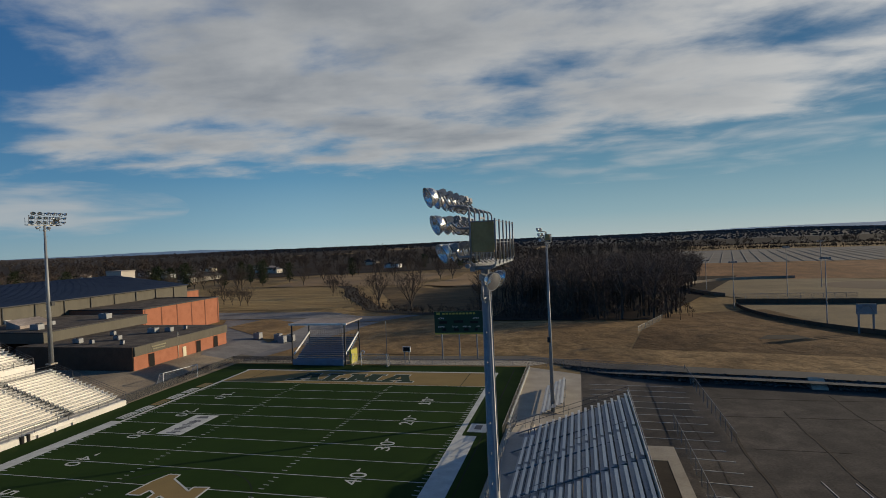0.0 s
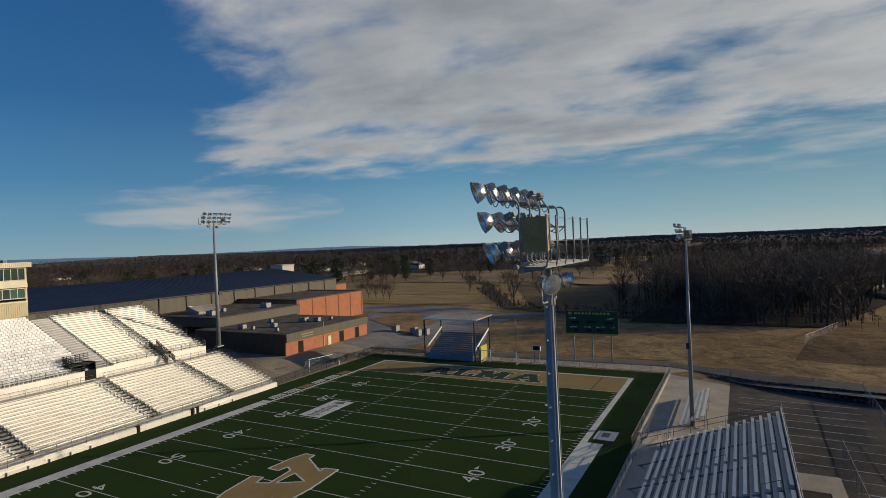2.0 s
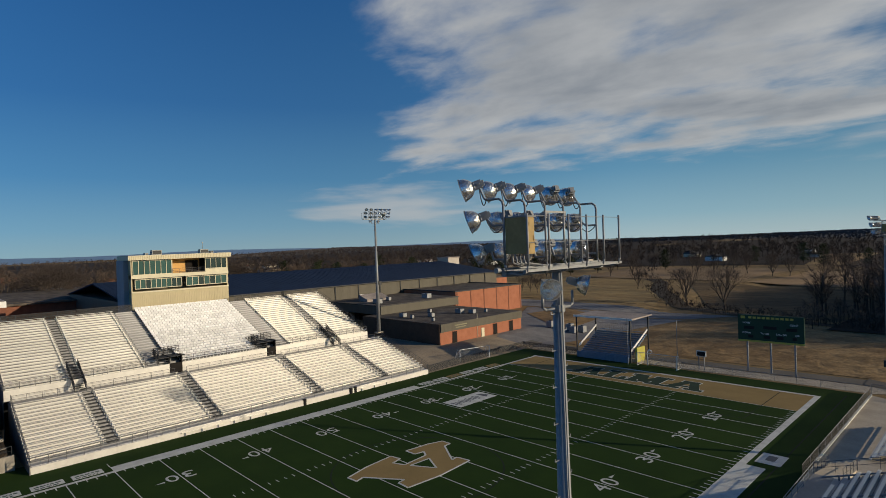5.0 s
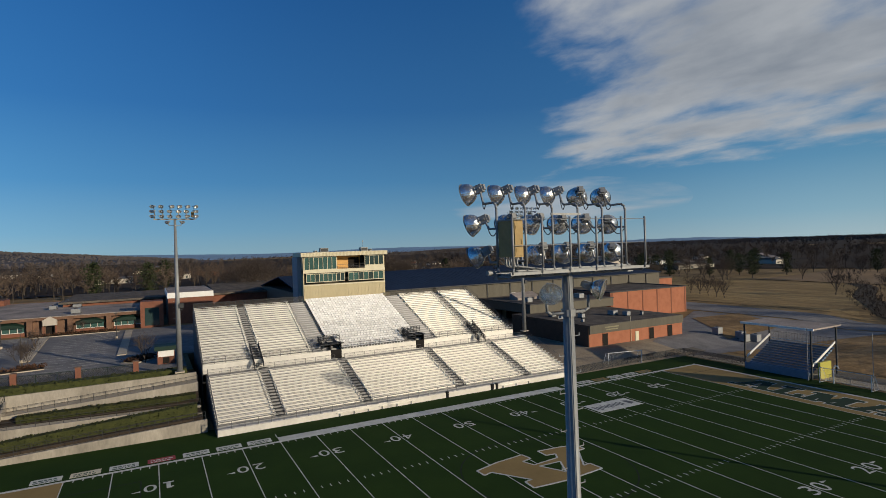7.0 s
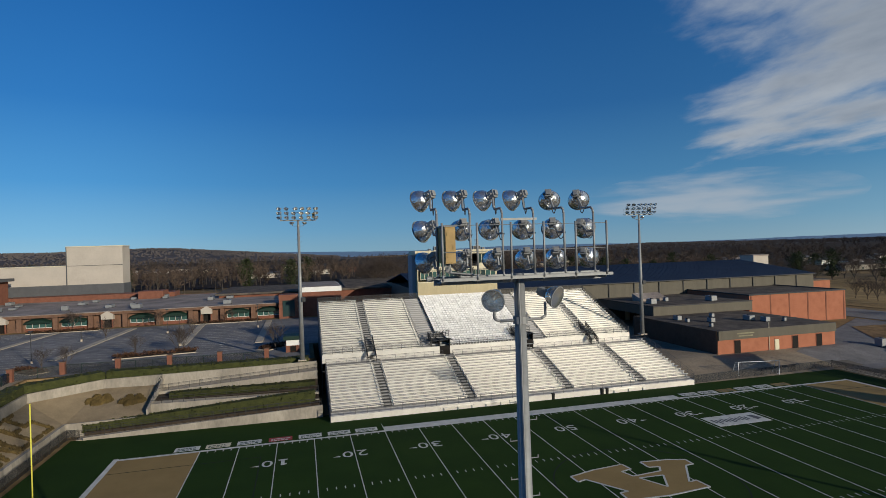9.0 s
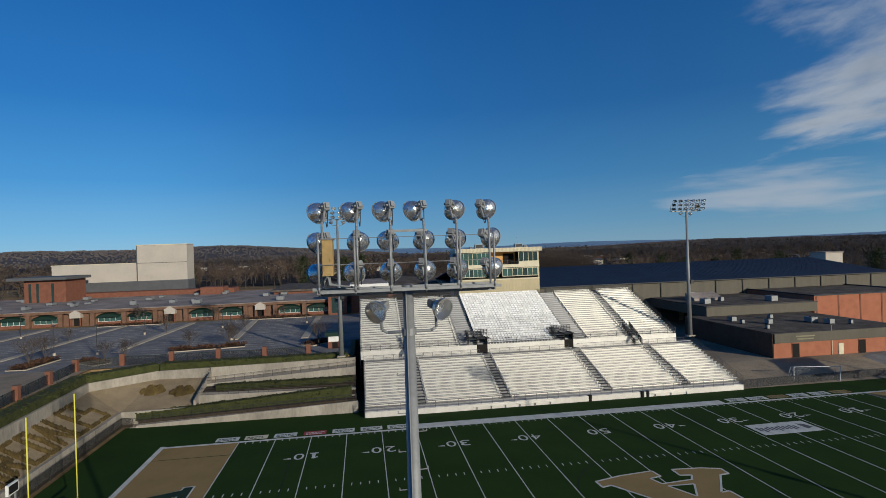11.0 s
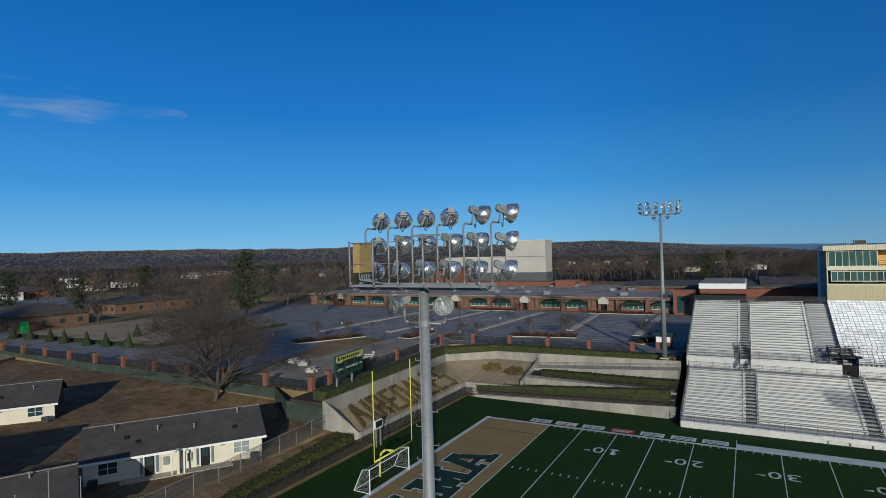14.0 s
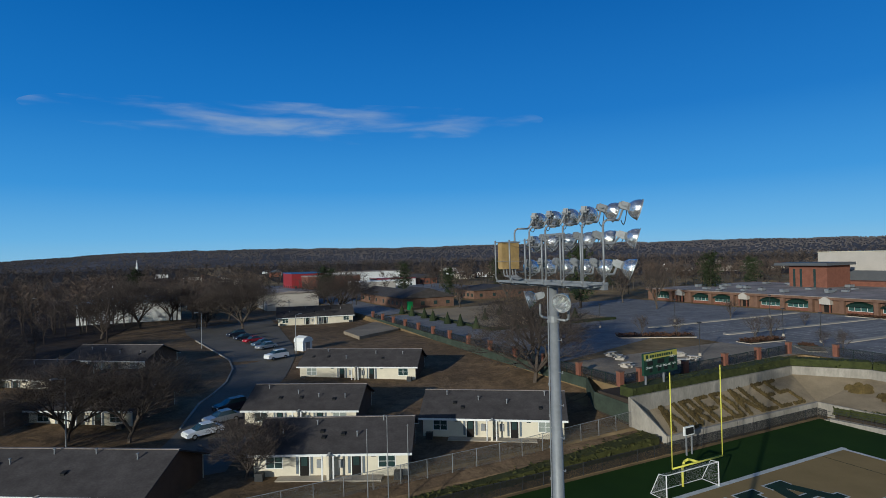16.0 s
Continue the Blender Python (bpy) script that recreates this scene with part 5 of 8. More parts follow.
for y0, y1, z1 in ((49.6, 51.0, 3.9), (59.4, 60.3, 3.4), (63.7, 65.1, 3.9), (69.8, 71.2, 3.9)):
    d = part("door", Build().box(-44.5, -44.40, y0 - 0.08, y1 + 0.08, 1.3, z1 + 0.08), CREAMTRIM if z1 < 3.6 else BRICKD, fh)
    part("door_leaf", Build().box(-44.42, -44.37, y0, y1, 1.3, z1), CREAMTRIM if z1 < 3.6 else DARKIN, d, "dark recessed doorway" if z1 > 3.6 else "pale steel door")
part("sign_bars", Build().box(-44.27, -44.2, 50.2, 54.2, 5.15, 5.4).box(-44.27, -44.2, 50.5, 53.9, 4.65, 4.88), OLIVEGREY, fh, "two bars of lettering")
part("downpipe", Build().tube((-44.35, 57.9, 1.4), (-44.35, 57.9, 7.0), 0.06), CREAMTRIM, fh)
for x, y, w in ((-50, 49, 0.7), (-56, 54, 1.4), (-55, 63, 2.0), (-52, 64.5, 1.6), (-50.5, 68, 0.7), (-62, 50, 1.6), (-58, 49.5, 0.8), (-63, 60, 1.0)):
    unit(x, y, 5.97, w, w * 0.7, 0.6 + 0.25 * w)
mid = thing("field_house_upper_block", "raised middle block of the field house with metal parapet", "building")
part("wall", Build().box(-96, -70.4, 49.6, 78.5, 5.9, 8.3), BROWNMETAL, mid, "olive metal wall")
part("roof", Build().box(-95.8, -70.6, 49.8, 78.3, 8.3, 8.33), FLATROOF, mid)
part("trim", Build().box(-96.1, -70.3, 49.5, 78.6, 8.1, 8.29), DARKSTEEL, mid)
for x, y, w in ((-76, 53, 2.2), (-80, 60, 1.2), (-75, 70, 2.4)):
    unit(x, y, 8.33, w, w * 0.7, 0.6 + 0.3 * w)
part("hatch", Build().prism([(-86, 54), (-82, 54), (-82, 62), (-86, 62)], 8.33, [10.2, 9.0, 9.0, 10.2]), GREYROOF, mid, "sloping roof hatch")
hall = thing("brick_hall", "tall orange brick hall with pilasters", "building")
part("wall", Build().box(-106, -73, 80, 111.7, 1.0, 9.2), BRICK, hall, "orange brick wall")
part("roof", Build().box(-105.7, -73.3, 80.3, 111.4, 9.2, 9.25), FLATROOF, hall)
part("coping", Build().box(-106.1, -72.85, 79.85, 80.25, 9.2, 9.5).box(-73.25, -72.85, 80.25, 111.85, 9.2, 9.5).box(-106.1, -73.25, 111.45, 111.85, 9.2, 9.5), DARKSTEEL, hall)
for k in range(6):
    y = 80.6 + k * 6.1
    part("pilaster", Build().box(-73, -72.93, y - 0.16, y + 0.16, 1.0, 9.15), BRICKD, hall)
    part("pilaster_shadow_joint", Build().box(-73, -72.92, y + 0.14, y + 0.19, 1.0, 9.1), BRICKD, hall)
gym = thing("gymnasium", "long metal gymnasium with a low blue grey roof", "building")
GX, GY0, GY1 = -97, -2, 127.5
part("wall", Build().box(GX - 62, GX, GY0, GY1, 1.0, 12.6), BROWNMETAL, gym, "olive brown metal wall")
rib = Build()
for k in range(300):
    y = GY0 + 0.4 + k * (GY1 - GY0 - 0.6) / 300
    rib.box(GX, GX + 0.010, y, y + 0.08, 2.0, 12.4)
part("wall_rib", rib, BROWNMETAL, gym, kind="stuff")
for k in range(15):
    y = GY0 + 5 + k * 8.4
    part("downpipe", Build().box(GX + 0.07, GX + 0.25, y - 0.13, y + 0.13, 1.4, 12.5), DARKSTEEL, gym)
r = Build()
prof = [(GX + 0.5, 12.55), (GX - 31, 16.6), (GX - 62.5, 12.55), (GX - 62.5, 12.3), (GX - 31, 16.2), (GX + 0.5, 12.3)]
r.add([(x, GY0 - 0.4, z) for x, z in prof] + [(x, GY1 + 0.4, z) for x, z in prof], [tuple(range(6))[::-1], tuple(range(6, 12))] + [(i, (i + 1) % 6, 6 + (i + 1) % 6, 6 + i) for i in range(6)])
part("roof", r, BLUEROOF, gym, "low pitched slate blue metal roof")
seam = Build()
for k in range(86):
    y = GY0 + 0.3 + k * 1.5
    seam.add([(GX + 0.45, y, 12.57), (GX + 0.45, y + 0.08, 12.57), (GX - 31, y + 0.08, 16.66), (GX - 31, y, 16.66), (GX + 0.45, y, 12.50), (GX - 31, y, 16.58), (GX + 0.45, y + 0.08, 12.5), (GX - 31, y + 0.08, 16.58)],
             [(0, 1, 2, 3), (0, 3, 5, 4), (1, 6, 7, 2)])
part("roof_seam", seam, BLUEROOF, gym, kind="stuff")
part("gutter", Build().box(GX + 0.5, GX + 0.7, GY0, GY1, 12.25, 12.5), DARKSTEEL, gym)
part("vent", Build().box(GX + 0.07, GX + 0.7, 62, 63.4, 8.2, 9.2), WHITEP, gym)
part("door", Build().box(GX + 0.07, GX + 0.14, 58.5, 60, 1.4, 5.0), CREAMTRIM, gym)
brick2 = thing("brick_wing", "low orange brick wing behind the gymnasium", "building")
part("wall", Build().box(-124, -102, 128.5, 140, 1.0, 9.5), BRICK, brick2)
part("roof", Build().box(-124.3, -101.7, 128.2, 140.3, 9.5, 9.9), FLATROOF, brick2)
# condensers beyond the field house
for x, y in ((-40.5, 82), (-36, 84), (-34, 82.5), (-33, 85)):
    unit(x, y, land(x, y) + 0.05, 1.6, 1.6, 1.7, "grey outdoor condenser unit on the ground")

# ---- school ----
school = thing("school_building", "long single-storey brick school front with arched bays and green awnings", "school")
SX, SY0, SY1 = -117.0, -172.0, -38.0
part("wall", Build().box(SX - 1.2, SX - 0.9, SY0, SY1, LOT - 0.1, LOT + 3.6), ARCADE, school, "buff wall behind the arches")
part("cornice", Build().box(SX - 1.0, SX + 0.35, SY0, SY1, LOT + 3.55, LOT + 4.25), ARCADE, school, "tan brick band above the arches")
part("coping", Build().box(SX - 1.1, SX + 0.45, SY0, SY1, LOT + 4.25, LOT + 4.4), GREYROOF, school)
part("roof", Build().box(SX - 62, SX - 1.0, SY0, SY1, LOT + 3.9, LOT + 4.15), GREYROOF, school, "flat pale grey roof")
part("back_wall", Build().box(SX - 62.3, SX - 62, SY0, SY1, LOT - 0.1, LOT + 4.2), BRICKD, school)
BAY = 8.15
nb = int((SY1 - SY0) / BAY)
for k in range(nb + 1):
    y = SY1 - 0.4 - k * BAY
    part("pilaster", Build().box(SX - 1.0, SX + 0.25, y - 0.55, y + 0.55, LOT, LOT + 3.5), ARCADE, school)
    if k == nb:
        break
    yc = y - BAY / 2
    if k % 3 == 2:
        porch = part("entrance", Build().box(SX - 0.9, SX + 0.7, yc - 1.4, yc + 1.4, LOT + 2.3, LOT + 3.4).prism([(SX - 0.9, yc - 1.5), (SX + 0.75, yc - 1.5), (SX + 0.75, yc + 1.5), (SX - 0.9, yc + 1.5)], LOT + 3.4, LOT + 3.55), PRECAST, school, "pale entrance portal")
        part("gable", Build().prism([(SX - 0.9, yc - 1.5), (SX + 0.75, yc - 1.5), (SX + 0.75, yc), (SX - 0.9, yc)], LOT + 3.55, [LOT + 3.56, LOT + 3.56, LOT + 4.5, LOT + 4.5]).prism([(SX - 0.9, yc), (SX + 0.75, yc), (SX + 0.75, yc + 1.5), (SX - 0.9, yc + 1.5)], LOT + 3.55, [LOT + 4.5, LOT + 4.5, LOT + 3.56, LOT + 3.56]), PRECAST, porch)
        part("doorway", Build().box(SX - 0.9, SX - 0.86, yc - 1.0, yc + 1.0, LOT, LOT + 2.3), DARKIN, porch, "dark glazed doors")
        for e in (-1.25, 1.25):
            part("column", Build().box(SX + 0.35, SX + 0.65, yc + e - 0.15, yc + e + 0.15, LOT, LOT + 2.3), BRICKD, porch)
    else:
        aw, n = Build(), 8
        for s in range(n + 1):
            u0 = -1 + 2 * s / n
            z0, a0 = LOT + 2.5 + 0.75 * (1 - u0 * u0), yc + u0 * 3.1
            aw.v += [(SX - 0.85, a0, z0 + 0.15), (SX + 0.15, a0, z0 - 0.25), (SX + 0.15, a0, LOT + 2.1)]
        aw.f = [(s * 3 + e, s * 3 + 3 + e, s * 3 + 4 + e, s * 3 + 1 + e) for s in range(n) for e in (0, 1)]
        part("awning", aw, AWNING, school, "arched dark green awning")
        for w in range(4):
            wy = yc - 2.9 + w * 1.5
            win = part("window", Build().box(SX - 0.9, SX - 0.84, wy - 0.05, wy + 1.35, LOT + 0.85, LOT + 0.95).box(SX - 0.9, SX - 0.84, wy - 0.05, wy + 0.03, LOT + 0.95, LOT + 2.7), WHITEP, school)
            part("pane", Build().box(SX - 0.89, SX - 0.86, wy + 0.03, wy + 1.35, LOT + 0.95, LOT + 2.7), GLASSTEAL, win)
        part("sill_wall", Build().box(SX - 0.85, SX - 0.6, yc - 3.1, yc + 3.1, LOT, LOT + 0.8), BRICKD, school)
rs = random.Random(7)
for k in range(34):
    unit(SX - rs.uniform(6, 52), rs.uniform(SY0 + 8, SY1 - 4), LOT + 4.15, rs.uniform(1.2, 3.4), rs.uniform(1.0, 2.2), rs.uniform(0.6, 1.3))
gymn = thing("school_hall", "tall windowless hall of pale precast panels", "school hall")
part("fly_tower", Build().box(-190, -181, -115.5, -97.2, LOT, 28.9), PRECAST, gymn, "pale tall tower")
part("low_hall", Build().box(-204, -181.2, -146, -115.5, LOT, 22.0), PRECAST, gymn)
part("dark_base", Build().box(-190.2, -180.9, -146.2, -97.0, LOT, 15.2), SLATE, gymn, "dark base band")
part("joint", Build().box(-180.98, -180.85, -115.6, -97.2, 22.0, 22.15), SLATE, gymn)
part("joint", Build().box(-180.98, -180.85, -115.7, -115.4, 15.2, 28.9), SLATE, gymn)
part("coping", Build().box(-190.2, -180.8, -115.7, -97.0, 28.9, 29.2), CREAMTRIM, gymn)
part("coping", Build().box(-204.2, -181.0, -146.2, -115.7, 22.0, 22.25), CREAMTRIM, gymn)
part("brick_wing", Build().box(-180.8, -172, -146, -78, LOT, 11.6), BRICKD, gymn, "brick lower wing")
part("brick_block", Build().box(-172, -158, -143, -130, LOT, 17.6), BRICKD, gymn, "tall brick stair block")
for y in (-141.6, -139.2, -134.5):
    part("slot_window", Build().box(-158.0, -157.9, y, y + 0.8, LOT + 1.5, 16.4), GLASS, gymn, "tall dark slot window")
part("stair_roof", Build().prism([(-173, -147), (-155.5, -147), (-155.5, -128.5), (-173, -128.5)], [17.6] * 4, [18.6] * 4), SLATE, gymn)
part("brick_wing", Build().box(-172, -164, -88, -80, LOT, 12.6), BRICKD, gymn, "square brick wing beside the tower")
ann = thing("school_annex", "brick annex with a white parapet beside the stand", "school")
part("wall", Build().box(-148, -118, -33, -22, LOT - 0.1, LOT + 6.9), BRICKD, ann)
part("parapet", Build().box(-148.2, -117.8, -33.2, -21.8, LOT + 6.9, LOT + 8.3), WHITEP, ann, "white parapet band")
part("tower", Build().box(-121, -115, -39.5, -34.2, LOT - 0.1, LOT + 6.6), BRICKD, ann)
part("tower_window", Build().box(-115.02, -114.95, -38.5, -35.2, LOT + 0.5, LOT + 5.0), GLASS, ann)
part("roof", Build().box(-148, -118, -33, -22, LOT + 8.3, LOT + 8.35), GREYROOF, ann)
low = thing("school_north_wing", "low dark-roofed school wing behind the stand", "school")
part("wall", Build().box(-190, -150, -60, 40, LOT - 2, LOT + 5.0), BRICKD, low)
part("roof", Build().box(-191, -149, -61, 41, LOT + 5.0, LOT + 5.6), FLATROOF, low)
part("hip", Build().prism([(-186, -18), (-154, -18), (-154, 30), (-186, 30)], LOT + 5.6, [LOT + 7.0, LOT + 5.7, LOT + 5.7, LOT + 7.0]), FLATROOF, low, "sloping dark roof")
gate = thing("ticket_kiosk", "small brick ticket kiosk with a green roof and white sign", "kiosk")
part("wall", Build().box(-60.3, -57.5, -36.2, -33.6, LOT, LOT + 2.3), BRICKD, gate)
part("sign", Build().box(-57.5, -57.4, -36.1, -33.7, LOT + 1.25, LOT + 2.25), WHITEP, gate, "blank white sign board")
part("roof", Build().prism([(-60.7, -36.6), (-57.1, -36.6), (-57.1, -33.2), (-60.7, -33.2)], [LOT + 2.3] * 4, [LOT + 3.0] * 4), AWNING, gate)
part("opening", Build().box(-57.5, -57.42, -35.4, -34.4, LOT + 0.1, LOT + 1.15), DARKIN, gate)

# ---- terraced end behind the near end zone ----
def hedge(name, a, b, width, z0, z1, material, label, seed, lump=0.16, clumps=26.0, parent=None):
    """A clipped hedge along a-b: a core with hundreds of small leaf tufts over it. z0, z1: pairs for the two ends (base, top)."""
    r = random.Random(seed)
    a, b = Vector(a), Vector(b)
    length = (b - a).length
    d = (b - a) / length
    s = Vector((-d.y, d.x))
    g = Build().wall_line(tuple(a), tuple(b), width * 0.86, z0, (z1[0] - 0.06, z1[1] - 0.06))
    for _ in range(int(length * clumps)):
        u, w = r.random(), r.uniform(-1, 1)
        base = z0[0] + (z0[1] - z0[0]) * u
        top = z1[0] + (z1[1] - z1[0]) * u
        face = r.random()
        h = top - 0.05 if face < 0.5 else r.uniform(base + 0.05, top)
        off = w * width / 2 if face < 0.5 else math.copysign(width * 0.45, w)
        p = a + d * length * u + s * off
        n = 3
        k = lump * r.uniform(0.6, 1.5)
        vs = []
        for q in range(4):
            an = r.uniform(0, 6.28)
            vs.append((p.x + k * math.cos(an), p.y + k * math.sin(an), h + r.uniform(-k, k * 0.8)))
        g.add(vs, [(0, 1, 2), (0, 2, 3), (1, 3, 2)])
    if parent is not None:
        return part(name, g, material, parent)
    return solid(name, g, material, label, "hedge")


def fence(name, points, height, label, fabric, post, step=2.5, r=0.035, group="", top=True, category="fence", rail=None):
    """A mesh fence along points (x, y, z): every post is a part, the fabric another."""
    f = thing(name, label, category, group)
    fab = Build()
    for (x0, y0, z0), (x1, y1, z1) in zip(points, points[1:]):
        a, b = Vector((x0, y0, z0)), Vector((x1, y1, z1))
        n = max(1, round((b - a).length / step))
        for k in range(n):
            p = a.lerp(b, k / n)
            part("post", Build().tube(p, p + Vector((0, 0, height + 0.05)), r, n=6), post, f)
        if top:
            part("top_rail", Build().tube(a + Vector((0, 0, height)), b + Vector((0, 0, height)), r * 0.8, n=6), post, f)
        fab.wall_line((x0, y0), (x1, y1), 0.012, (z0 + 0.04, z1 + 0.04), (z0 + height - 0.02, z1 + height - 0.02))
    if fabric:
        part("mesh", fab, fabric, f, "wire mesh")
    return f


# retaining walls
lower = thing("lower_retaining_wall", "pale concrete retaining wall at the foot of the bank", "retaining wall", kind="structure")
part("wall", Build().wall_line((-7.2, -64.6), (-37.2, -64.6), 0.35, -0.05, (1.7, 1.75)), WALLCONC, lower)
part("wall", Build().wall_line((-7.2, -64.6), (-5.2, -68.3), 0.35, -0.05, (1.7, 5.75)), WALLCONC, lower, "stepped end wall of the bank")
part("wall", Build().wall_line((-37.2, -64.6), (-37.8, -31.0), 0.3, -0.05, (1.75, 1.9)), WALLCONC, lower)
for k in range(9):
    part("joint", Build().box(-10 - k * 3.2, -9.95 - k * 3.2, -64.42, -64.415, 0.3, 1.7), DARKSTEEL, lower)
upper = thing("upper_retaining_wall", "pale concrete retaining wall at the top of the bank", "retaining wall", kind="structure")
part("wall", Build().wall_line((-5.0, -68.4), (-41.0, -70.6), 0.35, -0.05, (5.8, 5.45)), WALLCONC, upper)
part("wall", Build().wall_line((-41.0, -70.6), (-47.4, -63.0), 0.35, -0.05, (5.45, 5.45)), WALLCONC, upper)
part("wall", Build().wall_line((-47.4, -63.0), (-47.0, -31.0), 0.35, -0.05, (5.45, 5.85)), WALLCONC, upper)
bank = Build()
bank.v = [(-7.0, -64.7, 1.55), (-37.3, -64.7, 1.6), (-40.9, -70.5, 4.2), (-5.3, -68.5, 3.9), (-37.9, -54.6, 1.6), (-47.2, -54.6, 4.0), (-47.2, -63.0, 4.1)]
bank.f = [(0, 3, 2, 1), (1, 2, 6), (1, 6, 5), (1, 5, 4)]
solid("gravel_bank", bank, GRAVEL, "sloping tan gravel bank behind the end zone", "bank", kind="structure")
part("drop_wall", Build().wall_line((-37.9, -54.6), (-47.2, -54.6), 0.3, -0.05, (2.6, 4.9)), WALLCONC, upper)

# hedge lettering on the bank
LX = Vector((-1, -0.045, 0)).normalized()
def bank_point(u, v):
    """u metres along the bank from its near end, v up the slope (0 to 1)."""
    x = -8.6 - u
    y0, y1 = -64.9, -68.55 - 0.06 * (-x - 5)
    z0, z1 = 1.6, 3.9 + 0.008 * (-x - 5)
    return Vector((x, y0 + (y1 - y0) * v, z0 + (z1 - z0) * v))


def hedge_stroke(g, r, u0, v0, u1, v1, w=0.5):
    """A clipped hedge between two points of the bank."""
    n = max(2, int(math.hypot(u1 - u0, (v1 - v0) * 5) * 2.2))
    ends = [bank_point(u0, v0), bank_point(u1, v1)]
    g.tube(ends[0] + Vector((0, 0, 0.05)), ends[1] + Vector((0, 0, 0.05)), w * 0.95, w * 0.95, 9)
    for k in range(n + 1):
        p = bank_point(u0 + (u1 - u0) * k / n, v0 + (v1 - v0) * k / n)
        for _ in range(14):
            q = p + Vector((r.uniform(-w, w), r.uniform(-w, w) * 0.9, 0))
            h, s = r.uniform(0.26, 0.46), r.uniform(0.08, 0.15)
            g.add([(q.x - s, q.y - s, q.z - 0.15), (q.x + s, q.y - s, q.z - 0.15), (q.x + s, q.y + s, q.z + 0.05), (q.x - s, q.y + s, q.z + 0.05), (q.x + r.uniform(-.1, .1), q.y + r.uniform(-.1, .1), q.z + h)],
                  [(0, 1, 4), (1, 2, 4), (2, 3, 4), (3, 0, 4)])


STROKES = {"A": "00 51 51 a0 35 75", "I": "50 51", "R": "10 11 11 81 81 85 85 15 55 90", "E": "10 11 11 91 15 75 10 90", "D": "10 11 11 71 71 95 95 70 70 10", "L": "10 11 10 90", "S": "91 11 11 15 15 95 95 90 90 10"}
u = 0.4
for i, c in enumerate("AIREDALES"):
    g, r = Build(), random.Random(40 + i)
    w = 1.0 if c == "I" else 2.5
    seq = STROKES[c].split()
    for p, q in zip(seq[::2], seq[1::2]):
        dec = lambda s: (int(s[0], 16) / 10 * w, {"0": 0.08, "1": 0.90, "5": 0.5}[s[1]])
        (ua, va), (ub, vb) = dec(p), dec(q)
        hedge_stroke(g, r, u + ua, va, u + ub, vb, 0.27)
    solid("hedge_letter", g, BROWNHEDGE, f"brown clipped hedge shaped as the letter {c}", "hedge", "letters on the bank")
    u += w + 0.68
for x, y in ((-43.0, -62.2), (-42.2, -57.6)):
    g, r = Build(), random.Random(int(-y))
    for dx, dy in ((0.3, 0), (0.45, 0.35), (0.45, -0.35), (0.0, 1.25), (-0.1, -1.25), (-1.1, 0.62), (-1.15, -0.6)):
        for _ in range(60):
            a, q = r.uniform(0, 6.28), 0.55 * math.sqrt(r.random())
            px, py = x + dx + q * math.cos(a), y + dy + q * math.sin(a)
            pz = 1.72 + (-37.6 - px) / 9.6 * 2.45
            s = 0.2
            g.add([(px - s, py - s, pz - 0.1), (px + s, py - s, pz - 0.1), (px, py + s, pz), (px, py, pz + 0.1 + 0.5 * math.sqrt(max(0.0, 1 - (q / 0.6) ** 2)))], [(0, 1, 3), (1, 2, 3), (2, 0, 3)])
    solid("paw_shrub", g, BROWNHEDGE, "paw-shaped group of clipped brown shrubs on the bank", "shrub", "paw shrubs")

# switchback ramp between bank and stand
sw = thing("switchback_ramp", "concrete switchback ramp with low walls beside the stand", "ramp", kind="structure")
part("outer_wall", Build().wall_line((-34.9, -61.6), (-34.5, -30.6), 0.3, -0.05, (0.35, 1.75)), WALLCONC, sw)
part("lower_path", Build().prism([(-36.6, -62.5), (-34.9, -62.5), (-34.7, -30.6), (-36.6, -30.6)], -0.05, [0.05, 0.05, 1.2, 1.2]), CONC, sw)
part("middle_wall", Build().wall_line((-39.6, -54.6), (-39.6, -31), 0.3, -0.05, (2.9, 2.5)), WALLCONC, sw)
part("middle_path", Build().prism([(-41.6, -54.6), (-39.7, -54.6), (-39.7, -31), (-41.6, -31)], -0.05, [2.8, 2.8, 2.2, 2.2]), CONC, sw)
part("upper_wall", Build().wall_line((-44.1, -54.6), (-44.1, -31), 0.3, -0.05, (3.6, 4.9)), WALLCONC, sw)
part("upper_path", Build().prism([(-46.9, -54.6), (-44.2, -54.6), (-44.2, -31), (-46.9, -31)], -0.05, [3.5, 3.5, 4.8, 4.8]), CONC, sw)
part("planter_fill", Build().prism([(-39.5, -62.0), (-36.7, -62.0), (-36.7, -31.0), (-39.5, -31.0)], -0.05, [0.9, 0.5, 1.5, 2.2]), DIRT, sw)
part("planter_fill", Build().prism([(-44.0, -54.6), (-41.7, -54.6), (-41.7, -31.0), (-44.0, -31.0)], -0.05, [3.2, 2.9, 2.6, 3.6]), DIRT, sw)
for a, b, h in (((-34.8, -62, 0.35), (-34.5, -30.8, 1.75), 1.0), ((-36.7, -62, 0.3), (-36.7, -31, 1.3), 0.9), ((-39.6, -54.6, 2.9), (-39.6, -31, 2.5), 0.95), ((-44.1, -54.6, 3.6), (-44.1, -31, 4.9), 0.95), ((-41.5, -54.6, 2.8), (-47, -54.6, 4.9), 1.0)):
    railing("ramp_rail", a, b, sw, h, 1.5, (1.0, 0.5), 0.028, DARKSTEEL)
hedge("hedge", (-37.6, -62.4), (-38.0, -31.6), 1.4, (0.4, 1.4), (1.45, 3.3), EVERGREEN, "dark green clipped hedge beside the ramp", 1)
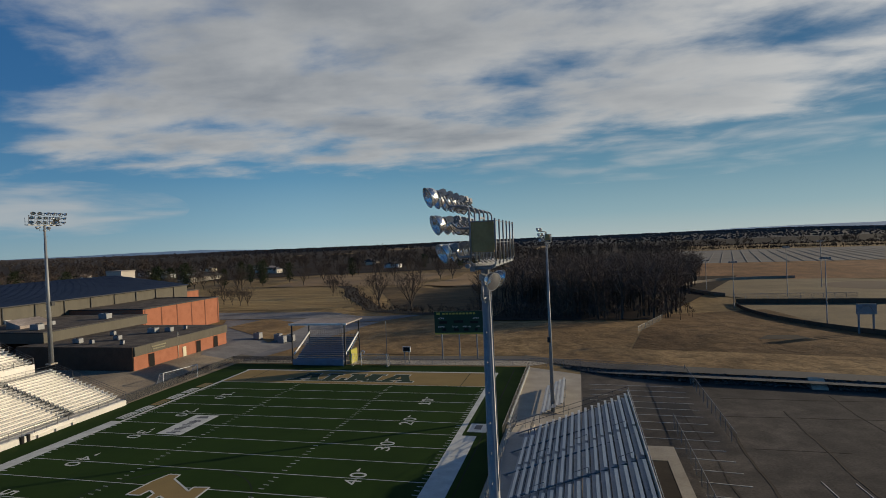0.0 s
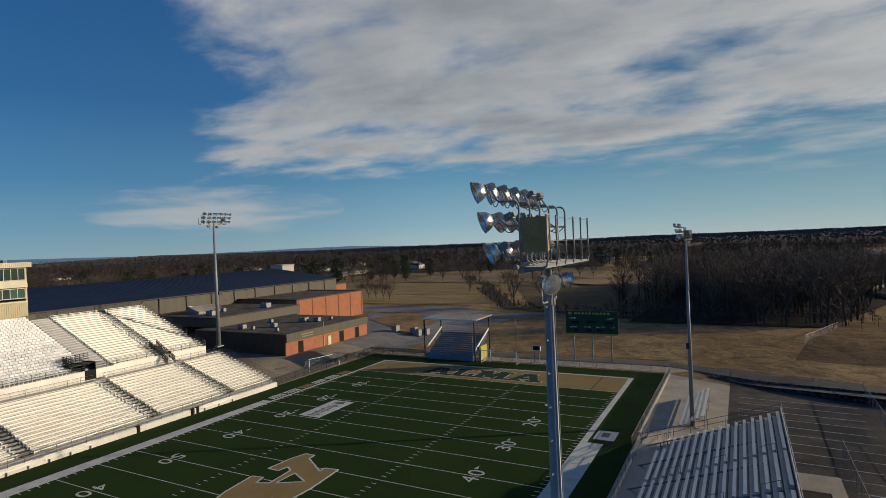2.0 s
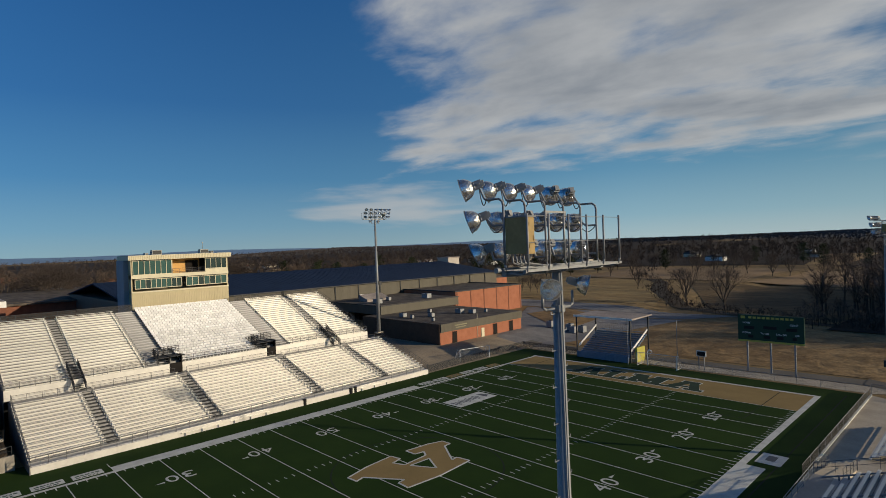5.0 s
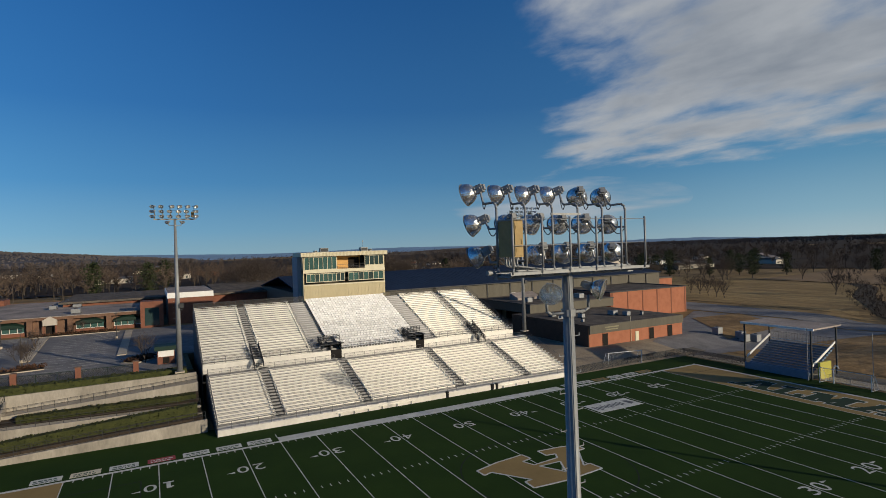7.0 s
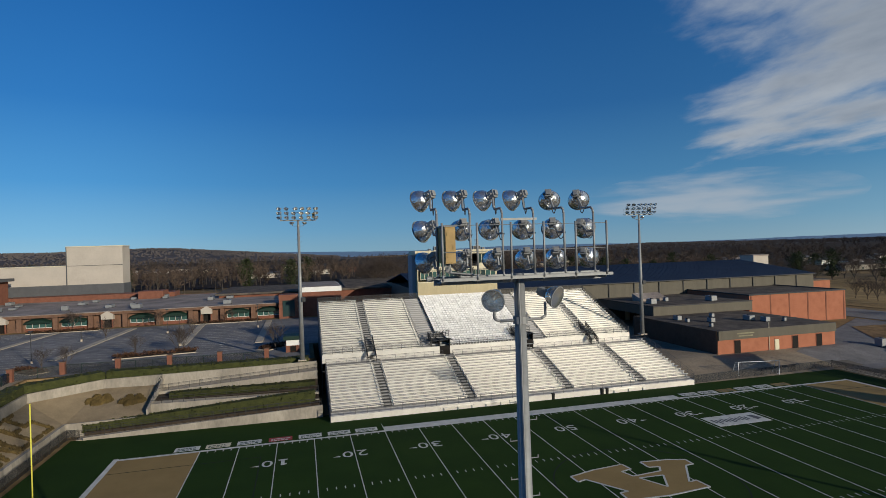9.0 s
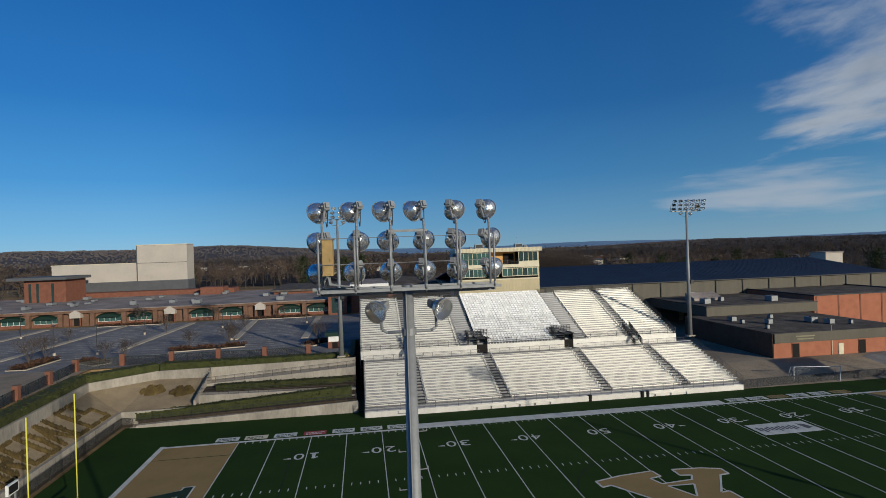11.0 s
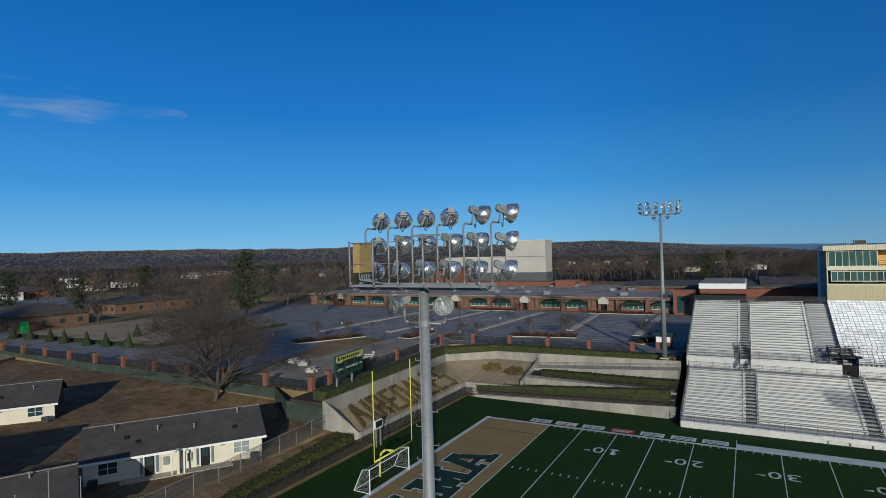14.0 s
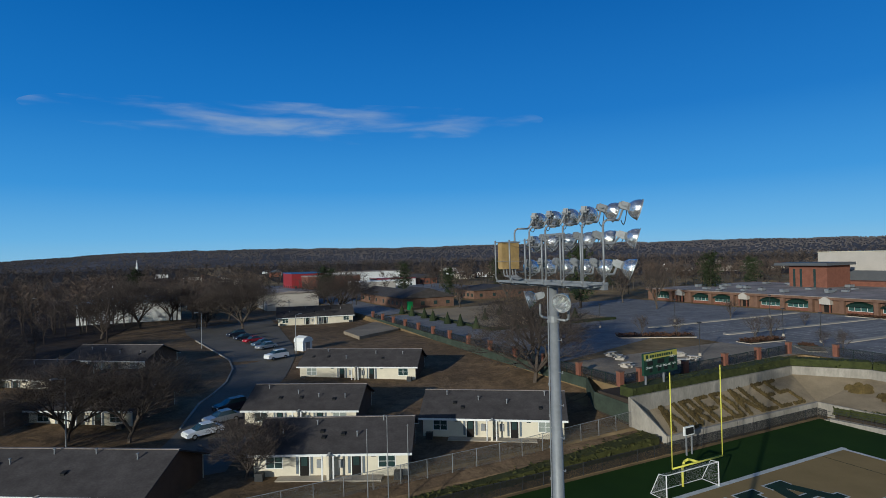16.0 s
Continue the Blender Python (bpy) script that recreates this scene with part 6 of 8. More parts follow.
hedge("hedge", (-42.6, -52.6), (-42.9, -31.4), 1.6, (2.9, 2.5), (3.75, 3.6), EVERGREEN, "dark green clipped hedge between ramp walls", 2)
hedge("hedge", (-48.7, -62.6), (-48.3, -32.3), 2.3, (5.2, 5.2), (6.6, 6.55), EVERGREEN, "long clipped hedge on top of the bank", 3)
hedge("hedge", (-42.0, -71.6), (-48.6, -63.4), 2.3, (5.0, 5.2), (6.6, 6.6), EVERGREEN, "clipped hedge rounding the top of the bank", 4)
hedge("hedge", (-6.0, -69.9), (-42.0, -72.0), 2.4, (5.2, 5.0), (6.7, 6.6), EVERGREEN, "long clipped hedge above the lettered bank", 5)
fill = Build().prism([(-5.2, -68.6), (-41.0, -70.8), (-47.5, -63.1), (-47.2, -31.0), (-50.2, -31.0), (-50.2, -74.3), (-5.2, -74.3)], -0.05, LOT - 0.35)
solid("bank_top", fill, DIRT, "dark planted earth along the top of the bank", "ground", kind="structure")

# brick piers and green fence along the car park
piers = [(-8.3, -73.3), (-12.2, -73.6), (-21.4, -73.9), (-31.1, -74.7), (-40.1, -75.4), (-49.0, -75.9), (-52.4, -70.2), (-52.1, -62.2), (-51.9, -54.5), (-51.6, -46.7), (-51.6, -39.2)]
def pier(x, y, z, h=1.9):
    p = thing("brick_pier", "square red brown brick fence pier with a flat cap", "pier", "fence piers")
    part("shaft", Build().box(-0.36, 0.36, -0.36, 0.36, 0, h), BRICKD, p)
    part("cap", Build().box(-0.43, 0.43, -0.43, 0.43, h, h + 0.12), ARCADE, p, "brick cap")
    p.location = (x, y, z)
    return p


one = pier(*piers[0], LOT)
for x, y in piers[1:]:
    copy_thing(one, pose(x, y, LOT))
fence("pier_fence", [(x, y, LOT) for x, y in piers], 1.5, "dark green metal fence between brick piers", LINKBLACK, AWNING, 3.0, 0.04)
for k in range(12):
    copy_thing(one, pose(-9.0 - 0.05 * k, -82.5 - k * 8.6, LOT - 0.3 + 0.02 * k))
fence("west_fence", [(-9.0, -74, LOT - 0.4), (-9.6, -178, LOT - 0.2)], 1.5, "dark green mesh fence along the school drive", LINKBLACK, AWNING, 2.9, 0.04)
g = Build().wall_line((-5.06, -68.6), (-5.06, -74.8), 0.08, (2.6, 2.9), (4.9, 5.2)).wall_line((-5.06, -74.8), (-8.2, -80), 0.08, (2.9, 3.7), (5.2, 5.9)).wall_line((-8.2, -80), (-9.0, -150), 0.08, (4.2, 4.4), (5.7, 6.0)).wall_line((-9.0, -150), (-9.2, -178), 0.08, (4.4, 4.4), (6.0, 6.0))
solid("windscreen_fence", g, GREENFAB, "faded green windscreen fabric fence", "fence")
sheet("verge", [(-8.6, -79), (4, -79), (4, -176), (-8.6, -176)], LAWN, "brown grass verge beside the fence", "lawn", 0.07, 3)

# fences round the turf
fence("turf_fence", [(30, -63.7, 0), (-35.4, -63.7, 0), (-35.2, -62.2, 0)], 1.35, "black chain link fence behind the end zone", LINKBLACK, DARKSTEEL, 2.6, 0.035)
fence("house_fence", [(60, -66.9, 1.4), (12, -67.0, 2.0), (-5.2, -68.2, 2.2)], 1.9, "galvanised chain link fence with angled tops before the houses", LINKGREY, STEEL, 2.9, 0.035)
fence("corner_fence", [(-31.9, 30.2, 0), (-33.0, 60.4, 0), (-19.0, 60.6, 0)], 1.3, "black chain link fence round the turf corner", LINKBLACK, DARKSTEEL, 2.6, 0.03)
fence("end_fence", [(-4.4, 60.0, 0), (29.7, 60.0, 0)], 1.2, "galvanised chain link fence behind the end zone", LINKGREY, STEEL, 3.0, 0.03)
fence("side_fence", [(29.7, 59.9, 0), (29.7, 22.5, 0)], 1.2, "chain link fence along the turf edge", LINKBLACK, STEEL, 3.0, 0.03)
fence("road_fence", [(29.7, 60.0, 0), (39, 59.2, 0), (55.5, 54.8, 0)], 1.5, "galvanised chain link fence beside the road", LINKGREY, STEEL, 3.0, 0.03)
fence("lot_fence", [(55.6, 54.4, 0), (55.2, 21.4, 0)], 1.8, "galvanised chain link fence across the car park", LINKGREY, STEEL, 2.6, 0.04)
fence("lot_fence", [(49.8, 27.5, 0), (49.6, -20, 0)], 1.8, "galvanised chain link fence behind the bleacher", LINKGREY, STEEL, 2.6, 0.04)
# ivy strip between turf and houses
hedge("ivy_strip", (34, -65.3), (-5.6, -65.7), 3.0, (0.2, 0.5), (1.15, 2.0), OLIVE, "olive brown ivy strip along the turf fence", 8, 0.2, 34)

# ---- goals, scoreboards ----
def goal_posts(y, s):
    gp = thing("goal_post", "yellow football goal post with a curved support", "goal post", "football goals")
    yb = y + s * 1.9
    part("support", Build().pipe([(-0.3, yb, 0), (-0.3, yb, 1.9), (-0.3, yb - s * 0.25, 2.6), (-0.3, yb - s * 0.8, 3.0), (-0.3, y, 3.05)], 0.12, 10), YELLOW, gp, smooth=True)
    part("crossbar", Build().tube((-3.85, y, 3.05), (3.25, y, 3.05), 0.085, n=10), YELLOW, gp, smooth=True)
    for x in (-3.85, 3.25):
        part("upright", Build().tube((x, y, 3.05), (x, y, 12.2), 0.055, n=10), YELLOW, gp, smooth=True)
    return gp


goal_posts(-54.7, -1)


def soccer_goal(x, y, rz, group="soccer goals"):
    sg = thing("soccer_goal", "white soccer goal with a net standing on the turf", "soccer goal", group)
    part("crossbar", Build().tube((-3.66, 0, 2.44), (3.66, 0, 2.44), 0.05, n=8), WHITEP, sg)
    for e in (-3.66, 3.66):
        part("upright", Build().tube((e, 0, 0), (e, 0, 2.44), 0.06, n=8), WHITEP, sg)
        part("stay", Build().pipe([(e, 0, 2.44), (e, 0.9, 2.3), (e, 2.0, 0.06), (e, 0, 0.06)], 0.035, 6), WHITEP, sg)
    part("ground_bar", Build().tube((-3.66, 2.0, 0.06), (3.66, 2.0, 0.06), 0.035, n=6), WHITEP, sg)
    net = Build()
    net.add([(-3.6, 0.02, 2.42), (3.6, 0.02, 2.42), (3.6, 0.9, 2.28), (-3.6, 0.9, 2.28), (-3.6, 1.98, 0.08), (3.6, 1.98, 0.08), (-3.6, 0.02, 0.08), (3.6, 0.02, 0.08)], [(0, 1, 2, 3), (3, 2, 5, 4), (0, 3, 4, 6), (1, 7, 5, 2)])
    part("net", net, NET, sg, "fine white net")
    sg.matrix_basis = pose(x, y, 0, 0, 0, rz)
    return sg


soccer_goal(0.2, -54.9, 180)
soccer_goal(-32.6, 44.0, 78)
soccer_goal(-1.2, 58.2, 0)


def scoreboard(x, y, z, w, h, rz, words, posts):
    sb = thing("scoreboard", "dark green scoreboard with a yellow green name panel", "scoreboard", "scoreboards")
    part("cabinet", Build().box(-w / 2, w / 2, 0, 0.3, 0, h), BOARDGREEN, sb, "dark green cabinet")
    part("name_panel", Build().box(-w / 2 + 0.03, w / 2 - 0.03, -0.05, 0.0, h - 0.80, h - 0.06), LIMEGOLD if posts == 0 else BOARDGREEN, sb)
    bars = Build()
    for k in range(10):
        bars.box(-w * 0.33 + k * w * 0.07, -w * 0.33 + k * w * 0.07 + w * 0.05, -0.07, -0.05, h - 0.62, h - 0.28)
    bars.box(-w * 0.45, -w * 0.38, -0.07, -0.05, h - 0.68, h - 0.20)
    part("name_bars", bars, BOARDGREEN if posts == 0 else LIMEGOLD, sb, "bars of lettering")
    for i, (t, u, v, s) in enumerate(words):
        m = placed(text_mesh(t, s), Matrix.Translation((u * w, -0.05, v * h)) @ pose(0, 0, 0, 90))
        part("caption", m, WHITEP, sb, "small white caption")
    for u, v, ww in ((-0.32, 0.52, 0.16), (0.0, 0.55, 0.2), (0.32, 0.52, 0.16), (-0.3, 0.2, 0.08), (-0.05, 0.2, 0.1), (0.15, 0.2, 0.1), (0.36, 0.2, 0.06)):
        part("digit_window", Build().box((u - ww / 2) * w, (u + ww / 2) * w, -0.03, 0.0, v * h - 0.25, v * h + 0.25), BLACK, sb, "dark unlit digit window")
    part("lower_panel", Build().box(-w / 2, w / 2, -0.05, 0.0, -0.02, 0.28), LIMEGOLD if posts else BOARDGREEN, sb)
    sb.matrix_basis = pose(x, y, z, 0, 0, rz)
    for k in range(posts):
        u = -0.36 + k * 0.36
        part("post", Build().box(u * w - 0.12, u * w + 0.12, 0.08, 0.28, -z - 0.05, 0.0), STEEL, sb)
    return sb


cap = (("DOWN", -0.36, 0.33, 0.28), ("TO GO", -0.08, 0.33, 0.28), ("BALL ON", 0.17, 0.33, 0.28), ("QTR", 0.40, 0.33, 0.28), ("HOME", -0.36, 0.70, 0.3), ("GUEST", 0.36, 0.70, 0.3))
scoreboard(15.4, 65.4, 5.1, 9.9, 4.6, 2, cap, 3)
scoreboard(-11.1, -68.9, 8.1, 6.9, 2.75, 187, cap, 0)
for u in (-9.0, -12.2):
    solid("sign_post", Build().box(u - 0.1, u + 0.1, -69.6, -69.4, 5.0, 8.2), STEEL, "plain galvanised steel scoreboard post", "post")


def play_clock(x, y):
    pc = thing("play_clock", "small dark play clock on two posts", "play clock", "play clocks")
    part("display", Build().box(-0.8, 0.8, -0.12, 0.12, 2.3, 3.3), WHITEP, pc)
    part("face", Build().box(-0.66, 0.66, -0.16, 0.16, 2.42, 3.18), BLACK, pc)
    for e in (-0.45, 0.45):
        part("post", Build().box(e - 0.07, e + 0.07, -0.07, 0.07, 0, 2.3), STEEL, pc)
    pc.location = (x, y, 0)
    return pc


play_clock(-8.2, -62.4)
play_clock(5.5, 61.5)
for x, y, h in ((1.8, 60.2, 8.6), (-6.5, 57.9, 8.6)):
    solid("slim_pole", Build().tube((x, y, 0), (x, y, h), 0.06, 0.05, 8), STEEL, "slim grey steel pole behind the end zone", "pole")
solid("goose_neck_post", Build().pipe([(-3.3, 59.2, 0), (-3.3, 59.2, 2.4), (-3.0, 59.1, 2.9), (-2.5, 58.9, 2.9), (-2.3, 58.8, 2.6)], 0.09, 8), WHITEP, "pale goose-neck post by the end zone", "post")

# ---- houses ----
def house(right, left, z, depth=9.4, rise=2.0, label="single-storey cream house with a grey shingle roof", front=True, seed=0, wall=None):
    """A gabled bungalow; right and left: plan ends of its front wall as seen from the field."""
    r = random.Random(seed)
    right, left = Vector(right), Vector(left)
    L = (left - right).length
    d = (left - right) / L
    m = Matrix.Translation((right.x, right.y, z)) @ Matrix(((d.x, -d.y, 0, 0), (d.y, d.x, 0, 0), (0, 0, 1, 0), (0, 0, 0, 1)))
    h = thing("house", label, "house", "bungalows")
    h.matrix_basis = m
    # local x runs along the front, local y towards the back (negated: the front faces +y of the field)
    D, W, o = -depth, 2.45, 0.45
    wallm = wall or CREAM
    part("front_wall", Build().box(0, L, -0.2, 0, 0, W), wallm, h, "cream front wall")
    part("back_wall", Build().box(0, L, D, D + 0.2, 0, W), wallm, h)
    for x0 in (0.0, L - 0.2):
        g = Build()
        prof = [(-0.2, 0), (-0.2, W), (D / 2, W + rise), (D + 0.2, W), (D + 0.2, 0)]
        g.add([(x0, y, q) for y, q in prof] + [(x0 + 0.2, y, q) for y, q in prof], [(0, 1, 2, 3, 4), (9, 8, 7, 6, 5), (0, 5, 6, 1), (1, 6, 7, 2), (2, 7, 8, 3), (3, 8, 9, 4), (4, 9, 5, 0)])
        part("gable_wall", g, BROWNSHADEBRICK, h, "brown brick gable end")
    for s in (0, 1):
        g = Build()
        ye, zr = (o if s == 0 else D - o), W + rise + 0.12
        ze = W + 0.10 - o * rise / (depth / 2)
        g.add([(-o, ye, ze), (L + o, ye, ze), (L + o, D / 2, zr), (-o, D / 2, zr), (-o, ye, ze - 0.14), (L + o, ye, ze - 0.14), (L + o, D / 2, zr - 0.14), (-o, D / 2, zr - 0.14)],
              [(0, 1, 2, 3), (7, 6, 5, 4), (0, 4, 5, 1), (1, 5, 6, 2), (3, 7, 4, 0)])
        part("roof", g, SHINGLE, h, "grey asphalt shingle roof")
        part("fascia", Build().box(-o, L + o, min(ye, ye + (0.06 if s == 0 else -0.06)), max(ye, ye + (0.06 if s == 0 else -0.06)), ze - 0.22, ze + 0.01), WHITEP, h, "white fascia")
    part("ridge_cap", Build().box(-o, L + o, D / 2 - 0.14, D / 2 + 0.14, W + rise + 0.10, W + rise + 0.16), GREYROOF, h)
    for k in range(4):
        x, y = L * (0.15 + 0.23 * k) + r.uniform(-0.6, 0.6), D / 2 * r.uniform(0.35, 0.9)
        zz = W + 0.12 + rise * (-y) / (depth / 2)
        part("vent_pipe", Build().tube((x, y, zz - 0.15), (x, y, zz + 0.45), 0.07, n=8).tube((x, y, zz + 0.45), (x, y, zz + 0.52), 0.13, n=8), STEEL, h)
    for k in range(3):
        x, y = L * r.uniform(0.08, 0.92), D / 2 * r.uniform(0.3, 0.7)
        zz = W + 0.10 + rise * (-y) / (depth / 2)
        part("roof_vent", Build().prism([(x - 0.2, y - 0.2), (x + 0.2, y - 0.2), (x + 0.2, y + 0.2), (x - 0.2, y + 0.2)], zz - 0.1, [zz + 0.25, zz + 0.25, zz + 0.1, zz + 0.1]), BLACK, h)
    if not front:
        return h

    def opening(x, w, z0, z1, kind):
        if kind == "door":
            dr = part("door", Build().box(x - 0.08, x + w + 0.08, 0, 0.05, z0, z1 + 0.08), WHITEP, h)
            part("door_leaf", Build().box(x, x + w, 0.05, 0.075, z0, z1), DARKIN, dr, "dark screen door")
            part("door_pane", Build().box(x + 0.15, x + w - 0.15, 0.075, 0.09, z0 + 1.0, z1 - 0.15), GLASS, dr)
        else:
            win = part("window", Build().box(x - 0.07, x + w + 0.07, 0, 0.06, z0 - 0.07, z0).box(x - 0.07, x + w + 0.07, 0, 0.06, z1, z1 + 0.07).box(x - 0.07, x, 0, 0.06, z0, z1).box(x + w, x + w + 0.07, 0, 0.06, z0, z1).box(x + w / 2 - 0.03, x + w / 2 + 0.03, 0, 0.055, z0, z1).box(x, x + w, 0, 0.05, (z0 + z1) / 2 - 0.02, (z0 + z1) / 2 + 0.02), WHITEP, h)
            part("pane", Build().box(x, x + w, 0, 0.03, z0, z1), GLASSBLIND if r.random() < 0.5 else GLASS, win)
    c = L / 2
    part("party_wall", Build().box(c - 0.12, c + 0.12, 0, 1.3, 0, W), CREAM, h)
    part("porch", Build().box(c - 5.2, c + 5.2, 0, 1.4, -0.1, 0.12), CONC, h, "concrete porch slab")
    for e in (-1, 1):
        x = c + e * 2.6
        opening(x - 0.45, 0.9, 0.1, 2.1, "door")
        for q in (-0.85, 0.6):
            part("shutter", Build().box(x + q, x + q + 0.25, 0, 0.04, 0.3, 2.1), SHUTTER, h)
        part("meter_box", Build().box(c + e * 1.1 - 0.25, c + e * 1.1 + 0.25, 0, 0.18, 0.9, 1.7), STEEL, h)
        part("porch_post", Build().box(c + e * 0.55 - 0.07, c + e * 0.55 + 0.07, 1.15, 1.3, 0.1, W), WHITEP, h)
        opening(c + e * (L / 2 - 2.1) - 0.8, 1.6, 0.9, 2.0, "window")
        part("condenser", Build().box(c + e * (L / 2 - 0.9) - 0.4, c + e * (L / 2 - 0.9) + 0.4, 0.5, 1.2, 0, 0.8), DARKSTEEL, h)
        part("wall_vent", Build().box(c + e * 4.3 - 0.25, c + e * 4.3 + 0.25, 0, 0.03, 1.9, 2.1), DARKSTEEL, h)
    return h


G = lambda x, y: land(x, y) + 0.05
house((5.0, -68.6), (18.7, -78.1), 2.15, seed=1)
house((24.9, -68.0), (38.6, -75.2), 2.15, seed=2)
house((9.0, -102.6), (25.8, -113.8), 3.1, seed=3)
house((25.0, -84.6), (37.4, -92.0), 2.4, seed=4)
house((48.2, -69.2), (63.5, -78.6), 2.15, 9.8, seed=5)
house((50.4, -98.2), (62.5, -106.0), 2.7, seed=6)
house((50.0, -132.6), (63.5, -142.5), 3.6, seed=7)
house((63.3, -124.0), (77.0, -134.0), 3.4, seed=8)
house((70.5, -98.0), (84.0, -108.0), 2.9, seed=9)
house((-4.8, -182.0), (16.9, -186.0), 4.3, 11, 2.6, "single-storey cream and brick house beside the drive", seed=10)

shed = thing("garden_shed", "small white shed with a rounded roof", "shed")
part("wall", Build().box(-1.3, 1.3, -1.3, 1.3, 0, 2.0), WHITEP, shed)
g = Build()
prof = [(-1.5, 1.95), (-1.1, 2.7), (0, 3.1), (1.1, 2.7), (1.5, 1.95)]
g.add([(x, -1.45, z) for x, z in prof] + [(x, 1.45, z) for x, z in prof], [(4, 3, 2, 1, 0), (5, 6, 7, 8, 9)] + [(i, i + 1, 6 + i, 5 + i) for i in range(4)])
part("roof", g, WHITEP, shed)
part("door", Build().box(-0.6, 0.6, 1.3, 1.34, 0, 1.8), GREYROOF, shed)
shed.matrix_basis = pose(20.0, -137.5, G(20, -137.5), 0, 0, 30)
plat = thing("concrete_platform", "raised concrete loading platform beside the drive", "platform")
part("slab", Build().prism([(5.4, -157.2), (5.2, -144.7), (-8.4, -153.1), (-8.4, -172)], 3.0, 5.2), YARD, plat)

# ---- vehicles ----
CARPAINT = {"white": mat("white car paint", (0.7, 0.71, 0.72), 0.25, vary=0.04), "red": mat("red car paint", (0.35, 0.02, 0.03), 0.25, vary=0.04),
            "dark": mat("dark blue car paint", (0.02, 0.025, 0.04), 0.22, vary=0.04), "silver": mat("silver car paint", (0.36, 0.38, 0.41), 0.28, metal=0.5, vary=0.04),
            "blue": mat("steel blue car paint", (0.12, 0.17, 0.24), 0.25, metal=0.3, vary=0.04)}


def car(x, y, z, rz, paint, tall=False):
    c = thing("car", {"white": "white", "red": "red", "dark": "dark blue", "silver": "silver", "blue": "steel blue"}[paint] + (" sport utility car" if tall else " saloon car") + " parked on the drive", "car", "parked cars")
    h = 0.25 if tall else 0.0
    lower = [(-2.3, 0.35), (-2.3, 0.75 + h), (-2.1, 0.95 + h), (-1.2, 1.0 + h), (1.0, 0.98 + h), (2.1, 0.85 + h), (2.3, 0.65 + h), (2.3, 0.35)]
    cabin = [(-2.0 if tall else -1.7, 0.95 + h), (-1.75 if tall else -1.0, 1.45 + h), (0.35, 1.47 + h), (1.15, 0.97 + h)]

    def side(prof, w0, w1):
        k = len(prof)
        lo, hi = min(p[1] for p in prof), max(p[1] for p in prof)
        wy = lambda q: w0 + (w1 - w0) * (q - lo) / (hi - lo)
        b = Build()
        b.add([(px, -wy(pz), pz) for px, pz in prof] + [(px, wy(pz), pz) for px, pz in prof], [tuple(range(k))[::-1], tuple(range(k, 2 * k))] + [(i, (i + 1) % k, k + (i + 1) % k, k + i) for i in range(k)])
        return b
    body = part("body", side(lower, 0.92, 0.86), CARPAINT[paint], c)
    part("cabin", side(cabin, 0.84, 0.62), GLASS, c, "dark glazed cabin")
    part("roof", Build().prism([(cabin[1][0], -0.62), (cabin[2][0], -0.62), (cabin[2][0], 0.62), (cabin[1][0], 0.62)], 1.46 + h, 1.52 + h), CARPAINT[paint], c)
    for wx in (-1.4, 1.4):
        for wy in (-0.86, 0.86):
            w = part("wheel", Build().tube((wx, wy - 0.1, 0.33), (wx, wy + 0.1, 0.33), 0.33, n=14), BLACK, c)
            part("rim", Build().tube((wx, wy - 0.115, 0.33), (wx, wy + 0.115, 0.33), 0.19, n=10), STEEL, w)
    for wy in (-0.65, 0.65):
        part("headlight", Build().box(2.25, 2.33, wy - 0.18, wy + 0.18, 0.6 + h, 0.75 + h), LENS, c)
        part("tail_light", Build().box(-2.33, -2.25, wy - 0.18, wy + 0.18, 0.65 + h, 0.82 + h), RED, c)
    c.matrix_basis = pose(x, y, z, 0, 0, rz)
    return c


for x, y, rz, p, t in ((42.4, -90.2, 20, "white", False), (39.9, -94.5, 20, "silver", False), (38.4, -98.8, 20, "dark", True), (27.0, -129.5, 25, "white", True), (26.8, -143.5, 25, "silver", False),
                       (27.0, -148.5, 25, "blue", False), (28.0, -155.5, 25, "red", False), (29.4, -161.5, 25, "dark", False), (30.4, -168.0, 25, "dark", True), (74.0, -150.0, 60, "silver", False)):
    car(x, y, land(x, y) + 0.12, rz, p, t)

# flagpoles, lamps, poles
for x, y, h in ((30.3, -64.4, 8.4), (28.7, -63.5, 9.6), (27.1, -62.6, 8.8)):
    f = thing("flagpole", "bare aluminium flagpole without a flag", "flagpole", "flagpoles")
    part("pole", Build().tube((x, y, 0.0 if y > -63.7 else 0.6), (x, y, h), 0.055, 0.035, 8), STEEL, f)
    part("finial", Build().lathe([(0, -0.09), (0.08, 0), (0, 0.09)], Matrix.Translation((x, y, h + 0.05)), 8), STEEL, f)


def street_lamp(x, y, z, h=7.0, rz=0, label="grey street lamp with a short arm"):
    s = thing("street_lamp", label, "street lamp", "street lamps")
    part("pole", Build().tube((0, 0, 0), (0, 0, h), 0.10, 0.06, 8), STEEL, s)
    part("arm", Build().tube((0, 0, h - 0.1), (1.0, 0, h + 0.1), 0.04, n=6), STEEL, s)
    part("head", Build().box(0.8, 1.5, -0.15, 0.15, h + 0.05, h + 0.22), ALUDULLSHADE, s)
    s.matrix_basis = pose(x, y, z, 0, 0, rz)
    return s


first = street_lamp(39.3, -153.0, G(39, -153), 8.0, 20)
for x, y, rz in ((56.7, -93.1, 30), (86.4, -253, 0), (39.2, -265, 0), (22.3, -134.0, 200)):
    copy_thing(first, pose(x, y, G(x, y), 0, 0, rz))


